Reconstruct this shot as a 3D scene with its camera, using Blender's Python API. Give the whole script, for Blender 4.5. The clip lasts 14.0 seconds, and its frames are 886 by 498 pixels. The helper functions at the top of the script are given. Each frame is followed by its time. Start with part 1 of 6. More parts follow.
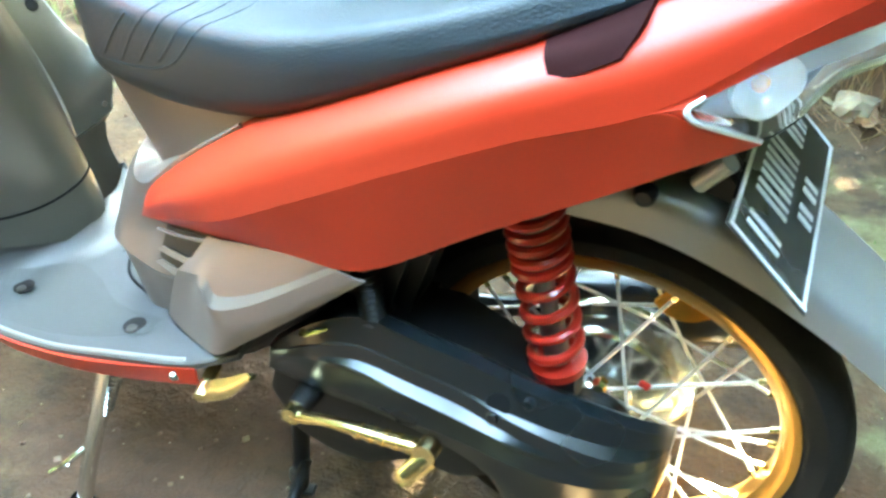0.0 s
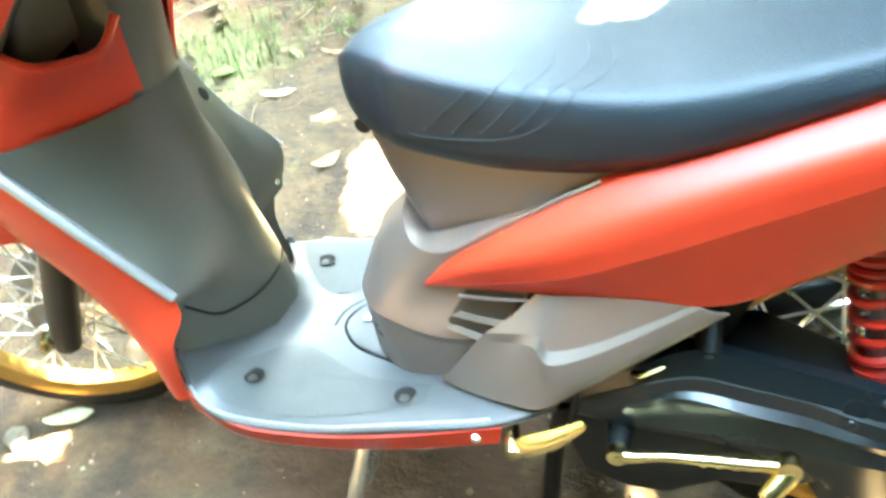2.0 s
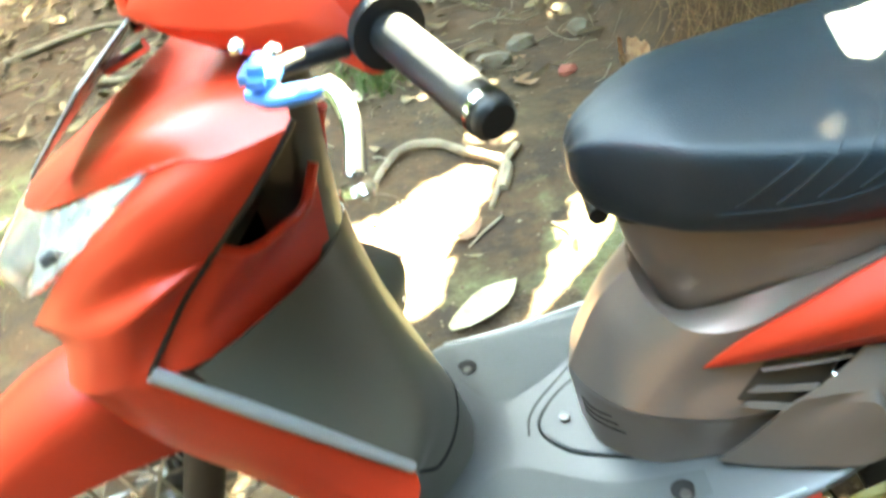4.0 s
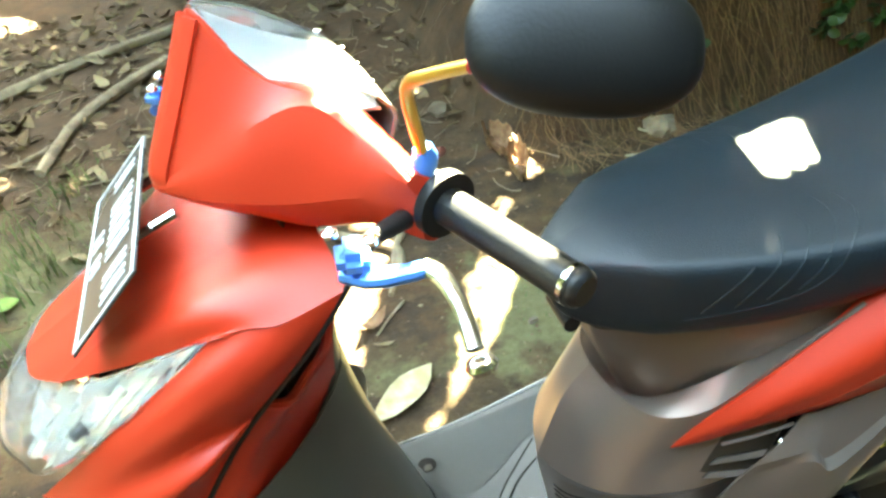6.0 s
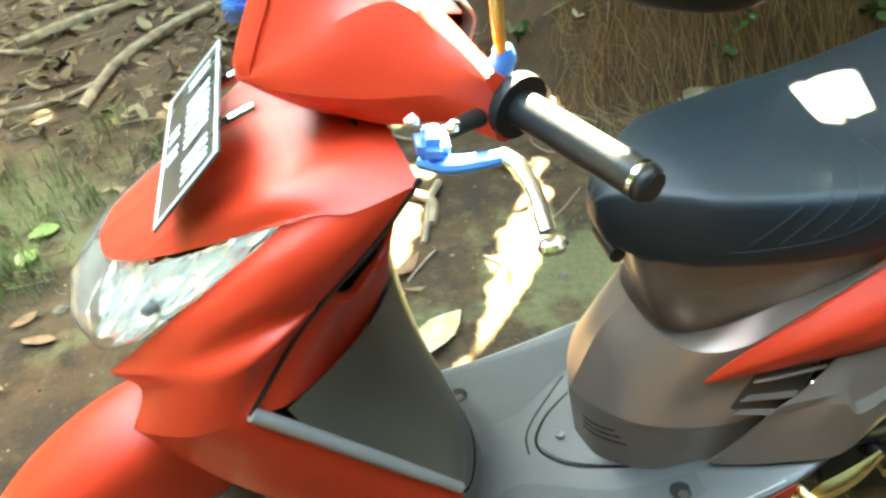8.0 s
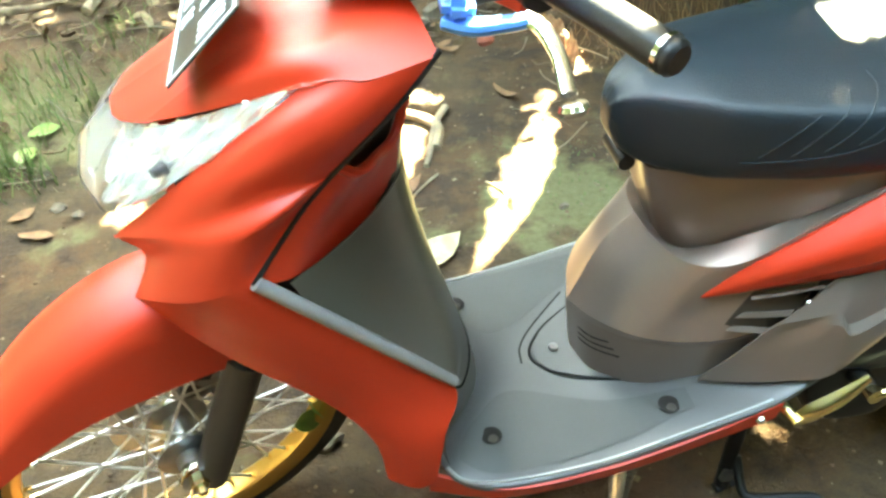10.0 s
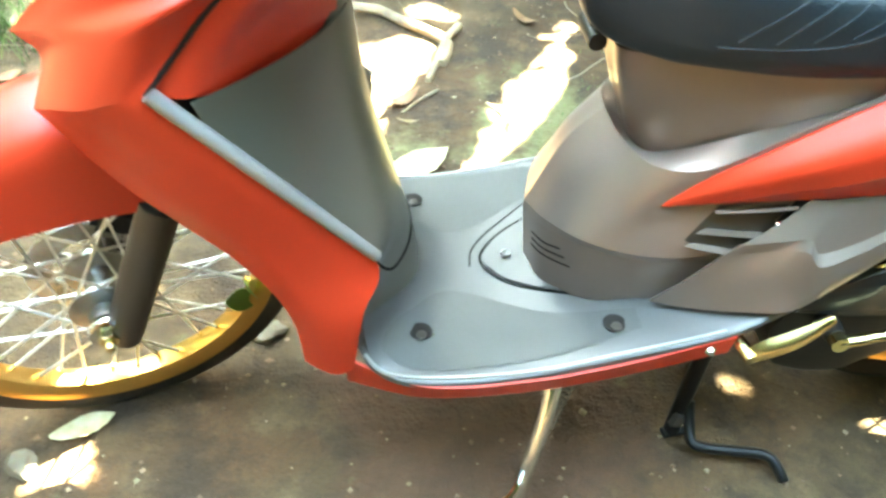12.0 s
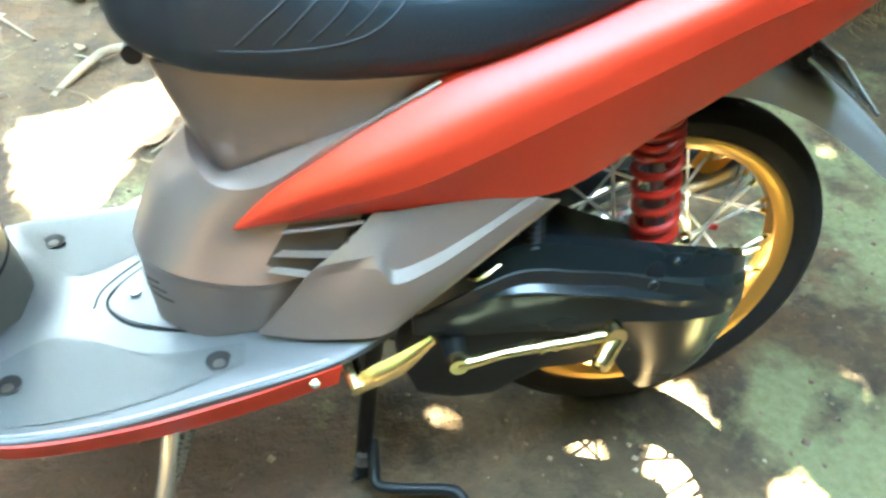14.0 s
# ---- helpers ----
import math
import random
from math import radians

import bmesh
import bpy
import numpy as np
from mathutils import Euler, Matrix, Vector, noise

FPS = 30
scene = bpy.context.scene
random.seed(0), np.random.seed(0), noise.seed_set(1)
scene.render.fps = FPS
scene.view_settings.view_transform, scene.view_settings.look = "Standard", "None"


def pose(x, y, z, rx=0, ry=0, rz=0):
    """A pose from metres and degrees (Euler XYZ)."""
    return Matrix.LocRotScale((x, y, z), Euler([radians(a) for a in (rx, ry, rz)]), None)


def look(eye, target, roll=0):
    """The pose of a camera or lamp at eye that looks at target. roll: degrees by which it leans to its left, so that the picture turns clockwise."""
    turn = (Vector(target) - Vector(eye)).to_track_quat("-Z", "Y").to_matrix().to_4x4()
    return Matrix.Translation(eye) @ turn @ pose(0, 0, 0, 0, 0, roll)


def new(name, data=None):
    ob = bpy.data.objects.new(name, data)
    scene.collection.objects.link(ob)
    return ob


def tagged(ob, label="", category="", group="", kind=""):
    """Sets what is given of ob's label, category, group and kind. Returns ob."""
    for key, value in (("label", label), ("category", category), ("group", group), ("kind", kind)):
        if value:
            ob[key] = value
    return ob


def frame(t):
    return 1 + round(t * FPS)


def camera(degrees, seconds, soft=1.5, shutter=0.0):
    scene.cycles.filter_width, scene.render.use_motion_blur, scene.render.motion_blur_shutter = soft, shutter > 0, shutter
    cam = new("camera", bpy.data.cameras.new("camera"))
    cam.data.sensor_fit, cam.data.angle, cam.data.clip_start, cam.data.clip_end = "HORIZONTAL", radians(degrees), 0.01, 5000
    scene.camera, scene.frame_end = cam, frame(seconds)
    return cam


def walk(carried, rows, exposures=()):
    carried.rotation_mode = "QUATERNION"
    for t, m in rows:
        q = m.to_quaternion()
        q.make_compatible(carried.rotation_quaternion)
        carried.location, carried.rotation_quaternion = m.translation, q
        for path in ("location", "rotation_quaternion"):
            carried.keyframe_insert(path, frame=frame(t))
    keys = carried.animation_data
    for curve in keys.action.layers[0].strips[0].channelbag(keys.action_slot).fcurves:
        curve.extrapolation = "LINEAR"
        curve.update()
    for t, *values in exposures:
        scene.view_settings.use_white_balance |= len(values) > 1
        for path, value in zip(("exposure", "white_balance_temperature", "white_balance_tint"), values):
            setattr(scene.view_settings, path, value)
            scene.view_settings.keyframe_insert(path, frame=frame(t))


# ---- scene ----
cam = camera(58.0, 14.0, 2.7, 0.5)
PATH = [
    (0, (0.127, -0.665, 1.043), (-0.584, 0.735, -0.195), -3.1),
    (0.5, (0.059, -0.739, 1.061), (-0.581, 0.694, -0.179), -3.5),
    (1, (-0.042, -0.76, 1.071), (-0.762, 0.656, -0.143), -7.5),
    (1.5, (-0.161, -0.798, 1.089), (-0.787, 0.652, -0.137), -7.4),
    (2, (-0.25, -0.809, 1.109), (-0.833, 0.679, -0.093), -8.4),
    (2.5, (-0.416, -0.816, 1.13), (-0.834, 0.759, -0.03), -9.9),
    (3, (-0.556, -0.841, 1.146), (-0.864, 0.719, -0.067), -10.8),
    (3.5, (-0.65, -0.801, 1.156), (-0.886, 0.77, -0.059), -9.9),
    (4, (-0.736, -0.732, 1.185), (-0.897, 0.861, -0.013), -14.3),
    (4.2, (-0.757, -0.703, 1.207), (-0.828, 0.916, 0.035), -13.9),
    (6.3, (-0.909, -0.728, 1.318), (-0.612, 0.878, 0.163), -9.5),
    (6.5, (-0.917, -0.736, 1.314), (-0.621, 0.865, 0.152), -8.8),
    (7, (-0.933, -0.749, 1.303), (-0.666, 0.854, 0.138), -8.2),
    (7.5, (-0.944, -0.758, 1.295), (-0.686, 0.834, 0.112), -7.5),
    (8, (-0.955, -0.769, 1.285), (-0.731, 0.817, 0.088), -7.3),
    (10.3, (-0.983, -0.805, 1.23), (-0.765, 0.69, -0.081), -2.8),
    (10.5, (-0.984, -0.803, 1.227), (-0.764, 0.684, -0.092), -2.3),
    (11, (-0.978, -0.811, 1.202), (-0.766, 0.648, -0.149), -0.1),
    (11.5, (-0.944, -0.821, 1.159), (-0.766, 0.643, -0.191), 1.9),
    (12, (-0.874, -0.825, 1.097), (-0.735, 0.628, -0.27), 2.4),
    (12.5, (-0.758, -0.821, 1.064), (-0.667, 0.627, -0.312), 1.9),
    (13, (-0.65, -0.825, 1.045), (-0.507, 0.561, -0.389), 1.6),
    (13.5, (-0.547, -0.841, 1.033), (-0.248, 0.645, -0.272), 3.5),
    (14, (-0.46, -0.828, 1.042), (-0.155, 0.681, -0.234), 2.8),
]
walk(cam, [(t, look(eye, target, roll)) for t, eye, target, roll in PATH], [(0.0, 7.60, 7300, -12), (1.5, 7.74, 7450, -12), (2.5, 7.69, 7600, -13), (4.2, 6.65, 8200, -12), (6.3, 6.18, 8700, -10), (8.2, 6.23, 9000, -10), (11.0, 6.83, 9100, -11), (12.5, 7.40, 7700, -14), (14.0, 7.49, 7100, -14)])

from mathutils.bvhtree import BVHTree

# ---- world and sun: open sky, low sun behind the scooter, broken by an added, unseen tree crown
SUN_WAY = Vector((0.50, 1.0, 1.0)).normalized()
world = bpy.data.worlds.new("sky")
scene.world = world
world.use_nodes = True
wn = world.node_tree
sky = wn.nodes.new("ShaderNodeTexSky")
sky.sky_type, sky.sun_disc = "NISHITA", False
sky.dust_density, sky.air_density, sky.ozone_density = 2.2, 1.0, 1.0
sky.sun_elevation = math.asin(SUN_WAY.z)
sky.sun_rotation = math.atan2(SUN_WAY.x, SUN_WAY.y)
wn.links.new(sky.outputs[0], wn.nodes["Background"].inputs[0])
wn.nodes["Background"].inputs[1].default_value = 0.15
sun_data = bpy.data.lights.new("sun", "SUN")
sun_data.energy, sun_data.angle, sun_data.color = 5.0, radians(0.5), (1.0, 0.93, 0.82)
sun = new("sun", sun_data)
sun.matrix_world = look(SUN_WAY * 20, (0, 0, 0))


# ---- materials
def mat(name, base, rough=0.5, metal=0.0, vary=0.15, scale=6.0, bump=0.0, bump_scale=80.0, coat=0.0, other=None, rough_vary=0.06, coat_rough=0.1, spec=0.5, coat_ior=1.5):
    """A surface with colour varied at two scales, varied gloss and fine relief."""
    m = bpy.data.materials.new(name)
    m.use_nodes = True
    nt = m.node_tree
    b = nt.nodes["Principled BSDF"]
    co = nt.nodes.new("ShaderNodeTexCoord")
    big = nt.nodes.new("ShaderNodeTexNoise")
    big.inputs["Scale"].default_value, big.inputs["Detail"].default_value = scale, 2.5
    fine = nt.nodes.new("ShaderNodeTexNoise")
    fine.inputs["Scale"].default_value, fine.inputs["Detail"].default_value = bump_scale, 4
    for n in (big, fine):
        nt.links.new(co.outputs["Object"], n.inputs["Vector"])
    mix = nt.nodes.new("ShaderNodeMix")
    mix.data_type = "RGBA"
    mix.inputs["A"].default_value = (*base, 1)
    mix.inputs["B"].default_value = (*(other or [c * (1 - vary) for c in base]), 1)
    ramp = nt.nodes.new("ShaderNodeMapRange")
    ramp.inputs["From Min"].default_value, ramp.inputs["From Max"].default_value = 0.35, 0.65
    nt.links.new(big.outputs["Fac"], ramp.inputs["Value"])
    nt.links.new(ramp.outputs[0], mix.inputs["Factor"])
    mix2 = nt.nodes.new("ShaderNodeMix")
    mix2.data_type, mix2.blend_type = "RGBA", "MULTIPLY"
    mix2.inputs["Factor"].default_value = vary
    nt.links.new(mix.outputs["Result"], mix2.inputs["A"])
    nt.links.new(fine.outputs["Color"], mix2.inputs["B"])
    nt.links.new(mix2.outputs["Result"], b.inputs["Base Color"])
    rr = nt.nodes.new("ShaderNodeMapRange")
    rr.inputs["To Min"].default_value, rr.inputs["To Max"].default_value = max(0.02, rough - rough_vary), min(1, rough + rough_vary)
    nt.links.new(big.outputs["Fac"], rr.inputs["Value"])
    nt.links.new(rr.outputs[0], b.inputs["Roughness"])
    b.inputs["Metallic"].default_value = metal
    b.inputs["Specular IOR Level"].default_value = spec
    b.inputs["Coat Weight"].default_value = coat
    b.inputs["Coat Roughness"].default_value = coat_rough
    b.inputs["Coat IOR"].default_value = coat_ior
    if bump:
        bn = nt.nodes.new("ShaderNodeBump")
        bn.inputs["Strength"].default_value, bn.inputs["Distance"].default_value = bump, 0.002
        nt.links.new(fine.outputs["Fac"], bn.inputs["Height"])
        nt.links.new(bn.outputs[0], b.inputs["Normal"])
    return m


RED = mat("matte_red_paint", (0.58, 0.036, 0.013), 0.5, 0.0, 0.08, 3, 0.05, 400, coat=0.65, coat_rough=0.42, spec=0.12, coat_ior=1.5)
TAUPE = mat("taupe_metallic_plastic", (0.290, 0.228, 0.195), 0.35, 0.62, 0.1, 3, 0.08, 500)
GREY = mat("dark_grey_plastic", (0.120, 0.111, 0.086), 0.33, 0.5, 0.06, 3, 0.03, 500, rough_vary=0.03)
FLOOR = mat("grey_floorboard_plastic", (0.114, 0.110, 0.107), 0.44, 0.33, 0.12, 5, 0.15, 350)
MATG = mat("rough_grey_foot_pad", (0.088, 0.086, 0.080), 0.5, 0.3, 0.12, 5, 0.5, 900)
FACE = mat("pale_silver_dial", (0.42, 0.43, 0.44), 0.3, 0.4, 0.05, 30)
PEARL = mat("white_reflector_plastic", (0.78, 0.78, 0.75), 0.25, 0.2, 0.05, 40)
SILVER = mat("silver_paint", (0.40, 0.40, 0.385), 0.35, 0.5, 0.1, 4, 0.05, 300)
VINYL = mat("black_seat_vinyl", (0.011, 0.019, 0.025), 0.44, 0.0, 0.2, 8, 0.45, 480, coat=0.08, coat_rough=0.34, spec=0.36)
BLACK = mat("black_plastic", (0.010, 0.010, 0.010), 0.45, 0.0, 0.2, 8, 0.15, 300, spec=0.3)
# paint of the fork legs, and the shade painted into the air vents
FORK = mat("dark_taupe_paint_and_vent_shade", (0.055, 0.043, 0.032), 0.45, 0.2, 0.15, 8, 0.1, 300)
RUBBER = mat("tyre_rubber", (0.014, 0.013, 0.012), 0.8, 0.0, 0.25, 10, 0.4, 250, spec=0.25)
DUSTY = mat("dusty_tyre_rubber", (0.055, 0.045, 0.034), 0.85, 0.0, 0.35, 12, 0.4, 250, other=(0.030, 0.026, 0.021))
CASE = mat("gloss_black_engine_paint", (0.008, 0.011, 0.012), 0.28, 0.0, 0.15, 6, 0.03, 200, coat=0.3, coat_rough=0.14, rough_vary=0.04, spec=0.35)
GOLD = mat("gold_anodised_rim", (0.58, 0.33, 0.095), 0.3, 0.85, 0.12, 8, 0.03, 200)
BRASS = mat("gold_plated_metal", (0.95, 0.76, 0.38), 0.24, 1.0, 0.12, 20, 0.05, 200)
AMBER = mat("amber_anodised_metal", (0.75, 0.43, 0.08), 0.35, 0.75, 0.12, 20, 0.03, 200)
CHROME = mat("chrome", (0.75, 0.75, 0.74), 0.12, 1.0, 0.1, 20, 0.02, 200)
SPOKE = mat("bright_spoke_steel", (0.80, 0.80, 0.78), 0.32, 0.35, 0.1, 30)
BRIGHT = mat("aluminised_reflector", (0.95, 0.95, 0.93), 0.13, 0.72, 0.05, 40)
POLISHED = mat("polished_aluminium", (0.72, 0.72, 0.70), 0.24, 0.95, 0.15, 30, 0.05, 200)
STEEL = mat("dull_steel", (0.42, 0.41, 0.39), 0.4, 0.9, 0.3, 25, 0.2, 200)
REDSPRING = mat("red_spring_paint", (0.55, 0.025, 0.015), 0.3, 0.0, 0.15, 20, 0.03, 200, coat=0.4)
BLUE = mat("blue_anodised_metal", (0.10, 0.32, 0.90), 0.28, 0.5, 0.15, 20, 0.03, 200)
# base colour that carries the shade of recesses that are not cut
RECESS = mat("recess_shade", (0.022, 0.018, 0.016), 0.8, spec=0.2)
# maroon darkened and dulled to carry the shade of the hand hollows
MAROON = mat("hollow_shade_maroon", (0.022, 0.005, 0.005), 0.75, spec=0.06)
# near-black: painted shade of bolt holes, and the real seams
HOLE = mat("hole_shade_and_seam", (0.008, 0.008, 0.008), 0.9, spec=0.1)
PLATEB = mat("black_plate_paint", (0.050, 0.050, 0.045), 0.28, 0.0, 0.2, 15)
PLATEW = mat("white_plate_paint", (0.75, 0.75, 0.72), 0.4, 0.0, 0.1, 15)
YELLOW = mat("amber_plastic", (0.85, 0.36, 0.03), 0.5, 0.0, 0.2, 30)
COPPER = mat("copper_brown_mark", (0.45, 0.27, 0.19), 0.4, 0.3, 0.2, 60)


def glass(name, tint, rough=0.03):
    m = bpy.data.materials.new(name)
    m.use_nodes = True
    b = m.node_tree.nodes["Principled BSDF"]
    b.inputs["Base Color"].default_value = (*tint, 1)
    b.inputs["Transmission Weight"].default_value = 0.96
    b.inputs["Roughness"].default_value = rough
    b.inputs["IOR"].default_value = 1.12
    return m


GLASS = glass("clear_lens", (0.96, 0.97, 0.96), 0.03)
MIRROR = mat("mirror_glass", (0.9, 0.9, 0.9), 0.03, 1.0, 0.0, rough_vary=0.0)


# ---- mesh helpers
def spline(pts, n):
    """n points on a Catmull-Rom curve through pts (any dimension)."""
    p = np.asarray(pts, float)
    k = len(p)
    if k == 2:
        return np.array([p[0] + (p[1] - p[0]) * s for s in np.linspace(0, 1, n)])
    q = np.concatenate([[2 * p[0] - p[1]], p, [2 * p[-1] - p[-2]]])
    out = []
    for s in np.linspace(0, k - 1, n):
        i = min(int(s), k - 2)
        f = s - i
        a, b, c, d = q[i], q[i + 1], q[i + 2], q[i + 3]
        out.append(0.5 * (2 * b + (c - a) * f + (2 * a - 5 * b + 4 * c - d) * f * f + (3 * b - a - 3 * c + d) * f ** 3))
    return np.array(out)


def surface(rows, nu, nv):
    """A smooth grid through the rows of control points: (nv, nu, 3)."""
    a = np.array([spline(r, nu) for r in rows])
    return np.array([spline(a[:, i], nv) for i in range(nu)]).transpose(1, 0, 2)


def add_grid(bm, g, closed=False):
    vs = [[bm.verts.new(p) for p in row] for row in g]
    n = len(g[0])
    for i in range(len(g) - 1):
        for j in range(n if closed else n - 1):
            bm.faces.new((vs[i][j], vs[i][(j + 1) % n], vs[i + 1][(j + 1) % n], vs[i + 1][j]))
    return vs


def shell(bm, rows, out, thick=0.003, nu=24, nv=14):
    """A panel with thickness over a smooth grid; out: a direction on its outer side."""
    g = surface(rows, nu, nv)
    du, dv = np.gradient(g, axis=1), np.gradient(g, axis=0)
    n = np.cross(du, dv)
    n /= np.linalg.norm(n, axis=2, keepdims=True) + 1e-9
    if (n.reshape(-1, 3) @ np.array(out)).mean() < 0:
        g = g[:, ::-1]
        n = -n[:, ::-1]
    back = g - n * thick
    a, b = add_grid(bm, g), add_grid(bm, back[:, ::-1])
    m, k = len(g), len(g[0])
    for i in range(m - 1):
        bm.faces.new((a[i][0], a[i + 1][0], b[i + 1][k - 1], b[i][k - 1]))
        bm.faces.new((a[i + 1][k - 1], a[i][k - 1], b[i][0], b[i + 1][0]))
    for j in range(k - 1):
        bm.faces.new((a[0][j + 1], a[0][j], b[0][k - 1 - j], b[0][k - 2 - j]))
        bm.faces.new((a[m - 1][j], a[m - 1][j + 1], b[m - 1][k - 2 - j], b[m - 1][k - 1 - j]))


def mirrored(bm):
    """Adds the mirror image in y."""
    geo = bmesh.ops.duplicate(bm, geom=bm.verts[:] + bm.edges[:] + bm.faces[:])["geom"]
    vs = [g for g in geo if isinstance(g, bmesh.types.BMVert)]
    for v in vs:
        v.co.y = -v.co.y
    bmesh.ops.reverse_faces(bm, faces=[g for g in geo if isinstance(g, bmesh.types.BMFace)])
    return bm


def hull(stations, n_long=24, n_ring=14):
    """A closed body from half profiles (bottom centre to top centre, y < 0), mirrored in y, with capped ends."""
    g = surface(stations, n_ring, n_long)
    ring = np.concatenate([g, (g * [1, -1, 1])[:, -2:0:-1]], axis=1)
    bm = bmesh.new()
    vs = add_grid(bm, ring, closed=True)
    for row, flip in ((vs[0], True), (vs[-1], False)):
        c = bm.verts.new(np.mean([v.co for v in row], axis=0))
        for j in range(len(row)):
            t = (row[j], row[(j + 1) % len(row)], c)
            bm.faces.new(t[::-1] if flip else t)
    bmesh.ops.recalc_face_normals(bm, faces=bm.faces)
    return bm


def tube(bm, pts, radius, seg=8, n=None, flat=1.0):
    """A swept round bar; radius: one number or one per control point."""
    pts = np.asarray(pts, float)
    n = n or (len(pts) * 5 if len(pts) > 2 else 2)
    c = spline(pts, n)
    rad = np.full(n, radius) if np.isscalar(radius) else spline(np.array(radius)[:, None], n)[:, 0]
    tang = np.gradient(c, axis=0)
    up = Vector((0, 0, 1))
    rings = []
    for i in range(n):
        t = Vector(tang[i]).normalized()
        if abs(t.dot(up)) > 0.95:
            up = Vector((1, 0, 0))
        a = t.cross(up).normalized()
        b = a.cross(t)
        up = b
        rings.append([Vector(c[i]) + (a * math.cos(w) + b * math.sin(w) * flat) * rad[i] for w in np.linspace(0, 2 * math.pi, seg, endpoint=False)])
    vs = add_grid(bm, rings, closed=True)
    bm.faces.new(vs[0])
    bm.faces.new(vs[-1][::-1])
    return bm


def lathe(bm, profile, seg=48, arc=None, closed=True):
    """Turns a profile of (radius, y) about the y axis."""
    rings = []
    for r, y in profile:
        rings.append([(r * math.cos(w), y, r * math.sin(w)) for w in np.linspace(0, 2 * math.pi, seg, endpoint=False)])
    if closed:
        rings.append(rings[0])
    start = len(bm.verts)
    add_grid(bm, rings, closed=True)
    bm.verts.ensure_lookup_table()
    bmesh.ops.remove_doubles(bm, verts=bm.verts[start:], dist=1e-6)
    bmesh.ops.recalc_face_normals(bm, faces=bm.faces)
    return bm


def prism(bm, outline, y0, y1, bevel=0.004):
    """A plate with the (x, z) outline from y0 to y1, its edges rounded."""
    tmp = bmesh.new()
    a = [tmp.verts.new((x, y0, z)) for x, z in outline]
    b = [tmp.verts.new((x, y1, z)) for x, z in outline]
    n = len(outline)
    tmp.faces.new(a)
    tmp.faces.new(b[::-1])
    for i in range(n):
        tmp.faces.new((a[i], b[i], b[(i + 1) % n], a[(i + 1) % n]))
    bmesh.ops.recalc_face_normals(tmp, faces=tmp.faces)
    if bevel:
        bmesh.ops.bevel(tmp, geom=tmp.edges[:], offset=bevel, segments=2, affect="EDGES", profile=0.6)
    me = bpy.data.meshes.new("tmp")
    tmp.to_mesh(me)
    tmp.free()
    bm.from_mesh(me)
    bpy.data.meshes.remove(me)
    return bm


def box(bm, size, m=None, bevel=0.003):
    tmp = bmesh.new()
    bmesh.ops.create_cube(tmp, size=1)
    bmesh.ops.scale(tmp, vec=size, verts=tmp.verts)
    if bevel:
        bmesh.ops.bevel(tmp, geom=tmp.edges[:], offset=bevel, segments=2, affect="EDGES")
    if m:
        bmesh.ops.transform(tmp, matrix=m, verts=tmp.verts)
    me = bpy.data.meshes.new("tmp")
    tmp.to_mesh(me)
    tmp.free()
    bm.from_mesh(me)
    bpy.data.meshes.remove(me)
    return bm


def moved(bm, m):
    bmesh.ops.transform(bm, matrix=m, verts=bm.verts)
    return bm


def finish(bm, name, material, sharp=38):
    me = bpy.data.meshes.new(name)
    bm.to_mesh(me)
    bm.free()
    me.materials.append(material)
    me.shade_smooth()
    me.set_sharp_from_angle(angle=radians(sharp))
    return me


def part(name, bm, material, parent, label="", sharp=38):
    ob = new(name, finish(bm, name, material, sharp))
    ob.parent = parent
    if label:
        tagged(ob, label)
    return ob


def thing(name, label, category, group="", kind=""):
    return tagged(new(name), label, category, group, kind)


def solo(name, bm, material, label, category, group="", kind="", sharp=38):
    return tagged(new(name, finish(bm, name, material, sharp)), label, category, group, kind)


def laid(bm, tree, low, top, way, lift, nu=18, nv=8):
    """A skin between two curves, dropped along way onto a surface and lifted off it."""
    a, b, w = spline(low, nu), spline(top, nu), Vector(way)
    grid = []
    for f in np.linspace(0, 1, nv):
        row = []
        for p, q in zip(a, b):
            c = Vector(p * (1 - f) + q * f)
            hit, nrm, _, _ = tree.ray_cast(c, w)
            if hit is None:
                hit, _, _, _ = tree.find_nearest(c + w * 0.15)
            row.append(hit - w * lift)
        grid.append(row)
    add_grid(bm, grid)
    bmesh.ops.recalc_face_normals(bm, faces=bm.faces)
    if sum((f.normal for f in bm.faces), Vector()).dot(w) > 0:
        bmesh.ops.reverse_faces(bm, faces=bm.faces)
    return bm


def line_on(bm, tree, pts, way, radius, n=16, seg=6, sink=0.0):
    """A thin cord that follows a surface."""
    w = Vector(way)
    out = []
    for p in spline(pts, n):
        hit, _, _, _ = tree.ray_cast(Vector(p), w)
        if hit:
            out.append(hit + w * sink)
    return tube(bm, out, radius, seg, len(out)) if len(out) > 1 else bm


def tree_of(ob):
    return BVHTree.FromPolygons([v.co for v in ob.data.vertices], [p.vertices for p in ob.data.polygons])


# ---- scooter: main body
scooter = thing("scooter", "matte red and taupe scooter with gold spoked wheels on soil", "scooter")

# seat: nearly flat top, a tight edge, upright sides
def seat_station(x, zb, w, zc, zt):
    """Half profile of the seat: bottom, widest side, upper edge, crown."""
    return [(x, 0, zb), (x, -0.78 * w, zb + 0.004), (x, -0.97 * w, zb + 0.022), (x, -w, (zb + zc) / 2 + 0.004), (x, -0.985 * w, zc - 0.016), (x, -0.93 * w, zc - 0.001), (x, -0.80 * w, zc + 0.006), (x, -0.45 * w, zt - 0.003), (x, 0, zt)]


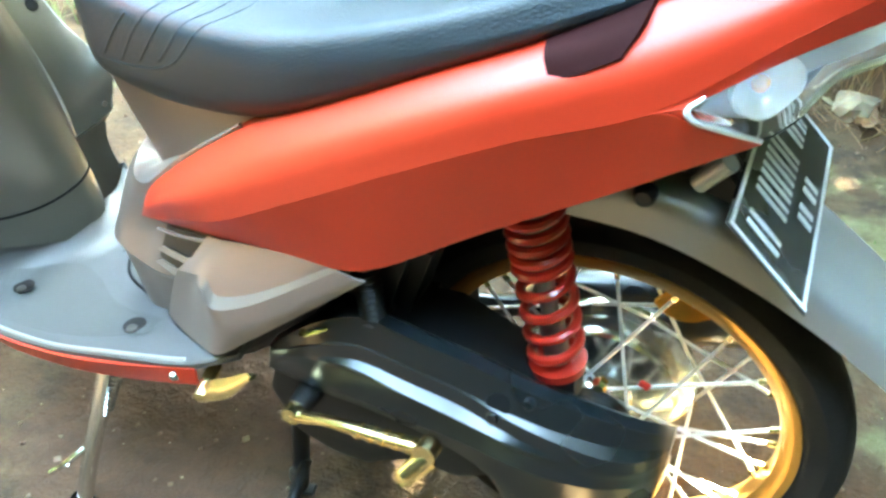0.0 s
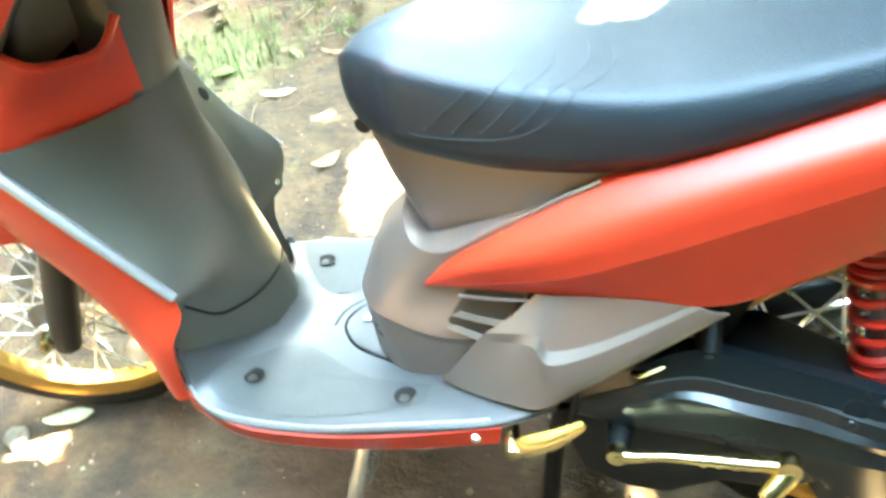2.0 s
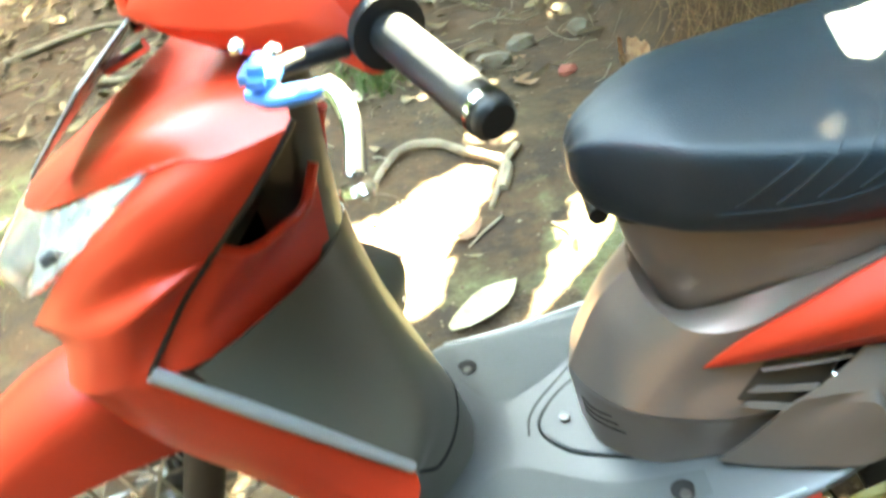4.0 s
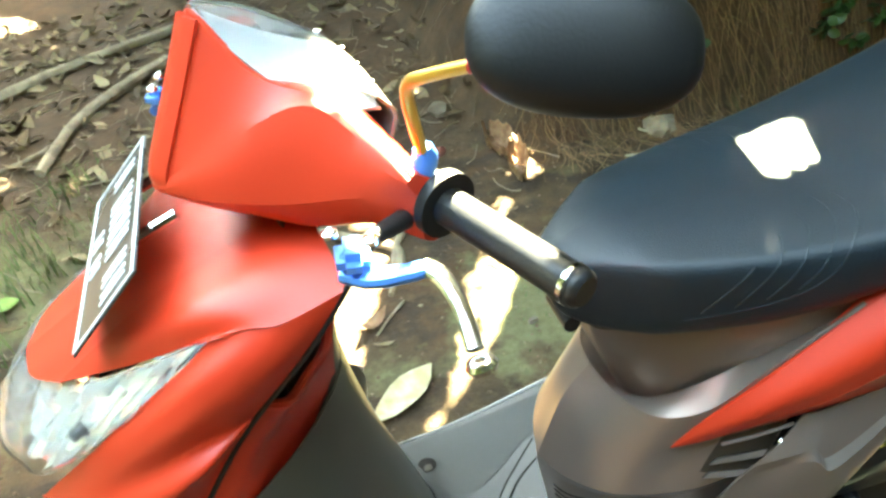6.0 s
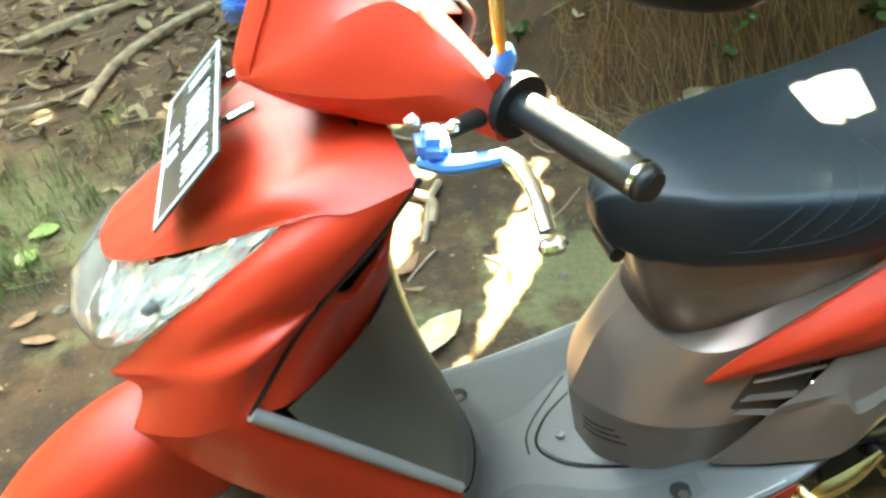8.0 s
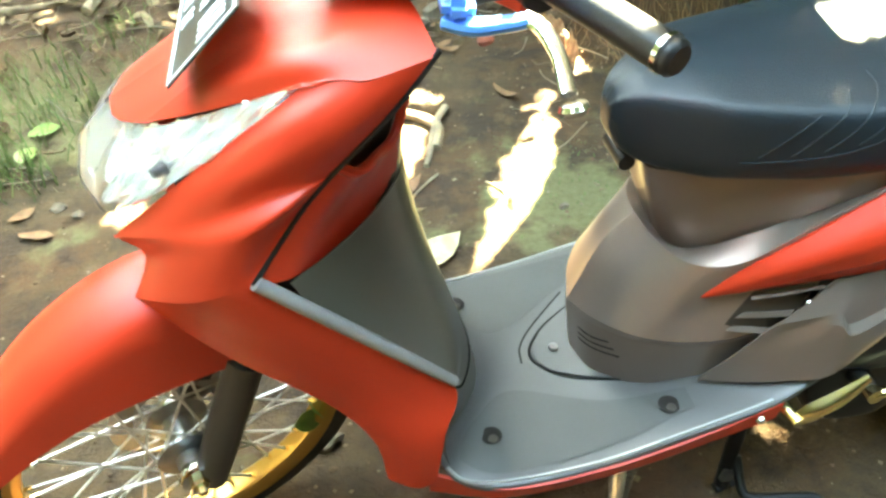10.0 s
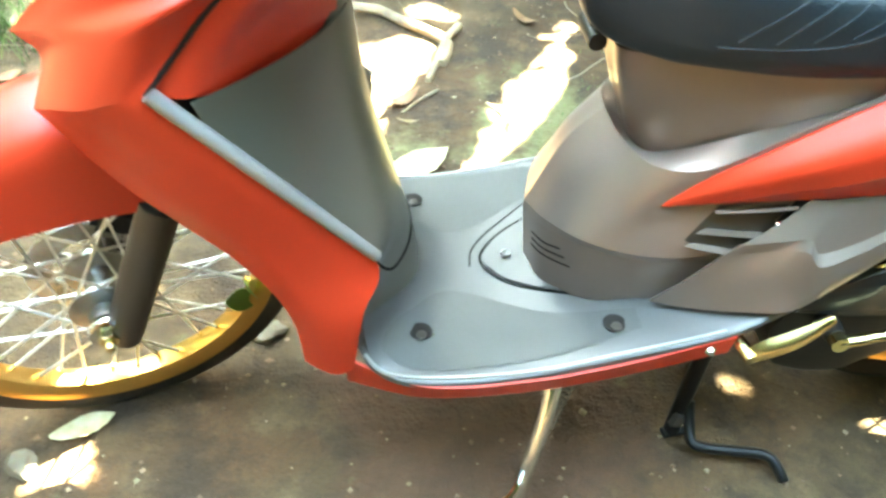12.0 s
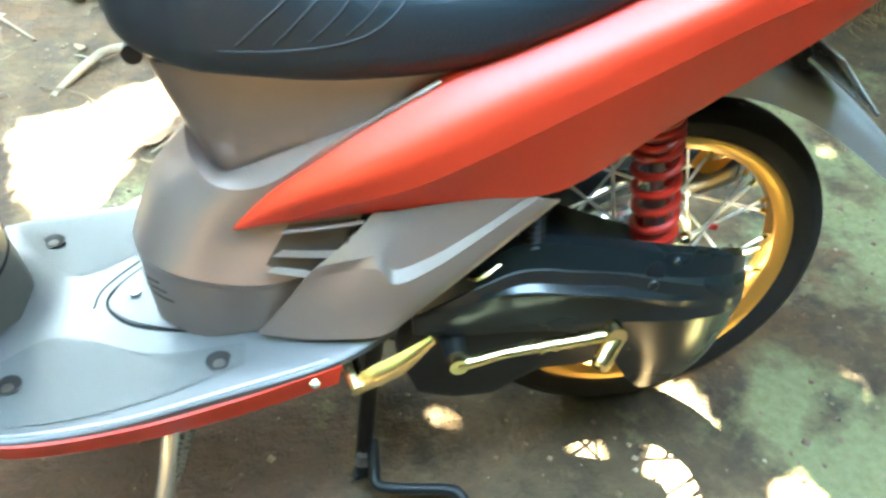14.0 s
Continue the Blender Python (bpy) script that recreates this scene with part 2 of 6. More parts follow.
seat_st = [seat_station(*row) for row in (
    (-0.657, 0.700, 0.018, 0.732, 0.738), (-0.646, 0.680, 0.036, 0.746, 0.755), (-0.622, 0.666, 0.058, 0.758, 0.771), (-0.582, 0.663, 0.092, 0.767, 0.783), (-0.54, 0.665, 0.119, 0.770, 0.787), (-0.42, 0.668, 0.153, 0.769, 0.788),
    (-0.28, 0.690, 0.173, 0.776, 0.793), (-0.13, 0.750, 0.171, 0.812, 0.829), (0.0, 0.805, 0.158, 0.857, 0.878), (0.10, 0.850, 0.118, 0.890, 0.908))]
seat = part("seat", hull(seat_st, 52, 34), VINYL, scooter, "black vinyl seat with embossed lines", 60)
seat_tree = tree_of(seat)
for s in (-1, 1):
    for pts in (
        [(-0.537, 0.703), (-0.496, 0.707), (-0.442, 0.716), (-0.407, 0.728), (-0.384, 0.744), (-0.366, 0.764)],
        [(-0.520, 0.711), (-0.490, 0.740), (-0.464, 0.764)],
        [(-0.486, 0.714), (-0.460, 0.742), (-0.440, 0.763)],
        [(-0.453, 0.721), (-0.430, 0.744), (-0.413, 0.764)],
        [(-0.420, 0.729), (-0.402, 0.746), (-0.387, 0.764)],
    ):
        bm = bmesh.new()
        line_on(bm, seat_tree, [(x, s * 0.4, z) for x, z in pts], (0, -s, 0), 0.0021, 18, sink=0.0012)
        part("embossed_line", bm, VINYL, seat, "raised line on the vinyl")
    for pts in (
        [(-0.413, 0.147), (-0.398, 0.130), (-0.388, 0.110), (-0.388, 0.088)], [(-0.386, 0.151), (-0.364, 0.129), (-0.353, 0.100), (-0.358, 0.067)], [(-0.365, 0.155), (-0.340, 0.132), (-0.328, 0.105), (-0.334, 0.075)], [(-0.440, 0.143), (-0.430, 0.130), (-0.422, 0.112)],
    ):
        bm = bmesh.new()
        line_on(bm, seat_tree, [(x, s * y, 1.2) for x, y in pts], (0, 0, -1), 0.0017, 14, sink=0.0010)
        part("embossed_line", bm, VINYL, seat, "raised line on the vinyl")

bm = bmesh.new()
tube(bm, [(-0.634, -0.030, 0.660), (-0.634, 0.030, 0.660)], 0.011, 12, 3)
box(bm, (0.024, 0.028, 0.018), pose(-0.628, 0, 0.667), 0.004)
part("hinge", bm, BLACK, seat, "black seat hinge")

# red tail panels, two faces that meet in a crease
U = [(-0.551, -0.121, 0.498), (-0.507, -0.139, 0.553), (-0.455, -0.152, 0.597), (-0.387, -0.157, 0.645), (-0.30, -0.162, 0.696), (-0.176, -0.165, 0.752), (-0.06, -0.162, 0.800), (0.042, -0.148, 0.843), (0.115, -0.118, 0.872), (0.19, -0.075, 0.900)]
Cc = [(-0.551, -0.122, 0.496), (-0.502, -0.148, 0.522), (-0.44, -0.170, 0.552), (-0.365, -0.191, 0.584), (-0.28, -0.202, 0.630), (-0.17, -0.204, 0.688), (-0.055, -0.198, 0.743), (0.042, -0.182, 0.778), (0.122, -0.147, 0.830), (0.19, -0.088, 0.858)]
L = [(-0.551, -0.121, 0.494), (-0.50, -0.142, 0.515), (-0.435, -0.160, 0.533), (-0.36, -0.173, 0.546), (-0.28, -0.181, 0.556), (-0.20, -0.184, 0.567), (-0.085, -0.174, 0.636), (0.045, -0.156, 0.715), (0.15, -0.095, 0.770)]
lip = [0, 0, 0, 0.1, 0.5, 1, 1, 1, 1, 1]
arm = Cc[7:]
U2 = [(x, y + 0.006 + 0.022 * k, z - 0.003 + 0.018 * k) for (x, y, z), k in zip(U, lip)]
Um = [((a[0] + b[0]) / 2, (a[1] + b[1]) / 2 - 0.015 * k, (a[2] + b[2]) / 2 + 0.006 * k) for a, b, k in zip(U, Cc, (0, 0.4, 0.8, 1, 1, 1, 1, 0.8, 0.6, 0.5))]
for side in (0, 1):
    bm = bmesh.new()
    shell(bm, [U2, U], (0, -0.3, 1), nu=50, nv=3)
    shell(bm, [U, Um, Cc], (0, -1, 0.2), nu=50, nv=12)
    shell(bm, [Cc[:8] + [(0.078, -0.169, 0.764), (0.113, -0.151, 0.753)], L[:7] + [(0.020, -0.169, 0.700), (0.074, -0.160, 0.731), (0.114, -0.149, 0.751)]], (0, -1, -0.5), nu=50, nv=6)
    # the fork round the indicator
    shell(bm, [arm, [(0.064, -0.176, 0.784), (0.124, -0.143, 0.816), (0.19, -0.083, 0.834)]], (0.3, -1, -0.5), nu=24, nv=4)
    shell(bm, [[arm[0], (0.078, -0.169, 0.764), (0.113, -0.151, 0.753)], [(0.062, -0.177, 0.783), (0.090, -0.160, 0.766), (0.114, -0.149, 0.755)]], (0, -1, 0.4), nu=24, nv=4)
    if side:
        bmesh.ops.scale(bm, vec=(1, -1, 1), verts=bm.verts)
        bmesh.ops.reverse_faces(bm, faces=bm.faces)
    part("tail_panel", bm, RED, scooter, "matte red tail side panel", 25)

# neck under the seat
neck = [
    [(-0.615, 0, 0.670), (-0.612, -0.055, 0.666), (-0.53, -0.098, 0.680), (-0.40, -0.135, 0.692), (-0.28, -0.155, 0.708)],
    [(-0.600, 0, 0.612), (-0.597, -0.052, 0.61), (-0.525, -0.096, 0.625), (-0.40, -0.134, 0.655), (-0.28, -0.156, 0.690)],
    [(-0.572, 0, 0.515), (-0.560, -0.046, 0.515), (-0.52, -0.088, 0.545), (-0.40, -0.129, 0.605), (-0.28, -0.154, 0.668)],
]
bm = bmesh.new()
shell(bm, neck, (-0.3, -1, 0), nu=36, nv=10)
part("seat_neck", mirrored(bm), TAUPE, scooter, "taupe panel under the seat")

# shoulder of the body
sh = [
    [(-0.572, 0, 0.528), (-0.558, -0.048, 0.525), (-0.533, -0.086, 0.553), (-0.49, -0.109, 0.583), (-0.42, -0.122, 0.617), (-0.335, -0.148, 0.668)],
    [(-0.602, 0, 0.556), (-0.592, -0.055, 0.549), (-0.562, -0.105, 0.543), (-0.508, -0.136, 0.562), (-0.43, -0.150, 0.622), (-0.335, -0.158, 0.684)],
    [(-0.645, 0, 0.508), (-0.630, -0.060, 0.500), (-0.592, -0.108, 0.485), (-0.54, -0.126, 0.480), (-0.47, -0.146, 0.520), (-0.40, -0.158, 0.560)],
    [(-0.688, 0, 0.410), (-0.670, -0.058, 0.424), (-0.630, -0.110, 0.432), (-0.57, -0.131, 0.426), (-0.51, -0.148, 0.436), (-0.44, -0.160, 0.465)],
    [(-0.688, 0, 0.396), (-0.669, -0.055, 0.409), (-0.628, -0.105, 0.419), (-0.57, -0.126, 0.414), (-0.51, -0.143, 0.424), (-0.44, -0.155, 0.45)],
    [(-0.678, 0, 0.300), (-0.662, -0.060, 0.305), (-0.608, -0.108, 0.325), (-0.560, -0.122, 0.338), (-0.51, -0.133, 0.352), (-0.45, -0.148, 0.375)],
]
bm = bmesh.new()
shell(bm, sh[:2], (-0.3, -0.3, 1), nu=40, nv=8)
shell(bm, sh[1:4], (-0.5, -1, 0.3), nu=40, nv=18)
shell(bm, sh[3:5], (-0.3, -0.3, -1), nu=40, nv=3)
shell(bm, sh[4:], (-0.5, -1, 0), nu=40, nv=10)
shoulder = part("body_shoulder", mirrored(bm), TAUPE, scooter, "taupe front body panel above the floorboard", 32)
shoulder_tree = BVHTree.FromPolygons([v.co for v in shoulder.data.vertices], [p.vertices for p in shoulder.data.polygons])

# small grille in the tip of the shoulder; dark cords stand in for slits
for k in range(3):
    for s in (-1, 1):
        bm = bmesh.new()
        z = 0.356 + k * 0.011
        line_on(bm, shoulder_tree, [(-1, s * 0.030, z), (-1, s * 0.058, z + 0.005), (-1, s * (0.092 - 0.006 * k), z + 0.014)], (1, 0, 0), 0.0013, 12)
        part("grille_slit", bm, RECESS, shoulder, "dark grille slit")

# air vents with two blades each
for s in (-1, 1):
    # not open: a dark sheet on the panel is coloured as the inner shade
    bm = bmesh.new()
    laid(bm, shoulder_tree, [(-0.519, s * 0.3, 0.459), (-0.490, s * 0.3, 0.452), (-0.455, s * 0.3, 0.452)], [(-0.490, s * 0.3, 0.513), (-0.450, s * 0.3, 0.522), (-0.408, s * 0.3, 0.530)], (0, -s, 0), 0.0015)
    vent = part("vent", bm, FORK, scooter, "air vent, a dark sheet coloured as the shade inside it")
    for lower, upper in (
        ([(-0.511, 0.150, 0.477), (-0.480, 0.158, 0.479), (-0.446, 0.166, 0.482)], [(-0.500, 0.149, 0.484), (-0.472, 0.156, 0.486), (-0.440, 0.163, 0.489)]),
        ([(-0.520, 0.150, 0.456), (-0.495, 0.158, 0.455), (-0.464, 0.166, 0.453)], [(-0.510, 0.149, 0.461), (-0.487, 0.155, 0.461), (-0.461, 0.162, 0.459)]),
    ):
        bm = bmesh.new()
        shell(bm, [[(x, s * y, z) for x, y, z in lower], [(x, s * y, z) for x, y, z in upper]], (0, s, 1), 0.003, nu=10, nv=3)
        part("slat", bm, TAUPE, vent, "pale metallic vent slat")
    bm = bmesh.new()
    tube(bm, [(-0.497, s * 0.150, 0.510), (-0.455, s * 0.161, 0.520), (-0.412, s * 0.168, 0.529)], 0.0028, 8, 14, flat=0.6)
    part("vent_rim", bm, TAUPE, vent, "taupe rim over the vent")
    bm = bmesh.new()
    lathe(bm, [(0.0, -0.003), (0.005, -0.003), (0.006, 0.0), (0.0, 0.0)], 12)
    part("screw", moved(bm, pose(-0.428, s * 0.170, 0.505)), CHROME, vent, "chrome screw")

# lower side panels with a stepped ledge
ledge = [(-0.464, -0.170, 0.475), (-0.425, -0.186, 0.494), (-0.398, -0.194, 0.503), (-0.384, -0.198, 0.486), (-0.345, -0.195, 0.497), (-0.30, -0.190, 0.521), (-0.235, -0.182, 0.560)]
lo = [
    [(-0.402, -0.171, 0.542), (-0.385, -0.175, 0.545), (-0.36, -0.178, 0.550), (-0.325, -0.180, 0.555), (-0.29, -0.181, 0.558), (-0.23, -0.181, 0.566), (-0.195, -0.174, 0.580)],
    [(-0.431, -0.172, 0.508), (-0.405, -0.181, 0.521), (-0.385, -0.185, 0.526), (-0.360, -0.188, 0.522), (-0.320, -0.187, 0.530), (-0.268, -0.185, 0.545), (-0.215, -0.178, 0.570)],
    ledge,
]
lo2 = [
    ledge,
    [(-0.478, -0.166, 0.455), (-0.436, -0.180, 0.473), (-0.402, -0.201, 0.491), (-0.384, -0.209, 0.475), (-0.345, -0.204, 0.487), (-0.30, -0.197, 0.513), (-0.232, -0.185, 0.557)],
]
lo3 = [
    lo2[1],
    [(-0.508, -0.156, 0.405), (-0.465, -0.174, 0.418), (-0.420, -0.196, 0.430), (-0.380, -0.211, 0.440), (-0.34, -0.206, 0.463), (-0.30, -0.199, 0.488), (-0.215, -0.184, 0.552)],
    [(-0.540, -0.142, 0.354), (-0.495, -0.164, 0.362), (-0.445, -0.188, 0.379), (-0.396, -0.210, 0.402), (-0.35, -0.205, 0.436), (-0.31, -0.198, 0.466), (-0.205, -0.180, 0.548)],
]
for side in (0, 1):
    bm = bmesh.new()
    shell(bm, lo, (0, -1, 0.2), nu=44, nv=6)
    shell(bm, lo2, (0, -0.5, 1), nu=44, nv=4)
    shell(bm, lo3, (0, -1, 0), nu=44, nv=10)
    if side:
        bmesh.ops.scale(bm, vec=(1, -1, 1), verts=bm.verts)
        bmesh.ops.reverse_faces(bm, faces=bm.faces)
    part("lower_side_panel", bm, TAUPE, scooter, "taupe lower side panel with a stepped ledge", 28)

# floorboard: it rises in front to meet the column
fl = []
for xe, ye, ze, xc, zc in ((-0.912, 0.178, 0.390, -0.840, 0.345), (-0.911, 0.182, 0.342, -0.830, 0.320), (-0.898, 0.192, 0.308, -0.812, 0.305), (-0.86, 0.207, 0.293, -0.790, 0.298), (-0.80, 0.214, 0.292, -0.760, 0.297), (-0.70, 0.216, 0.305, -0.70, 0.303), (-0.58, 0.214, 0.334, -0.58, 0.330), (-0.46, 0.208, 0.362, -0.46, 0.365), (-0.38, 0.195, 0.398, -0.38, 0.40)):
    row = []
    for k, d in ((-1, 0.012), (-0.965, 0), (-0.6, 0), (0, 0), (0.6, 0), (0.965, 0), (1, 0.012)):
        f = 1 - min(1, abs(k)) ** 1.5
        z = ze + (zc - ze) * f - d
        row.append((xe + (xc - xe) * f, k * ye * (1.0 if k < 0.5 or xe > -0.88 else 0.9), z if k < 0.5 else min(z, 0.312) if xe < -0.88 else z))
    fl.append(row)
bm = bmesh.new()
shell(bm, fl, (0, 0, 1), 0.008, nu=40, nv=40)
floorboard = part("floorboard", bm, FLOOR, scooter, "worn grey plastic floorboard")

floor_tree = tree_of(floorboard)
for s in (-1, 1):
    bm = bmesh.new()
    laid(bm, floor_tree, [(-0.885, s * 0.172, 1), (-0.84, s * 0.192, 1), (-0.74, s * 0.196, 1), (-0.64, s * 0.190, 1), (-0.555, s * 0.175, 1)],
         [(-0.880, s * 0.150, 1), (-0.850, s * 0.108, 1), (-0.785, s * 0.060, 1), (-0.66, s * 0.120, 1), (-0.555, s * 0.140, 1)], (0, 0, -1), 0.0016, 30, 10)
    part("foot_pad", bm, MATG, floorboard, "rougher dark grey foot pad")
    for x, y in ((-0.833, 0.135), (-0.586, 0.161)):
        z = floor_tree.ray_cast(Vector((x, s * y, 1)), Vector((0, 0, -1)))[0].z
        # no hole is cut: a raised disc carries its shade as dark colour
        bm = bmesh.new()
        lathe(bm, [(0.0, 0.0), (0.0146, 0.0), (0.0152, 0.0006), (0.0146, 0.0010), (0.0, 0.0008)], 24)
        bolt_disc = part("bolt_hole_shade", moved(bm, pose(x, s * y, z + 0.0038, 90, 0, 0)), RECESS, floorboard, "dark disc coloured as the shade in a bolt hole")
        bm = bmesh.new()
        lathe(bm, [(0.0, 0.0), (0.0070, 0.0), (0.0070, 0.0012), (0.0040, 0.0020), (0.0, 0.0014)], 12)
        part("bolt", moved(bm, pose(x + 0.001, s * y - 0.0065, z + 0.0046, 90, 0, 0)), FORK, bolt_disc, "steel bolt head")
bm = bmesh.new()
laid(bm, floor_tree, [(-0.738, 0.001, 1), (-0.725, -0.028, 1), (-0.695, -0.056, 1), (-0.62, -0.095, 1), (-0.56, -0.115, 1)],
     [(-0.738, -0.001, 1), (-0.725, 0.028, 1), (-0.695, 0.056, 1), (-0.62, 0.095, 1), (-0.56, 0.115, 1)], (0, 0, -1), 0.0035, 24, 10)
batt = part("battery_cover", bm, FLOOR, floorboard, "grey battery cover")
bm = bmesh.new()
line_on(bm, floor_tree, [(-0.60, -0.104, 1), (-0.69, -0.063, 1), (-0.728, -0.030, 1), (-0.741, 0, 1), (-0.728, 0.030, 1), (-0.69, 0.063, 1), (-0.60, 0.104, 1)], (0, 0, -1), 0.0022, 40, 6)
part("groove", bm, HOLE, floorboard, "dark seam round the cover")
bm = bmesh.new()
line_on(bm, floor_tree, [(-0.757, -0.012, 1), (-0.752, 0.020, 1), (-0.730, 0.052, 1), (-0.690, 0.088, 1), (-0.660, 0.112, 1)], (0, 0, -1), 0.0014, 30, 6)
part("groove", bm, HOLE, floorboard, "dark seam in the floorboard")
bm = bmesh.new()
lathe(bm, [(0.0, 0.0), (0.008, 0.0), (0.007, 0.003), (0.003, 0.0035), (0.0, 0.002)], 14)
part("screw", moved(bm, pose(-0.704, 0.0, 0.3085, 90, 0, 0)), STEEL, batt, "chrome screw")
for s in (-1, 1):
    bm = bmesh.new()
    edge = [(-0.905, -0.186, 1), (-0.86, -0.202, 1), (-0.70, -0.211, 1), (-0.58, -0.209, 1), (-0.46, -0.203, 1)]
    line_on(bm, floor_tree, [(x, -s * y, z) for x, y, z in edge], (0, 0, -1), 0.0028, 40, 6)
    part("edge_bead", bm, SILVER, floorboard, "pale worn edge bead")

# red skirts under the floor's edges
for s in (-1, 1):
    bm = bmesh.new()
    top = [(-0.93, -0.178, 0.300), (-0.83, -0.214, 0.284), (-0.70, -0.219, 0.294), (-0.58, -0.217, 0.320), (-0.445, -0.208, 0.356)]
    bot = [(-0.93, -0.168, 0.244), (-0.83, -0.203, 0.249), (-0.70, -0.208, 0.259), (-0.58, -0.207, 0.284), (-0.450, -0.207, 0.326)]
    if s > 0:
        top, bot = top[1:], bot[1:]
    shell(bm, [top, bot], (0, -1, 0), 0.004, nu=30, nv=5)
    if s > 0:
        bmesh.ops.scale(bm, vec=(1, -1, 1), verts=bm.verts)
        bmesh.ops.reverse_faces(bm, faces=bm.faces)
    skirt = part("floor_skirt", bm, RED, scooter, "red skirt under the floorboard")
    bm = bmesh.new()
    lathe(bm, [(0.0, -0.004), (0.005, -0.004), (0.007, 0.0), (0.0, 0.0)], 14)
    part("screw", moved(bm, pose(-0.477, s * 0.213, 0.336, 0, 0, 0 if s < 0 else 180)), CHROME, skirt, "chrome screw")

# leg shield: inner cover with its column
inner, wing = [], []
for ze, zc, xe, ye, xc, xa, xv in ((0.686, 0.704, -1.051, 0.185, -0.917, -0.955, -0.986), (0.64, 0.64, -1.030, 0.186, -0.910, -0.940, -0.972), (0.56, 0.56, -0.966, 0.179, -0.895, -0.908, -0.937), (0.475, 0.47, -0.889, 0.168, -0.872, -0.889, -0.918), (0.44, 0.40, -0.892, 0.170, -0.854, -0.874, -0.921), (0.405, 0.345, -0.905, 0.178, -0.842, -0.864, -0.925), (0.375, 0.300, -0.912, 0.180, -0.836, -0.860, -0.930)):
    zm = ze * 0.5 + zc * 0.5
    arch = []
    for f in (1.0, 0.82, 0.62, 0.42, 0.2, 0.0):
        arch.append((xc + 0.008 - (xc + 0.008 - xe) * f ** 1.75, -ye * f, zc + (ze - zc) * f))
    inner.append(arch + [(xc + 0.003, 0.032, zc), (xa, 0.064, zm), (xv, 0.095, zm)])
    if ze > 0.47:
        wing.append([(xv, 0.095, zm), ((xv + xe) / 2 - 0.002, 0.140, (zm + ze) / 2), (xe, ye + 0.004, ze)])
wing[-1] = [(-0.917, 0.095, 0.455), (-0.907, 0.140, 0.476), (-0.893, 0.183, 0.498)]
wing.append([(-0.920, 0.095, 0.405), (-0.911, 0.132, 0.412), (-0.900, 0.169, 0.424)])
bm = bmesh.new()
shell(bm, inner, (1, 0, 0), 0.0015, nu=90, nv=60)
legs = part("leg_shield_inner", bm, GREY, scooter, "dark grey inner leg shield")
bm = bmesh.new()
shell(bm, wing, (1, -0.3, 0), 0.004, nu=14, nv=30)
shell(bm, [[(-0.920, 0.095, 0.404), (-0.911, 0.132, 0.411), (-0.900, 0.169, 0.423)], [(-0.932, 0.100, 0.392), (-0.930, 0.134, 0.396), (-0.921, 0.166, 0.402)]], (0.3, -0.3, -1), 0.003, nu=10, nv=3)
shell(bm, [[(-0.931, 0.098, 0.394), (-0.930, 0.134, 0.397), (-0.920, 0.166, 0.403)], [(-0.938, 0.100, 0.350), (-0.936, 0.130, 0.352), (-0.924, 0.160, 0.354)], [(-0.940, 0.100, 0.262), (-0.936, 0.132, 0.262), (-0.916, 0.172, 0.265)]], (1, -0.3, 0), 0.004, nu=10, nv=12)
wing_part = part("shield_wing", bm, GREY, legs, "flat outer wing of the leg shield", 25)
# silver strip added as the bright reflection along the fold
bm = bmesh.new()
tube(bm, [(-0.934, 0.092, 0.560), (-0.918, 0.092, 0.500), (-0.913, 0.092, 0.455), (-0.915, 0.093, 0.412)], [0.0008, 0.0025, 0.0034, 0.0034], 8, 24)
part("fold_highlight", bm, SILVER, legs, "silver strip standing in for a highlight on the fold")
p, n = tree_of(wing_part).ray_cast(Vector((-0.5, 0.155, 0.598)), Vector((-1, 0, 0)))[:2]
# oval disc on the wing, its dark colour painted for a recess's shade
bm = bmesh.new()
lathe(bm, [(0.0, -0.0012), (0.010, -0.0012), (0.0115, 0.001), (0.0, 0.001)], 24)
part("bolt_hole_shade", moved(bm, Matrix.Translation(p) @ n.to_track_quat("-Y", "Z").to_matrix().to_4x4() @ Matrix.Diagonal((1.5, 1.0, 1.0, 1))), HOLE, legs, "dark oval disc coloured as the shade in a recess")
bm = bmesh.new()
lathe(bm, [(0.0, -0.003), (0.005, -0.003), (0.006, 0.0), (0.0, 0.0)], 12)
part("screw", moved(bm, pose(-0.902, 0.158, 0.440, 0, 0, 80)), CHROME, legs, "chrome screw")
bm = bmesh.new()
shell(bm, [
    [(-0.925, -0.055, 0.925), (-0.903, -0.044, 0.925), (-0.890, 0, 0.925), (-0.903, 0.044, 0.925), (-0.925, 0.055, 0.925)],
    [(-0.970, -0.062, 0.83), (-0.915, -0.046, 0.83), (-0.900, 0, 0.83), (-0.915, 0.046, 0.83), (-0.970, 0.062, 0.83)],
    [(-0.972, -0.070, 0.675), (-0.932, -0.052, 0.675), (-0.912, 0, 0.675), (-0.932, 0.052, 0.675), (-0.972, 0.070, 0.675)],
], (1, 0, 0), 0.004, nu=24, nv=14)
part("stem_cover", bm, GREY, scooter, "dark grey stem cover")
leg_tree = tree_of(legs)
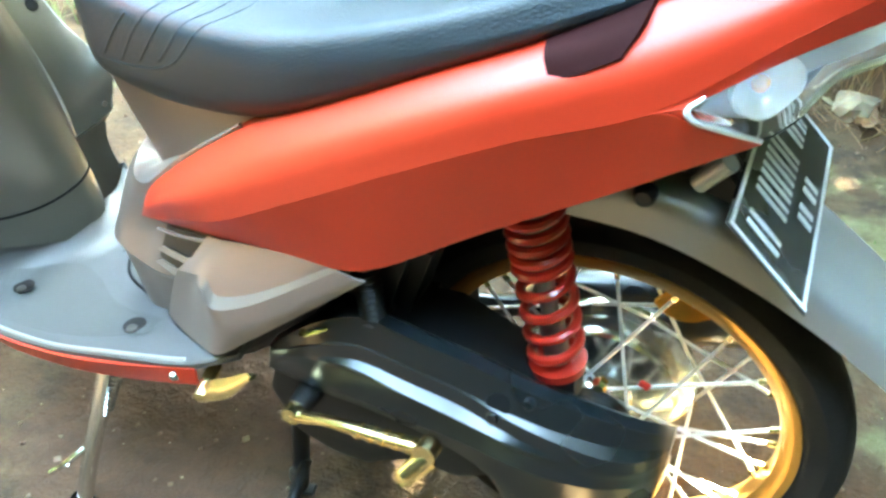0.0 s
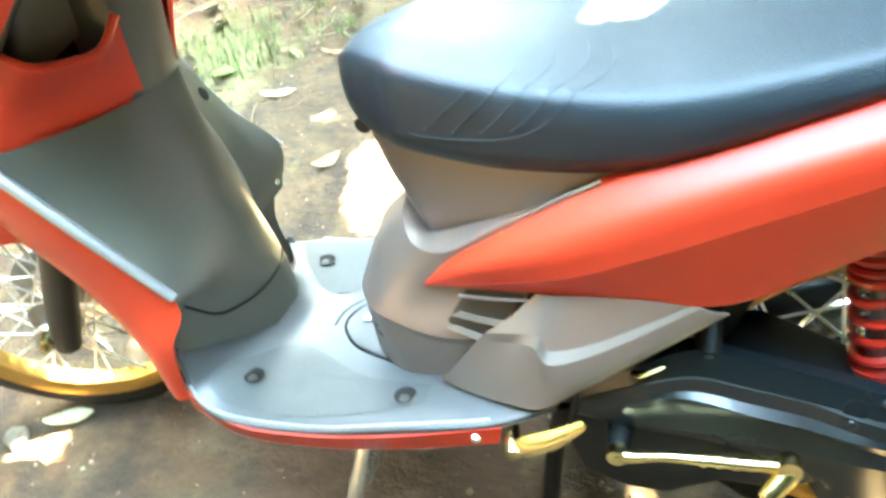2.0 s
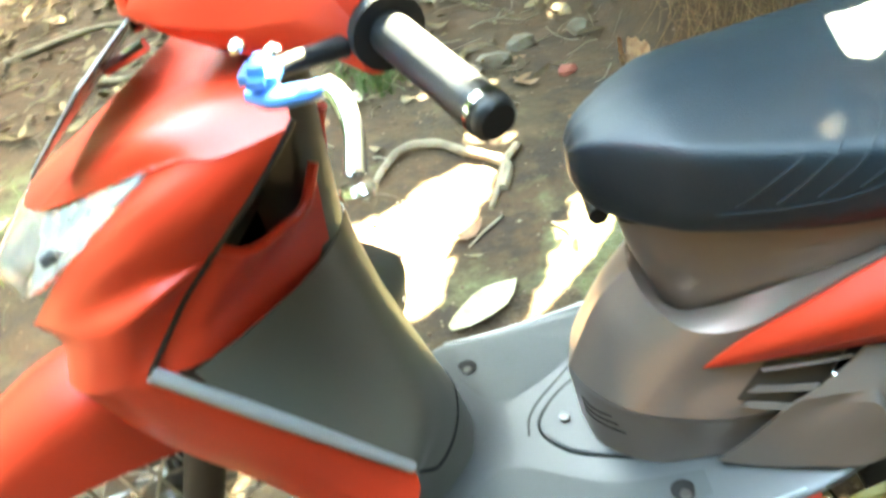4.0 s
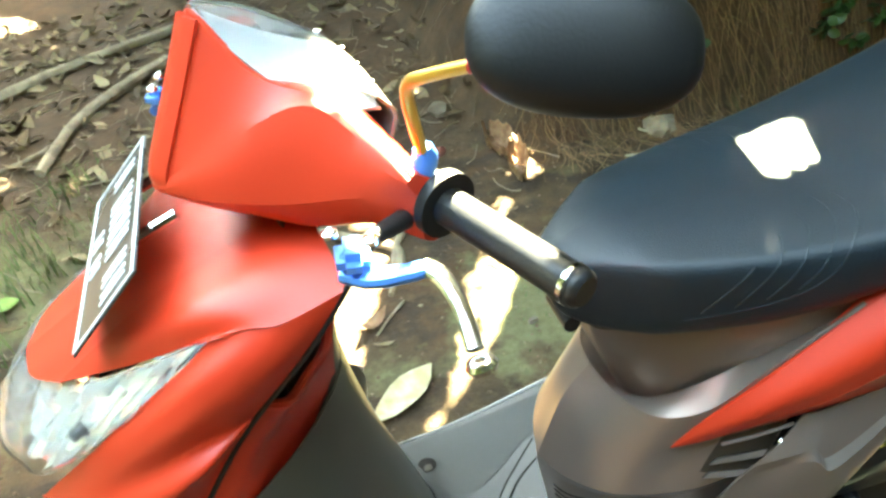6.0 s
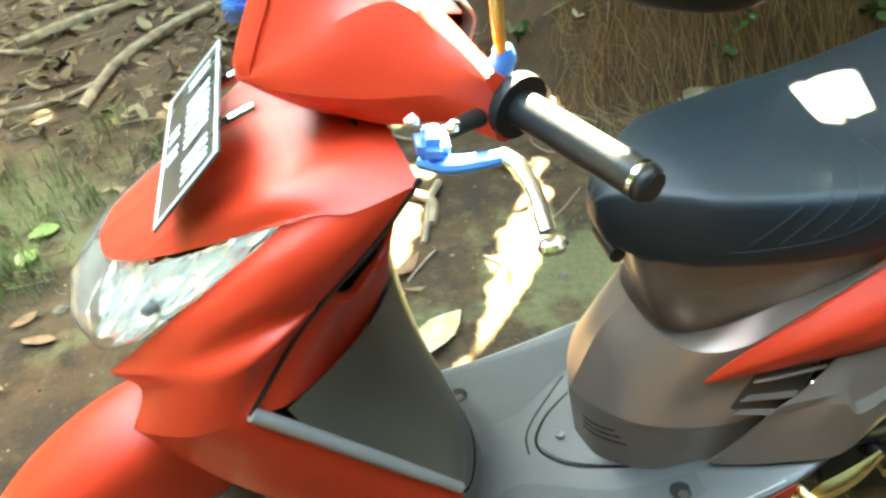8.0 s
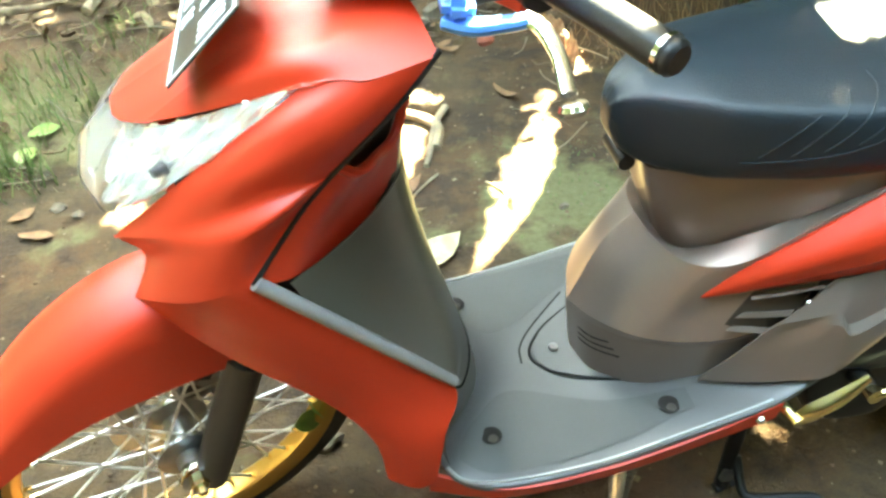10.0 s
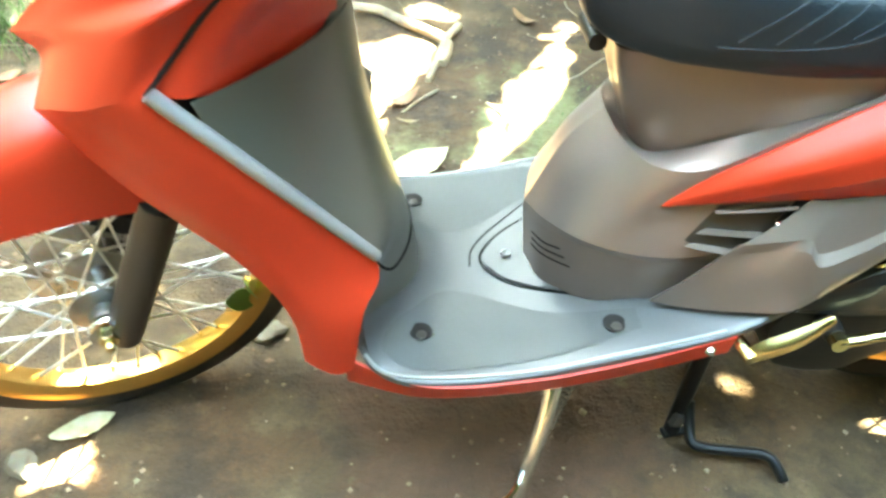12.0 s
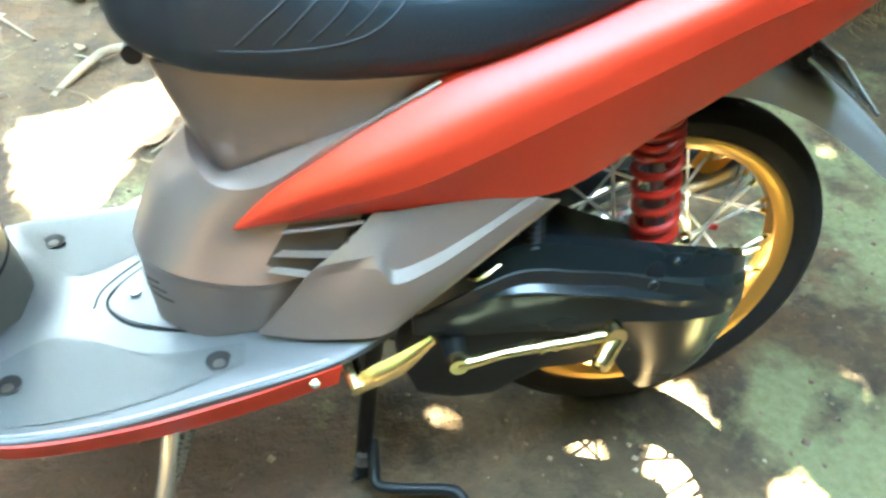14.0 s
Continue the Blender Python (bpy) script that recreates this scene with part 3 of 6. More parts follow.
for s in (-1, 1):
    bm = bmesh.new()
    line_on(bm, leg_tree, [(0, s * 0.158, 0.448), (0, s * 0.12, 0.402), (0, s * 0.08, 0.389), (0, s * 0.04, 0.384), (0, 0, 0.383)], (-1, 0, 0), 0.002, 20)
    part("groove", bm, HOLE, legs, "dark seam across the column")
    # red glove pocket
    low = [(-1.088, s * 0.192, 0.699), (-1.052, s * 0.182, 0.689), (-1.012, s * 0.140, 0.679), (-0.970, s * 0.098, 0.679), (-0.922, s * 0.040, 0.702)]
    mid = [(-1.039, s * 0.176, 0.752), (-1.017, s * 0.163, 0.737), (-0.988, s * 0.124, 0.727), (-0.955, s * 0.090, 0.728), (-0.914, s * 0.050, 0.756)]
    lipc = [(-0.990, s * 0.164, 0.806), (-0.967, s * 0.148, 0.784), (-0.945, s * 0.108, 0.774), (-0.923, s * 0.081, 0.778), (-0.905, s * 0.060, 0.812)]
    bm = bmesh.new()
    shell(bm, [low, mid, lipc], (1, s * 0.6, 0), 0.005, nu=24, nv=10)
    tube(bm, lipc, 0.0058, 8, 20)
    pocket = part("glove_pocket", bm, RED, scooter, "red open glove pocket")
    bm = bmesh.new()
    shell(bm, [
        [(-1.004, s * 0.160, 0.785), (-0.995, s * 0.120, 0.765), (-0.960, s * 0.066, 0.790)],
        [(-0.966, s * 0.164, 0.840), (-0.985, s * 0.120, 0.850), (-0.955, s * 0.064, 0.870)],
        [(-0.890, s * 0.160, 0.900), (-0.915, s * 0.120, 0.915), (-0.925, s * 0.060, 0.930)],
    ], (1, 0, 0), 0.004, nu=16, nv=10)
    part("pocket_inside", bm, GREY, pocket, "dark inside of the pocket")
    bm = bmesh.new()
    tube(bm, [(-0.882, s * 0.166, 0.912), (-0.922, s * 0.172, 0.868), (-0.955, s * 0.172, 0.836), (-0.998, s * 0.170, 0.795), (-1.031, s * 0.178, 0.764), (-1.086, s * 0.195, 0.700)], 0.0030, 8, 30)
    part("edge_rubber", bm, BLACK, scooter, "black rubber edge strip")
    bm = bmesh.new()
    if s < 0:
        tube(bm, [(-1.084, -0.196, 0.703), (-0.978, -0.182, 0.580), (-0.886, -0.168, 0.470)], [0.0085, 0.0085, 0.007], 10, 20)
    else:
        tube(bm, [(-1.070, 0.194, 0.700), (-1.032, 0.191, 0.640), (-0.968, 0.184, 0.560), (-0.896, 0.185, 0.502), (-0.892, 0.183, 0.492), (-0.899, 0.170, 0.428)], 0.0018, 8, 40)
    part("edge_trim", bm, SILVER, scooter, "silver edge trim")

# front: outer red shield, with a soft raised shoulder across it
upper = [
    [(-0.885, -0.168, 0.907), (-0.912, -0.173, 0.903), (-0.945, -0.177, 0.898), (-0.970, -0.173, 0.899), (-1.000, -0.166, 0.898)],
    [(-0.925, -0.173, 0.868), (-0.960, -0.186, 0.867), (-1.000, -0.191, 0.866), (-1.035, -0.184, 0.865), (-1.075, -0.162, 0.848)],
    [(-0.958, -0.173, 0.836), (-1.000, -0.190, 0.838), (-1.050, -0.194, 0.832), (-1.095, -0.178, 0.818), (-1.145, -0.148, 0.795)],
    [(-0.993, -0.170, 0.803), (-1.035, -0.188, 0.803), (-1.092, -0.185, 0.785), (-1.155, -0.160, 0.758), (-1.222, -0.107, 0.722)],
    [(-1.001, -0.171, 0.795), (-1.043, -0.202, 0.788), (-1.098, -0.198, 0.766), (-1.157, -0.165, 0.744), (-1.221, -0.109, 0.716)],
    [(-1.034, -0.179, 0.764), (-1.075, -0.201, 0.758), (-1.12, -0.193, 0.738), (-1.165, -0.161, 0.722), (-1.199, -0.122, 0.698)],
    [(-1.090, -0.196, 0.700), (-1.118, -0.196, 0.692), (-1.155, -0.182, 0.677), (-1.195, -0.150, 0.658), (-1.230, -0.108, 0.632)],
]
lower = [
    [(-1.090, -0.196, 0.700), (-0.98, -0.184, 0.578), (-0.887, -0.168, 0.462), (-0.905, -0.188, 0.390), (-0.920, -0.182, 0.285)],
    [(-1.118, -0.196, 0.692), (-1.015, -0.187, 0.578), (-0.924, -0.175, 0.464), (-0.925, -0.188, 0.380), (-0.932, -0.181, 0.277)],
    [(-1.155, -0.182, 0.677), (-1.055, -0.183, 0.574), (-0.962, -0.176, 0.464), (-0.946, -0.184, 0.370), (-0.946, -0.177, 0.270)],
    [(-1.195, -0.150, 0.658), (-1.100, -0.171, 0.568), (-1.004, -0.170, 0.460), (-0.970, -0.174, 0.367), (-0.965, -0.166, 0.267)],
    [(-1.230, -0.108, 0.632), (-1.145, -0.150, 0.560), (-1.045, -0.156, 0.455), (-0.995, -0.158, 0.365), (-0.985, -0.150, 0.265)],
]
for s in (-1, 1):
    bm = bmesh.new()
    shell(bm, upper, (-0.3, -1, 0.2), nu=28, nv=48)
    shell(bm, lower, (-0.3, -1, 0), nu=40, nv=28)
    bmesh.ops.remove_doubles(bm, verts=bm.verts, dist=0.0006)
    if s > 0:
        for v in bm.verts:
            v.co.x -= 0.050 * min(1.0, max(0.0, (0.52 - v.co.z) / 0.06)) + 0.012 * min(1.0, max(0.0, (0.71 - v.co.z) / 0.03))
            v.co.y *= 1 - 0.16 * min(1.0, max(0.0, (0.50 - v.co.z) / 0.08))
        bmesh.ops.scale(bm, vec=(1, -1, 1), verts=bm.verts)
        bmesh.ops.reverse_faces(bm, faces=bm.faces)
    part("front_shield", bm, RED, scooter, "matte red outer leg shield", 38)

# upper mask in front of the bars: a sunk middle between two shoulders
fold = [(-0.905, -0.048, 0.930), (-1.00, -0.068, 0.914), (-1.08, -0.088, 0.888), (-1.165, -0.088, 0.836)]
bm = bmesh.new()
shell(bm, [
    [(-0.884, -0.168, 0.908), (-0.944, -0.178, 0.899), (-0.972, -0.174, 0.900), (-1.006, -0.166, 0.897)],
    [(-0.895, -0.110, 0.930), (-0.970, -0.138, 0.924), (-1.03, -0.144, 0.908), (-1.082, -0.131, 0.865)],
    fold,
], (0, 0, 1), nu=24, nv=16)
shell(bm, [
    fold,
    [(-0.908, -0.025, 0.930), (-1.01, -0.035, 0.908), (-1.10, -0.048, 0.878), (-1.200, -0.052, 0.826)],
    [(-0.910, 0, 0.931), (-1.01, 0, 0.908), (-1.11, 0, 0.874), (-1.214, 0, 0.822)],
], (0, 0, 1), nu=24, nv=12)
part("front_mask", mirrored(bm), RED, scooter, "matte red front mask over the headlight", 18)

# headlight
bm = bmesh.new()
shell(bm, [
    [(-1.006, -0.166, 0.896), (-1.086, -0.136, 0.864), (-1.168, -0.090, 0.834), (-1.220, 0, 0.819)],
    [(-1.055, -0.170, 0.866), (-1.155, -0.148, 0.822), (-1.236, -0.090, 0.788), (-1.262, 0, 0.776)],
    [(-1.10, -0.164, 0.832), (-1.185, -0.138, 0.775), (-1.240, -0.080, 0.738), (-1.262, 0, 0.730)],
], (-1, -0.5, 0), 0.003, nu=24, nv=12)
headlight = part("headlight", mirrored(bm), GLASS, scooter, "clear faceted headlight lens")
bm = bmesh.new()
shell(bm, [
    [(-1.015, -0.158, 0.891), (-1.086, -0.126, 0.859), (-1.160, -0.080, 0.828), (-1.205, 0, 0.813)],
    [(-1.048, -0.152, 0.862), (-1.130, -0.125, 0.818), (-1.195, -0.072, 0.782), (-1.215, 0, 0.772)],
    [(-1.098, -0.156, 0.830), (-1.178, -0.128, 0.776), (-1.228, -0.074, 0.742), (-1.248, 0, 0.734)],
], (-1, -0.5, 0), 0.003, nu=26, nv=8)
dent = random.Random(3)
bm.verts.ensure_lookup_table()
bulge = [dent.uniform(-1, 1) for _ in range(40)]
for v in bm.verts:
    k = bulge[int((v.co.x + 1.3) * 110) % 40]
    v.co += Vector((-0.004, -0.004, 0.0)) * k + Vector((dent.uniform(-1, 1), dent.uniform(-1, 1), dent.uniform(-1, 1))) * 0.0022
part("reflector", mirrored(bm), BRIGHT, headlight, "bright faceted headlight reflector", 5)
for s in (-1, 1):
    bm = bmesh.new()
    lathe(bm, [(0.0, -0.004), (0.005, -0.004), (0.006, 0.0), (0.006, 0.004), (0.008, 0.010), (0.0, 0.010)], 14)
    part("bulb_holder", moved(bm, pose(-1.158, s * 0.132, 0.806, 0, 0, -50 if s < 0 else 230)), BLACK, headlight, "dark bulb holder")

# ---- wheels
def wheel(name, hub_r, drum, label, slim=1.0, rubber=RUBBER, k=1.0, outer=0.282):
    """A spoked wheel about the y axis at the origin."""
    w = new(name)
    w["label"] = label
    bm = bmesh.new()
    prof = [(0.2395, -0.024), (0.246, -0.031), (0.262, -0.035), (0.275, -0.027), (0.281, -0.012), (0.282, 0.0), (0.281, 0.012), (0.275, 0.027), (0.262, 0.035), (0.246, 0.031), (0.2395, 0.024), (0.232, 0.0)]
    prof = [(0.2395 * k + (r - 0.2395) * (outer - 0.2395 * k) / 0.0425, y * (1.0 if r < 0.24 else slim)) for r, y in prof]
    part("tyre", lathe(bm, prof, 72), rubber, w, "thin black road tyre")
    bm = bmesh.new()
    prof = [(0.2385, -0.0255), (0.2405, -0.023), (0.236, -0.019), (0.228, -0.017), (0.222, -0.010), (0.220, 0.0), (0.222, 0.010), (0.228, 0.017), (0.236, 0.019), (0.2405, 0.023), (0.2385, 0.0255), (0.2335, 0.0245), (0.2265, 0.0225), (0.2160, 0.015), (0.2130, 0.0), (0.2160, -0.015), (0.2265, -0.0225), (0.2335, -0.0245)]
    prof = [(r * k, y) for r, y in prof]
    rim = part("rim", lathe(bm, prof, 72), GOLD, w, "gold anodised alloy rim")
    bm = bmesh.new()
    h = hub_r
    if drum:
        prof = [(0.012, -0.065), (0.026, -0.065), (0.030, -0.044), (h, -0.038), (h, -0.030), (0.036, -0.026), (0.040, -0.004), (0.066, 0.006), (0.084, 0.012), (0.088, 0.016), (0.088, 0.024), (0.080, 0.028), (0.080, 0.040), (0.098, 0.043), (0.105, 0.046), (0.106, 0.050), (0.105, 0.058), (0.090, 0.068), (0.012, 0.076)]
    else:
        prof = [(0.010, -0.062), (0.020, -0.062), (0.022, -0.040), (h, -0.036), (h, -0.030), (0.024, -0.024), (0.020, 0.0), (0.024, 0.024), (h, 0.030), (h, 0.036), (0.022, 0.040), (0.020, 0.062), (0.010, 0.062)]
    part("hub", lathe(bm, prof, 56), POLISHED if drum else STEEL, w, "polished drum hub" if drum else "silver wheel hub", 25)
    one = bmesh.new()
    tube(one, [(0, 0, 0), (1, 0, 0)], 1, 6)
    spoke_me = finish(one, "spoke", SPOKE)
    one = bmesh.new()
    tube(one, [(0, 0, 0), (1, 0, 0)], 1, 6)
    nip_me = finish(one, "nipple", BRASS)
    for i in range(36):
        sgn = -1 if i % 2 else 1
        a = 2 * math.pi * i / 36
        d = 1 if (i // 2) % 2 else -1
        b = a + d * (1.0 if drum else 1.15)
        hr = 0.102 if drum and sgn > 0 else h - 0.003
        p = Vector((hr * math.cos(b), sgn * 0.034 + (0.018 if hr > 0.08 else 0), hr * math.sin(b)))
        q = Vector((0.216 * k * math.cos(a), sgn * 0.004, 0.216 * k * math.sin(a)))
        v = q - p
        for nm, me, a0, ln, rad in (("spoke", spoke_me, p, v.length, 0.0022), ("nipple", nip_me, q - v.normalized() * 0.014, 0.016, 0.0036)):
            ob = new(nm, me)
            ob.parent = w
            x = v.normalized()
            rot = x.to_track_quat("X", "Z")
            ob.matrix_basis = Matrix.LocRotScale(a0, rot, (ln, rad, rad))
    return w


rear = wheel("rear_wheel", 0.048, True, "rear wheel with gold rim and chrome spokes", k=0.955, outer=0.279)
rear.parent = scooter
rear.matrix_basis = pose(-0.004, 0.002, 0.287)
front = wheel("front_wheel", 0.045, False, "front wheel with gold rim and chrome spokes", 0.68, DUSTY)
front.parent = scooter
STEER = Matrix.Translation((-1.273, -0.022, 0.28)) @ Matrix.Rotation(radians(20), 4, Vector((math.sin(radians(26.5)), 0, math.cos(radians(26.5)))))
front.matrix_basis = STEER
# brake disc and caliper on the far side of the front wheel
bm = bmesh.new()
lathe(bm, [(0.060, 0.042), (0.095, 0.042), (0.095, 0.046), (0.060, 0.046)], 48)
for i in range(6):
    a = math.pi * i / 3
    t = bmesh.new()
    tube(t, [(0.022 * math.cos(a), 0.044, 0.022 * math.sin(a)), (0.064 * math.cos(a + 0.3), 0.044, 0.064 * math.sin(a + 0.3))], 0.006, 6)
    part("disc_arm", t, STEEL, front)
part("brake_disc", bm, STEEL, front, "drilled steel brake disc")
bm = bmesh.new()
box(bm, (0.07, 0.05, 0.05), pose(0.05, 0.055, 0.085, 0, 30, 0), 0.01)
part("brake_caliper", bm, BLACK, scooter, "black brake caliper").matrix_basis = STEER

# fork legs, axle and nut
for s in (-1, 1):
    bm = bmesh.new()
    tube(bm, [(0.150, s * 0.068, 0.300), (0.086, s * 0.068, 0.145)], 0.0165, 14, 6)
    tube(bm, [(0.115, s * 0.068, 0.215), (0.040, s * 0.068, 0.035), (0.018, s * 0.068, -0.028)], [0.026, 0.026, 0.022], 14, 10)
    part("fork_leg", bm, FORK, scooter, "dark taupe fork leg").matrix_basis = STEER
bm = bmesh.new()
lathe(bm, [(0.0, -0.105), (0.007, -0.105), (0.007, -0.092), (0.013, -0.092), (0.013, -0.080), (0.0, -0.080)], 6)
part("axle_nut", bm, BRASS, scooter, "gold axle nut").matrix_basis = STEER
bm = bmesh.new()
lathe(bm, [(0.0, -0.080), (0.024, -0.080), (0.026, -0.070), (0.020, -0.058), (0.0, -0.058)], 24)
part("axle_collar", bm, CHROME, scooter, "chrome axle collar").matrix_basis = STEER

# front fender, turned with the wheel
fender = []
for x, zc, yc, z1, ye, z2 in ((-0.285, 0.085, 0.022, 0.075, 0.030, 0.060), (-0.225, 0.185, 0.045, 0.165, 0.054, 0.128), (-0.11, 0.300, 0.056, 0.272, 0.064, 0.196), (0.02, 0.352, 0.060, 0.325, 0.068, 0.212), (0.14, 0.335, 0.064, 0.305, 0.070, 0.205)):
    fender.append([(x, -ye, z2), (x, -yc - 0.006, (z1 + z2) / 2), (x, -yc, z1), (x, -yc * 0.5, zc * 0.85 + z1 * 0.15), (x, 0, zc), (x, yc * 0.5, zc * 0.85 + z1 * 0.15), (x, yc, z1), (x, yc + 0.006, (z1 + z2) / 2), (x, ye, z2)])
bm = bmesh.new()
shell(bm, fender, (0, 0, 1), 0.003, nu=36, nv=30)
part("front_fender", bm, RED, scooter, "matte red front fender").matrix_basis = STEER

# dark structure behind the shield
bm = hull([
    [(-1.16, 0, 0.60), (-1.16, -0.06, 0.61), (-1.16, -0.10, 0.68), (-1.16, -0.06, 0.76), (-1.16, 0, 0.77)],
    [(-1.08, 0, 0.52), (-1.08, -0.08, 0.53), (-1.08, -0.13, 0.66), (-1.10, -0.07, 0.78), (-1.10, 0, 0.79)],
    [(-0.97, 0, 0.34), (-0.97, -0.09, 0.35), (-0.97, -0.13, 0.55), (-0.985, -0.06, 0.66), (-0.985, 0, 0.67)],
    [(-0.93, 0, 0.27), (-0.93, -0.07, 0.28), (-0.93, -0.085, 0.33), (-0.94, -0.05, 0.44), (-0.94, 0, 0.45)],
], 16, 12)
part("frame_cover", bm, BLACK, scooter, "black plastic under-cover")
bm = bmesh.new()
tube(bm, [(-0.90, 0, 0.27), (-0.70, 0, 0.25), (-0.48, 0, 0.29), (-0.30, 0, 0.45), (-0.05, 0, 0.68)], 0.03, 10)
for s in (-1, 1):
    tube(bm, [(-0.85, s * 0.10, 0.25), (-0.65, s * 0.12, 0.255), (-0.45, s * 0.10, 0.30), (-0.25, s * 0.09, 0.50), (0.05, s * 0.08, 0.72)], 0.014, 8)
part("frame", bm, BLACK, scooter, "black steel frame tubes")
# tub under the seat
bm = hull([
    [(-0.50, 0, 0.40), (-0.50, -0.07, 0.41), (-0.50, -0.09, 0.48), (-0.50, -0.07, 0.56), (-0.50, 0, 0.57)],
    [(-0.35, 0, 0.46), (-0.35, -0.11, 0.47), (-0.35, -0.14, 0.55), (-0.35, -0.12, 0.66), (-0.35, 0, 0.67)],
    [(-0.12, 0, 0.58), (-0.12, -0.12, 0.59), (-0.12, -0.15, 0.66), (-0.12, -0.12, 0.74), (-0.12, 0, 0.75)],
    [(0.08, 0, 0.70), (0.08, -0.08, 0.71), (0.08, -0.11, 0.75), (0.08, -0.08, 0.81), (0.08, 0, 0.82)],
], 16, 12)
part("seat_tub", bm, BLACK, scooter, "black luggage tub under the seat")

# engine and transmission case: crankcase behind, gloss cover in front
bm = bmesh.new()
prism(bm, [(-0.300, 0.436), (-0.355, 0.375), (-0.378, 0.310), (-0.352, 0.240), (-0.300, 0.222), (-0.246, 0.222), (-0.222, 0.242), (-0.187, 0.262), (-0.125, 0.262), (-0.06, 0.300), (-0.04, 0.400), (-0.16, 0.450)], -0.166, -0.050, 0.014)
part("crankcase", bm, BLACK, scooter, "black crankcase round the kick starter", 30)
# each station: x, rim, drop, upper and lower ledge, then y and z of the lower lanes
cover = (
    (-0.358, (-0.164, 0.392), 0.3, 0.001, 0, (-0.175, 0.364), (-0.17, 0.356), (-0.15, 0.35), (-0.06, 0.35)),
    (-0.29, (-0.17, 0.452), 0.75, 0.002, 0.001, (-0.18, 0.366), (-0.174, 0.35), (-0.15, 0.342), (-0.06, 0.342)),
    (-0.232, (-0.16, 0.475), 1, 0.002, 0.008, (-0.18, 0.366), (-0.174, 0.348), (-0.15, 0.338), (-0.06, 0.338)),
    (-0.17, (-0.162, 0.469), 1, 0.002, 0.012, (-0.181, 0.36), (-0.174, 0.34), (-0.15, 0.328), (-0.06, 0.328)),
    (-0.11, (-0.163, 0.46), 1, 0.002, 0.013, (-0.183, 0.358), (-0.172, 0.318), (-0.14, 0.288), (-0.06, 0.28)),
    (-0.05, (-0.163, 0.446), 1, 0.006, 0.007, (-0.19, 0.358), (-0.176, 0.292), (-0.158, 0.206), (-0.06, 0.19)),
    (0.0, (-0.156, 0.432), 0.95, 0.01, 0.001, (-0.187, 0.354), (-0.172, 0.276), (-0.15, 0.194), (-0.06, 0.185)),
    (0.045, (-0.144, 0.415), 0.8, 0.013, 0.001, (-0.173, 0.348), (-0.16, 0.284), (-0.142, 0.214), (-0.06, 0.205)),
    (0.078, (-0.124, 0.395), 0.6, 0.01, 0.001, (-0.147, 0.342), (-0.14, 0.296), (-0.126, 0.25), (-0.06, 0.245)),
    (0.094, (-0.098, 0.369), 0.4, 0.003, 0, (-0.11, 0.332), (-0.106, 0.314), (-0.092, 0.294), (-0.06, 0.29)),
)
profiles = []
for x, (y, z), k, upper, blade, *belly in cover:
    y5, z5 = y - 0.012 * k - upper, z - 0.029 * k - 0.4 * upper
    y7, z7 = y5 - 0.004 * k - blade, z5 - 0.016 * k - 0.005 * k
    profiles.append((x, (y + 0.060, z - 0.050), (y + 0.015, z + 0.001), (y, z), (y - 0.012 * k, z - 0.028 * k), (y5, z5), (y5 - 0.004 * k, z5 - 0.016 * k), (y7, z7), (y5 - 0.006 * k, z7 - 0.012 * k), *belly))
lanes = [spline([(st[0], *st[k]) for st in profiles], 44) for k in range(1, 13)]
bm = bmesh.new()
rings = []
for i in range(44):
    row = []
    for a, b in zip(lanes[:-1], lanes[1:]):
        row += [a[i] + (b[i] - a[i]) * f for f in (0, 0.34, 0.67)]
    rings.append(row + [lanes[-1][i]])
vs = add_grid(bm, rings)
for row in (vs[0], vs[-1]):
    c = bm.verts.new(np.mean([v.co for v in row], axis=0))
    for j in range(len(row) - 1):
        bm.faces.new((row[j], row[j + 1], c))
bmesh.ops.recalc_face_normals(bm, faces=bm.faces)
cvt = part("transmission_cover", bm, CASE, scooter, "gloss black transmission cover with moulded blades", 14)
cvt_tree = tree_of(cvt)
# the first is a disc painted dark for the shade of a bolt hole
for kind, x, z, r, high, material, words in (("bolt_hole_shade", -0.070, 0.427, 0.0125, 0.0012, HOLE, "dark disc coloured as the shade in a bolt hole"), ("bolt", -0.073, 0.414, 0.0065, 0.004, CASE, "black case bolt"), ("bolt", -0.040, 0.434, 0.0065, 0.005, CASE, "black case bolt")):
    p, n = cvt_tree.ray_cast(Vector((x, -0.4, z)), Vector((0, 1, 0)))[:2]
    bm = bmesh.new()
    lathe(bm, [(0.0, -high), (r * 0.8, -high), (r, -high * 0.7), (r, 0.004), (0.0, 0.004)], 16)
    part(kind, moved(bm, Matrix.Translation(p) @ n.to_track_quat("-Y", "Z").to_matrix().to_4x4()), material, cvt, words)
bm = bmesh.new()
tube(bm, [(-0.296, -0.176, 0.446), (-0.286, -0.182, 0.451), (-0.262, -0.176, 0.462)], [0.005, 0.006, 0.003], 8, 10, flat=0.6)
part("cable_clip", bm, BRASS, cvt, "gold cable clip")
# row of copper-brown bars low on the cover
for k in range(7):
    bm = bmesh.new()
    x, z = -0.078 + k * 0.0115, 0.300 - k * 0.0035
    y = -0.1712 + 0.0016 * abs(k - 2)
    prism(bm, [(x, z - 0.008), (x + 0.008, z - 0.010), (x + 0.008, z + 0.008), (x, z + 0.010)], y - 0.003, y + 0.004, 0)
    part("copper_bar", bm, COPPER, cvt, "copper-brown mark on the cover")
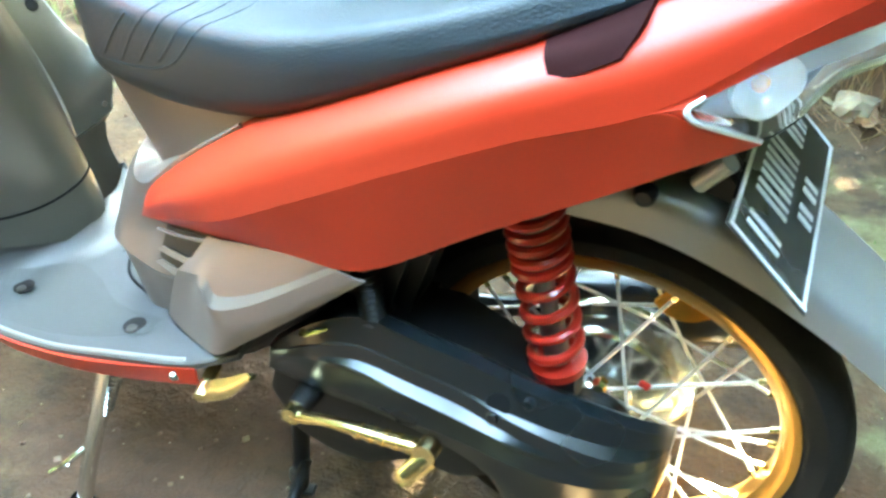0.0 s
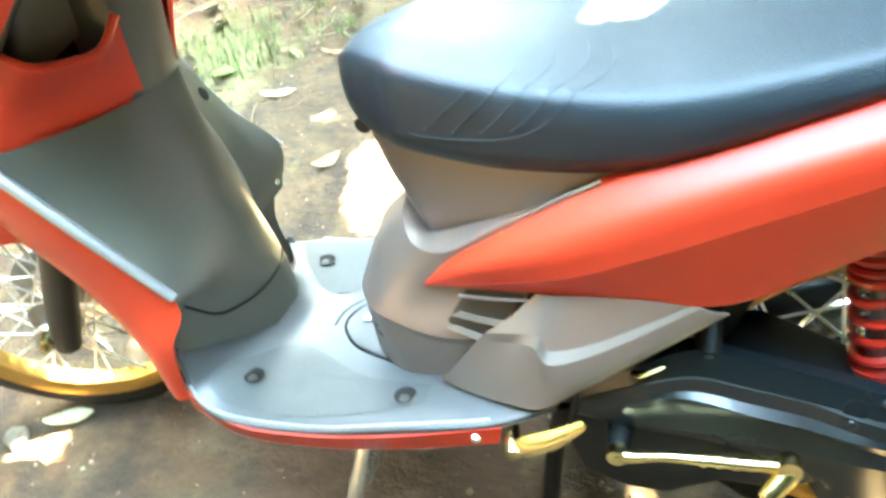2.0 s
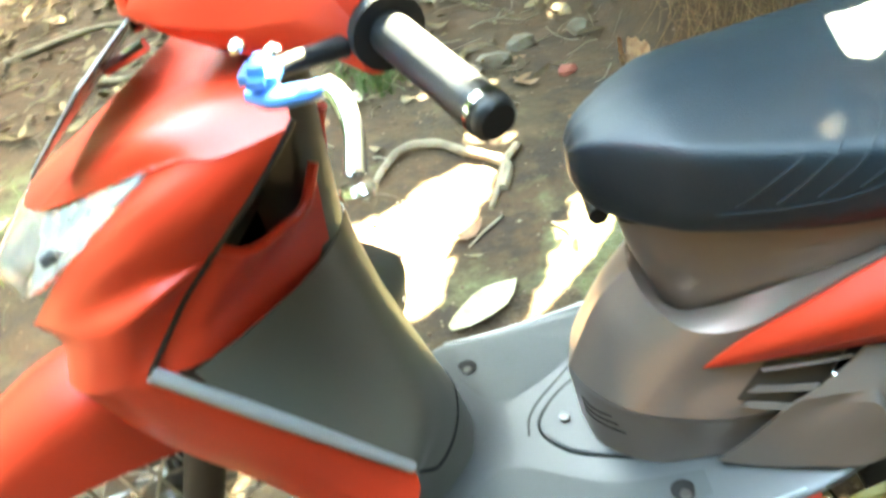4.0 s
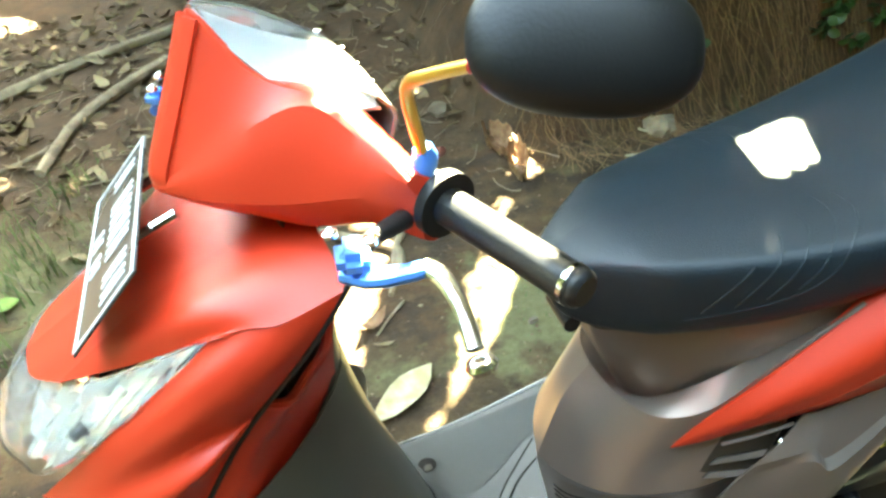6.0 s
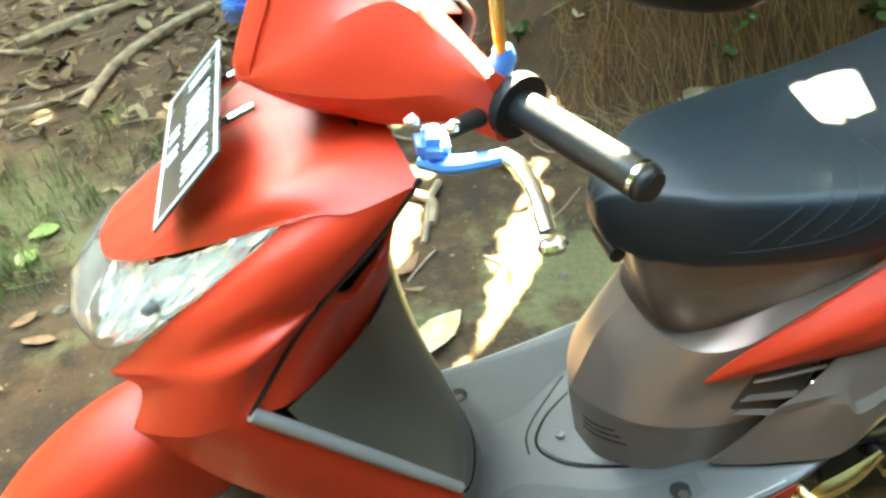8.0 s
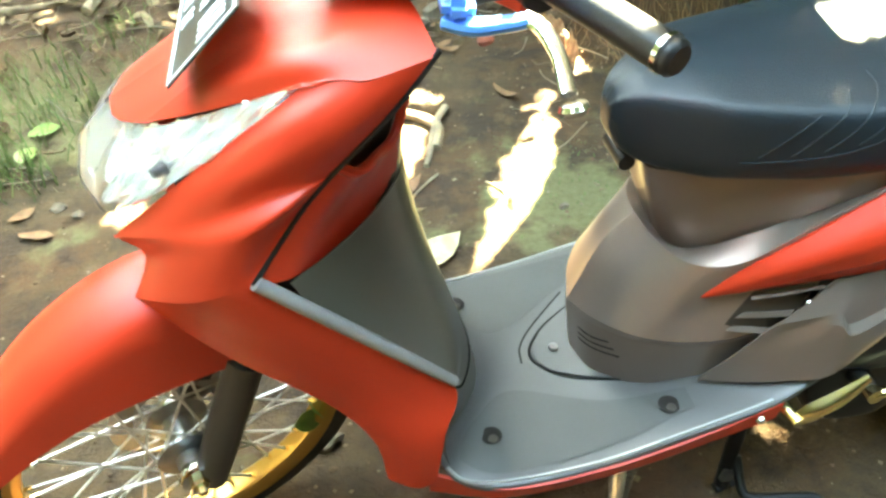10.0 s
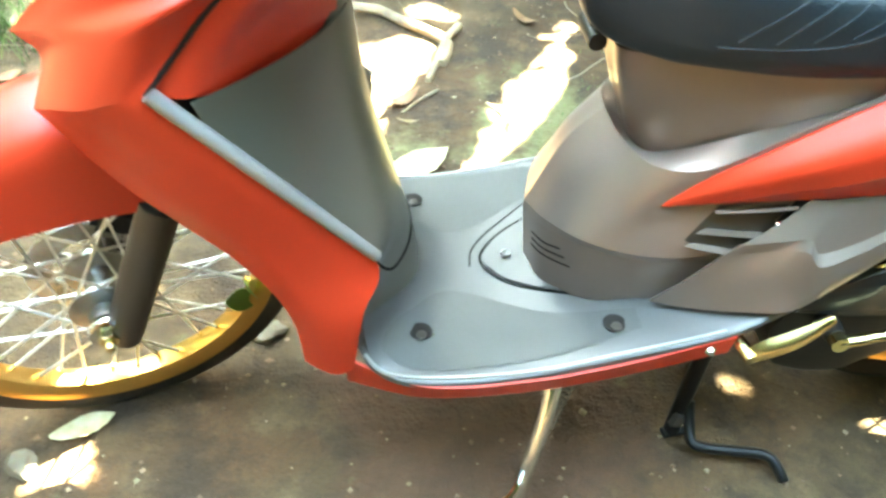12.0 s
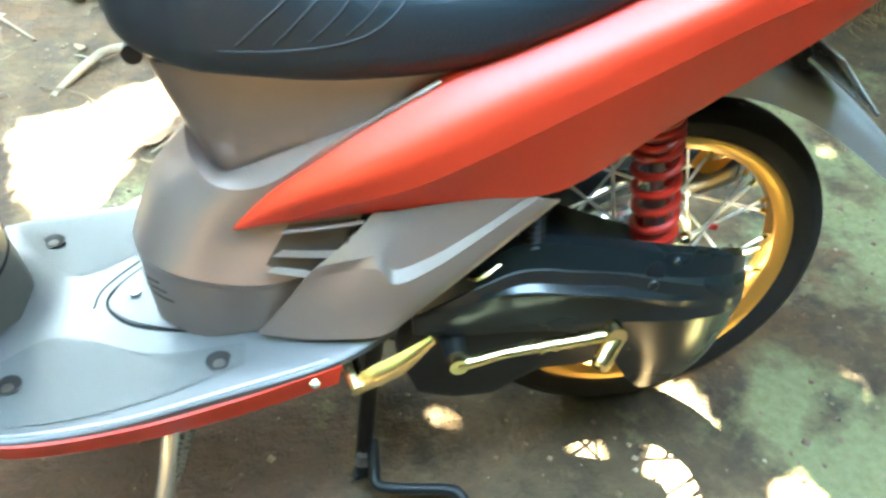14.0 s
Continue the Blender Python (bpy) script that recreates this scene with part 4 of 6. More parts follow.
bm = hull([
    [(-0.45, 0, 0.27), (-0.45, -0.06, 0.28), (-0.45, -0.07, 0.33), (-0.45, -0.06, 0.37), (-0.45, 0, 0.38)],
    [(-0.33, 0, 0.24), (-0.33, -0.09, 0.25), (-0.33, -0.10, 0.34), (-0.33, -0.09, 0.43), (-0.33, 0, 0.44)],
    [(-0.20, 0, 0.25), (-0.20, -0.07, 0.26), (-0.20, -0.08, 0.34), (-0.20, -0.07, 0.42), (-0.20, 0, 0.43)],
], 12, 12)
part("engine", bm, BLACK, scooter, "black engine block")
bm = bmesh.new()
box(bm, (0.11, 0.09, 0.13), pose(-0.235, -0.085, 0.515, 0, 20, 0), 0.018)
part("air_filter", bm, BLACK, scooter, "black air filter box")
bm = bmesh.new()
zs = np.linspace(0.452, 0.552, 49)
tube(bm, [(-0.219 - 0.05 * (z - 0.452), -0.150, z) for z in zs], [0.0125 + 0.0022 * math.cos(i * math.pi / 2) for i in range(49)], 16, 49)
part("breather_hose", bm, BLACK, scooter, "ribbed black hose")

# kick lever
bm = bmesh.new()
tube(bm, [(-0.309, -0.205, 0.338), (-0.290, -0.207, 0.341), (-0.262, -0.210, 0.352), (-0.232, -0.213, 0.360), (-0.175, -0.216, 0.369), (-0.132, -0.219, 0.378)], [0.0095, 0.009, 0.0075, 0.0080, 0.0090, 0.0095], 12, 40, flat=0.8)
tube(bm, [(-0.309, -0.196, 0.337), (-0.309, -0.213, 0.338)], 0.0115, 16, 3)
tube(bm, [(-0.129, -0.211, 0.378), (-0.129, -0.231, 0.382)], 0.0125, 16, 3)
kick = part("kick_lever", bm, BRASS, scooter, "gold kick starter lever")
bm = bmesh.new()
tube(bm, [(-0.309, -0.158, 0.336), (-0.309, -0.198, 0.337)], [0.017, 0.013], 16, 4)
part("kick_shaft", bm, BLACK, kick, "black starter shaft")
for k in range(5):
    bm = bmesh.new()
    p, q = Vector((-0.215, -0.2140, 0.362)), Vector((-0.150, -0.2175, 0.374))
    tube(bm, [p.lerp(q, k / 4 - 0.03), p.lerp(q, k / 4 + 0.06)], 0.0102, 12, 3, flat=0.85)
    part("lever_rib", bm, BRASS, kick, "raised rib on the lever")
bm = bmesh.new()
tube(bm, [(-0.128, -0.222, 0.372), (-0.137, -0.231, 0.362), (-0.147, -0.240, 0.351), (-0.151, -0.244, 0.347)], [0.0125, 0.0120, 0.0115, 0.0085], 12, 20)
part("kick_pedal", bm, BRASS, kick)
# rider's footrest: a flat leaf on a pivot
bm = bmesh.new()
shell(bm, [
    [(-0.436, -0.215, 0.334), (-0.418, -0.216, 0.356), (-0.385, -0.218, 0.377), (-0.346, -0.220, 0.404)],
    [(-0.430, -0.223, 0.331), (-0.412, -0.227, 0.350), (-0.380, -0.229, 0.371), (-0.344, -0.224, 0.402)],
    [(-0.424, -0.226, 0.328), (-0.404, -0.231, 0.343), (-0.372, -0.231, 0.364), (-0.342, -0.226, 0.398)],
], (0, -0.7, 1), 0.010, nu=18, nv=10)
tube(bm, [(-0.440, -0.180, 0.338), (-0.428, -0.226, 0.332)], 0.009, 12, 3)
part("footrest", bm, BRASS, scooter, "gold folding footrest")

# rear shock absorber
SH0, SH1 = Vector((-0.076, -0.086, 0.640)), Vector((-0.036, -0.086, 0.414))
shock = new("shock_absorber")
shock.parent = scooter
shock["label"] = "rear shock absorber with red spring"
ax = (SH1 - SH0)
rotq = ax.normalized().to_track_quat("Z", "Y").to_matrix().to_4x4()
SHM = Matrix.Translation(SH0) @ rotq
ln = ax.length
pts = []
turns = [0.0]
while turns[-1] < ln - 0.012:
    f = turns[-1] / ln
    turns.append(turns[-1] + (0.0145 if f < 0.42 else 0.0275) / 12)
for k, z in enumerate(turns):
    a = 2 * math.pi * k / 12
    pts.append((0.0265 * math.cos(a), 0.0265 * math.sin(a), z))
bm = bmesh.new()
tube(bm, pts, 0.0056, 8, len(pts) * 2)
part("spring", moved(bm, SHM), REDSPRING, shock, "red coil spring")
bm = bmesh.new()
tube(bm, [(0, 0, -0.02), (0, 0, ln * 0.45)], 0.017, 16, 4)
tube(bm, [(0, 0, ln * 0.43), (0, 0, ln)], 0.0095, 12, 4)
tube(bm, [(0, 0, ln * 0.72), (0, 0, ln)], 0.0135, 12, 4)
part("damper", moved(bm, SHM), STEEL, shock, "steel damper body")
bm = bmesh.new()
tube(bm, [(0, 0, ln - 0.008), (0, 0, ln + 0.004)], [0.0315, 0.029], 24, 3)
part("spring_seat", moved(bm, SHM), REDSPRING, shock, "red lower spring seat")
bm = bmesh.new()
tube(bm, [(0, 0, ln), (0, 0, ln + 0.02)], 0.012, 12, 3)
tube(bm, [(0, -0.02, ln + 0.02), (0, 0.02, ln + 0.02)], 0.016, 14, 3)
part("lower_eye", moved(bm, SHM), BLACK, shock, "black lower mounting eye")
bm = bmesh.new()
lathe(bm, [(0.0, -0.007), (0.006, -0.007), (0.0085, -0.004), (0.0085, 0.004), (0.0, 0.004)], 6)
part("brake_nut", moved(bm, pose(0.010, -0.085, 0.400, 0, 30, 0)), BRASS, scooter, "gold brake adjuster nut")
bm = bmesh.new()
box(bm, (0.012, 0.004, 0.009), pose(0.054, -0.075, 0.407, 0, 20, 0), 0.001)
part("brake_tag", bm, REDSPRING, scooter, "small red tag by the brake")

# rear fender
rf = []
for x, z, w, d in ((-0.04, 0.655, 0.085, 0.045), (0.06, 0.648, 0.083, 0.045), (0.145, 0.608, 0.074, 0.040), (0.232, 0.550, 0.066, 0.036), (0.325, 0.474, 0.060, 0.030), (0.42, 0.402, 0.052, 0.020)):
    rf.append([(x - d * 0.6, -w, z - d), (x - 0.006, -w * 0.92, z - 0.010), (x, -w * 0.5, z), (x, 0, z + 0.004), (x, w * 0.5, z), (x - 0.006, w * 0.92, z - 0.010), (x - d * 0.6, w, z - d)])
bm = bmesh.new()
shell(bm, rf, (1, 0, 1), 0.004, nu=30, nv=30)
rfender = part("rear_fender", bm, SILVER, scooter, "silver grey rear mudguard")
for s in (-1, 1):
    bm = bmesh.new()
    lathe(bm, [(0.0, -0.010), (0.007, -0.009), (0.010, -0.005), (0.011, 0.004), (0.0, 0.004)], 18)
    part("rubber_plug", moved(bm, pose(0.030, s * 0.088, 0.650, 0, 0, 0 if s < 0 else 180)), CASE, rfender, "black rubber plug")

# tail light and indicators
lens_rows = [
    [(0.064, -0.176, 0.784), (0.078, -0.168, 0.793), (0.098, -0.158, 0.805), (0.122, -0.144, 0.817), (0.142, -0.129, 0.821), (0.175, -0.100, 0.833), (0.205, -0.040, 0.844), (0.212, 0, 0.846)],
    [(0.065, -0.177, 0.781), (0.088, -0.178, 0.781), (0.112, -0.170, 0.789), (0.138, -0.152, 0.797), (0.156, -0.127, 0.806), (0.190, -0.099, 0.815), (0.222, -0.040, 0.822), (0.228, 0, 0.823)],
    [(0.066, -0.175, 0.778), (0.092, -0.160, 0.764), (0.114, -0.150, 0.755), (0.134, -0.132, 0.767), (0.148, -0.114, 0.785), (0.180, -0.085, 0.795), (0.207, -0.035, 0.798), (0.214, 0, 0.800)],
]
bm = bmesh.new()
shell(bm, lens_rows, (1, -1, 0), 0.003, nu=36, nv=14)
tail = part("tail_light", mirrored(bm), GLASS, scooter, "clear tail light and indicator lens")
bm = bmesh.new()
shell(bm, [[(x - 0.018, y * 0.90, 0.797 + (z - 0.797) * 0.94) for x, y, z in row] for row in (lens_rows[0], [((a[0] + b[0]) / 2 - 0.010, (a[1] + b[1]) / 2 + 0.008, (a[2] + b[2]) / 2) for a, b in zip(lens_rows[0], lens_rows[2])], lens_rows[2])], (1, -1, 0), 0.002, nu=36, nv=10)
part("reflector", mirrored(bm), PEARL, tail, "bright reflector", 50)
for s in (-1, 1):
    bm = bmesh.new()
    lathe(bm, [(0.0, 0.020), (0.010, 0.018), (0.018, 0.012), (0.023, 0.003), (0.0245, -0.004), (0.0255, -0.004), (0.0245, 0.005), (0.019, 0.014), (0.010, 0.020), (0.0, 0.022)], 32)
    part("indicator_bowl", moved(bm, pose(0.108, s * 0.138, 0.789, 0, 0, 38 if s < 0 else 142) @ Matrix.Diagonal((1.05, 0.8, 0.95, 1))), PEARL, tail, "round bright indicator reflector", 50)
    bm = bmesh.new()
    bmesh.ops.create_icosphere(bm, subdivisions=2, radius=0.0065)
    part("indicator_bulb", moved(bm, pose(0.104, s * 0.144, 0.793)), YELLOW, tail, "amber indicator bulb")
bm = hull([
    [(0.02, 0, 0.70), (0.02, -0.09, 0.71), (0.02, -0.10, 0.74), (0.02, -0.08, 0.77), (0.02, 0, 0.78)],
    [(0.11, 0, 0.715), (0.11, -0.05, 0.72), (0.11, -0.065, 0.745), (0.11, -0.055, 0.79), (0.11, 0, 0.80)],
    [(0.155, 0, 0.785), (0.155, -0.03, 0.79), (0.155, -0.038, 0.80), (0.155, -0.03, 0.815), (0.155, 0, 0.82)],
], 12, 12)
part("tail_base", bm, BLACK, scooter, "black tail base")
for s in (-1, 1):
    bm = bmesh.new()
    tube(bm, [(0.074, s * 0.172, 0.791), (0.065, s * 0.178, 0.783), (0.070, s * 0.176, 0.775), (0.092, s * 0.163, 0.764), (0.113, s * 0.152, 0.755)], [0.0015, 0.0022, 0.0026, 0.0026, 0.0018], 8, 24)
    part("lens_edge", bm, SPOKE, tail, "white lens edge")
bm = bmesh.new()
box(bm, (0.075, 0.105, 0.085), pose(0.088, 0, 0.628, 0, -44, 0), 0.012)
holder = part("plate_holder", bm, BLACK, scooter, "black number plate holder")
for s in (-1, 1):
    bm = bmesh.new()
    tube(bm, [(0.070, s * 0.078, 0.664), (0.092, s * 0.082, 0.694)], [0.0085, 0.0095], 14, 5)
    part("plate_lamp", bm, SILVER, holder, "pale plate lamp")
# hand hollows beside the seat; their shade is put into the maroon
for s in (-1, 1):
    bm = bmesh.new()
    shell(bm, [
        [(-0.045, s * 0.150, 0.826), (-0.01, s * 0.147, 0.842), (0.035, s * 0.140, 0.862)],
        [(-0.040, s * 0.158, 0.812), (-0.01, s * 0.156, 0.826), (0.030, s * 0.150, 0.844)],
        [(-0.036, s * 0.178, 0.806), (-0.008, s * 0.177, 0.816), (0.026, s * 0.170, 0.830)],
        [(-0.028, s * 0.187, 0.792), (-0.005, s * 0.187, 0.802), (0.018, s * 0.182, 0.814)],
    ], (0, s, 0.5), 0.008, nu=16, nv=8)
    part("grab_recess", bm, MAROON, scooter, "hand hollow beside the seat, its shade painted in dark maroon")

# exhaust on the far side
bm = bmesh.new()
tube(bm, [(-0.30, 0.10, 0.27), (-0.20, 0.13, 0.26), (-0.10, 0.135, 0.29)], 0.016, 10)
tube(bm, [(-0.12, 0.135, 0.290), (-0.09, 0.135, 0.303), (0.155, 0.135, 0.365), (0.185, 0.135, 0.372)], [0.025, 0.045, 0.045, 0.034], 24)
part("exhaust", bm, CASE, scooter, "black exhaust silencer")
# stands
bm = bmesh.new()
tube(bm, [(-0.640, -0.15, 0.300), (-0.665, -0.20, 0.19), (-0.690, -0.235, 0.10), (-0.712, -0.262, 0.012)], [0.0135, 0.0130, 0.0125, 0.0120], 14)
tube(bm, [(-0.716, -0.266, 0.003), (-0.714, -0.264, 0.016)], [0.024, 0.018], 16, 3)
tube(bm, [(-0.688, -0.225, 0.12), (-0.708, -0.26, 0.105), (-0.735, -0.275, 0.085)], 0.005, 8)
stand = part("side_stand", bm, CHROME, scooter, "chrome side stand with spring")
bm = bmesh.new()
pts = []
for k in range(0, 14 * 10):
    a = 2 * math.pi * k / 10
    f = k / 140
    pts.append((-0.622 - 0.038 * f + 0.009 * math.cos(a), -0.168 - 0.034 * f + 0.009 * math.sin(a), 0.275 - 0.10 * f))
tube(bm, pts, 0.0018, 5, len(pts))
part("stand_spring", bm, CHROME, stand, "chrome coil spring")
bm = bmesh.new()
for s in (-1, 1):
    tube(bm, [(-0.396, s * 0.085, 0.275), (-0.408, s * 0.092, 0.150), (-0.418, s * 0.102, 0.045), (-0.422, s * 0.108, 0.008)], 0.0125, 12)
    tube(bm, [(-0.436, s * 0.112, 0.006), (-0.400, s * 0.104, 0.005)], 0.010, 10, 4, flat=0.6)
tube(bm, [(-0.404, -0.09, 0.19), (-0.404, 0.09, 0.19)], 0.011, 10, 4)
tube(bm, [(-0.405, -0.100, 0.075), (-0.406, -0.128, 0.045), (-0.405, -0.148, 0.032), (-0.385, -0.158, 0.030), (-0.340, -0.166, 0.030), (-0.302, -0.173, 0.030), (-0.287, -0.182, 0.028), (-0.278, -0.198, 0.018), (-0.272, -0.207, 0.008)], 0.0085, 10, 60)
cst = part("centre_stand", bm, BLACK, scooter, "black centre stand with foot lever")
bm = bmesh.new()
box(bm, (0.022, 0.012, 0.03), pose(-0.420, -0.112, 0.042, 0, 10, 0), 0.003)
part("stand_tab", bm, STEEL, cst, "bare steel tab")


# ---- number plates: bars stand for the characters
def number_plate(name, width, height, label):
    p = new(name)
    p["label"] = label
    bm = bmesh.new()
    box(bm, (width, 0.0022, height), None, 0.0008)
    part("plate_panel", bm, PLATEB, p)
    bm = bmesh.new()
    t = 0.0035
    for sx in (-1, 1):
        box(bm, (t, 0.0015, height - 0.004), pose(sx * (width / 2 - 0.004), -0.0017, 0), 0)
        box(bm, (width - 0.012, 0.0015, t), pose(0, -0.0017, sx * (height / 2 - 0.0045)), 0)
    part("plate_border", bm, PLATEW, p, "white painted border")
    for k, (x, w) in enumerate(((-0.10, 0.022), (-0.050, 0.020), (-0.022, 0.020), (0.006, 0.020), (0.034, 0.020), (0.078, 0.020), (0.105, 0.018))):
        bm = bmesh.new()
        for dx in (-0.32, 0.32):
            box(bm, (0.0055, 0.0012, height * 0.40), pose(x + dx * w, -0.0016, height * 0.12), 0)
        part("character_bar", bm, PLATEW, p, "white painted bar")
    for x in (-0.030, -0.014, 0.014, 0.030):
        bm = bmesh.new()
        box(bm, (0.008, 0.0012, height * 0.18), pose(x, -0.0016, -height * 0.29), 0)
        part("character_bar", bm, PLATEW, p, "white painted bar")
    p.parent = scooter
    return p


rp = number_plate("rear_number_plate", 0.27, 0.103, "black rear number plate with white border")
def plate_pose(a, b, lateral):
    """Local x along lateral, z from b up to a, the face towards -y."""
    a, b = Vector(a), Vector(b)
    z = (a - b).normalized()
    x = Vector(lateral)
    y = z.cross(x)
    m = Matrix((x, y, z)).transposed().to_4x4()
    m.translation = (a + b) / 2
    return m
rp.matrix_basis = plate_pose((0.101, 0, 0.672), (0.173, 0, 0.600), (0, 1, 0))
fp = number_plate("front_number_plate", 0.27, 0.103, "black front number plate with white border")
fp.matrix_basis = plate_pose((-1.050, 0, 0.957), (-1.122, 0, 0.894), (0, -1, 0))
bm = bmesh.new()
tube(bm, [(-1.06, -0.05, 0.940), (-1.015, -0.05, 0.955)], 0.006, 8)
part("plate_bracket", bm, CHROME, scooter, "bright plate bracket")
bm = bmesh.new()
tube(bm, [(-1.06, 0.05, 0.940), (-1.015, 0.05, 0.955)], 0.006, 8)
part("plate_bracket", bm, CHROME, scooter, "bright plate bracket")

# ---- handlebar, turned with the wheel
BAR = Matrix.Translation((-0.885, 0, 0.975)) @ Matrix.Rotation(radians(20), 4, "Z")
# each station: lower front, front edge, fold, crown, rear of crown, rear, lower rear
cowl_st = [[(x, y, z) for x, z in pr] for y, pr in (
    (-0.196, ((0.004, -0.030), (0.004, 0.012), (-0.003, 0.027), (0.001, 0.029), (0.012, 0.027), (0.028, 0.002), (0.020, -0.034))),
    (-0.15, ((-0.020, -0.022), (-0.032, 0.008), (-0.009, 0.049), (0.000, 0.051), (0.018, 0.036), (0.032, 0.004), (0.014, -0.034))),
    (-0.105, ((-0.053, -0.030), (-0.072, 0.002), (-0.034, 0.079), (-0.012, 0.076), (0.020, 0.052), (0.036, 0.004), (0.005, -0.046))),
    (-0.055, ((-0.074, -0.033), (-0.119, 0.006), (-0.093, 0.051), (-0.050, 0.098), (0.018, 0.066), (0.040, 0.006), (0.0, -0.052))),
    (0.0, ((-0.080, -0.045), (-0.145, 0.008), (-0.146, 0.018), (-0.070, 0.150), (0.016, 0.076), (0.042, 0.006), (0.0, -0.054))),
)]
full = cowl_st + [[(x, -y, z) for x, y, z in r] for r in cowl_st[-2::-1]]
lanes = [spline([r[k] for r in full], 45) for k in range(7)]
ctr = np.mean(lanes, axis=0)
bm = bmesh.new()
bulge = (0.002, 0.004, 0.001, 0.004, 0.004, 0.004, 0.003)
vs = []
for i in range(45):
    row = []
    for k in range(7):
        a, b = lanes[k][i], lanes[(k + 1) % 7][i]
        o = (a + b) / 2 - ctr[i]
        o[1] = 0
        o /= np.linalg.norm(o) + 1e-9
        for f in (0, 0.25, 0.5, 0.75):
            row.append(bm.verts.new(a + (b - a) * f + o * bulge[k] * 4 * f * (1 - f)))
    vs.append(row)
for i in range(44):
    for j in range(28):
        bm.faces.new((vs[i][j], vs[i][(j + 1) % 28], vs[i + 1][(j + 1) % 28], vs[i + 1][j]))
bm.faces.new(vs[0])
bm.faces.new(vs[-1][::-1])
bmesh.ops.recalc_face_normals(bm, faces=bm.faces)
cowl = part("handlebar_cowl", bm, RED, scooter, "matte red handlebar cowl with moulded folds", 16)
cowl.matrix_basis = BAR
bm = bmesh.new()
shell(bm, [[(x + 0.003, -0.019, z - 0.002), (x - 0.003, -0.008, z + 0.001), (x - 0.004, 0, z + 0.002), (x - 0.003, 0.008, z + 0.001), (x + 0.003, 0.019, z - 0.002)] for x, z in ((-0.144, 0.012), (-0.142, 0.028), (-0.124, 0.060), (-0.100, 0.100), (-0.074, 0.146))], (-1, 0, 0.5), 0.004, nu=16, nv=20)
part("centre_ridge", bm, RED, cowl, "raised ridge down the middle of the cowl", 20)
dash_rows = [
    [(-0.034, -0.078, 0.088), (-0.057, -0.038, 0.124), (-0.066, 0, 0.156), (-0.057, 0.038, 0.124), (-0.034, 0.078, 0.088)],
    [(0.000, -0.108, 0.084), (-0.010, -0.054, 0.112), (-0.016, 0, 0.134), (-0.010, 0.054, 0.112), (0.000, 0.108, 0.084)],
    [(0.027, -0.122, 0.068), (0.036, -0.060, 0.083), (0.041, 0, 0.091), (0.036, 0.060, 0.083), (0.027, 0.122, 0.068)],
]
bm = bmesh.new()
shell(bm, dash_rows, (0.3, 0, 1), 0.003, nu=28, nv=14)
dash = part("instrument_glass", bm, GLASS, cowl, "clear instrument cover")
bm = bmesh.new()
shell(bm, [[(x + 0.002, y * 0.96, z - d) for x, y, z in row] for row, d in zip(dash_rows, (0.008, 0.022, 0.012))], (0.3, 0, 1), 0.003, nu=20, nv=10)
part("instrument_face", bm, FACE, cowl, "pale silver instrument face")
bm = bmesh.new()
shell(bm, [dash_rows[2], [(0.038, -0.126, 0.050), (0.050, -0.062, 0.060), (0.055, 0, 0.066), (0.050, 0.062, 0.060), (0.038, 0.126, 0.050)], [(0.026, -0.130, 0.028), (0.036, -0.064, 0.020), (0.040, 0, 0.016), (0.036, 0.064, 0.020), (0.026, 0.130, 0.028)]], (1, 0, 0.3), 0.003, nu=24, nv=10)
part("instrument_housing", bm, MATG, cowl, "dark grey instrument housing")
for y, x, z in ((-0.104, 0.030, 0.0745), (-0.075, 0.034, 0.0815), (-0.045, 0.038, 0.0875), (0.0, 0.041, 0.0930)):
    bm = bmesh.new()
    lathe(bm, [(0.0, 0.0), (0.0045, 0.0), (0.0045, 0.002), (0.003, 0.003), (0.0, 0.003)], 10)
    part("screw", moved(bm, pose(x, y, z - 0.001, 90, 0, 0)), CHROME, dash, "chrome screw")


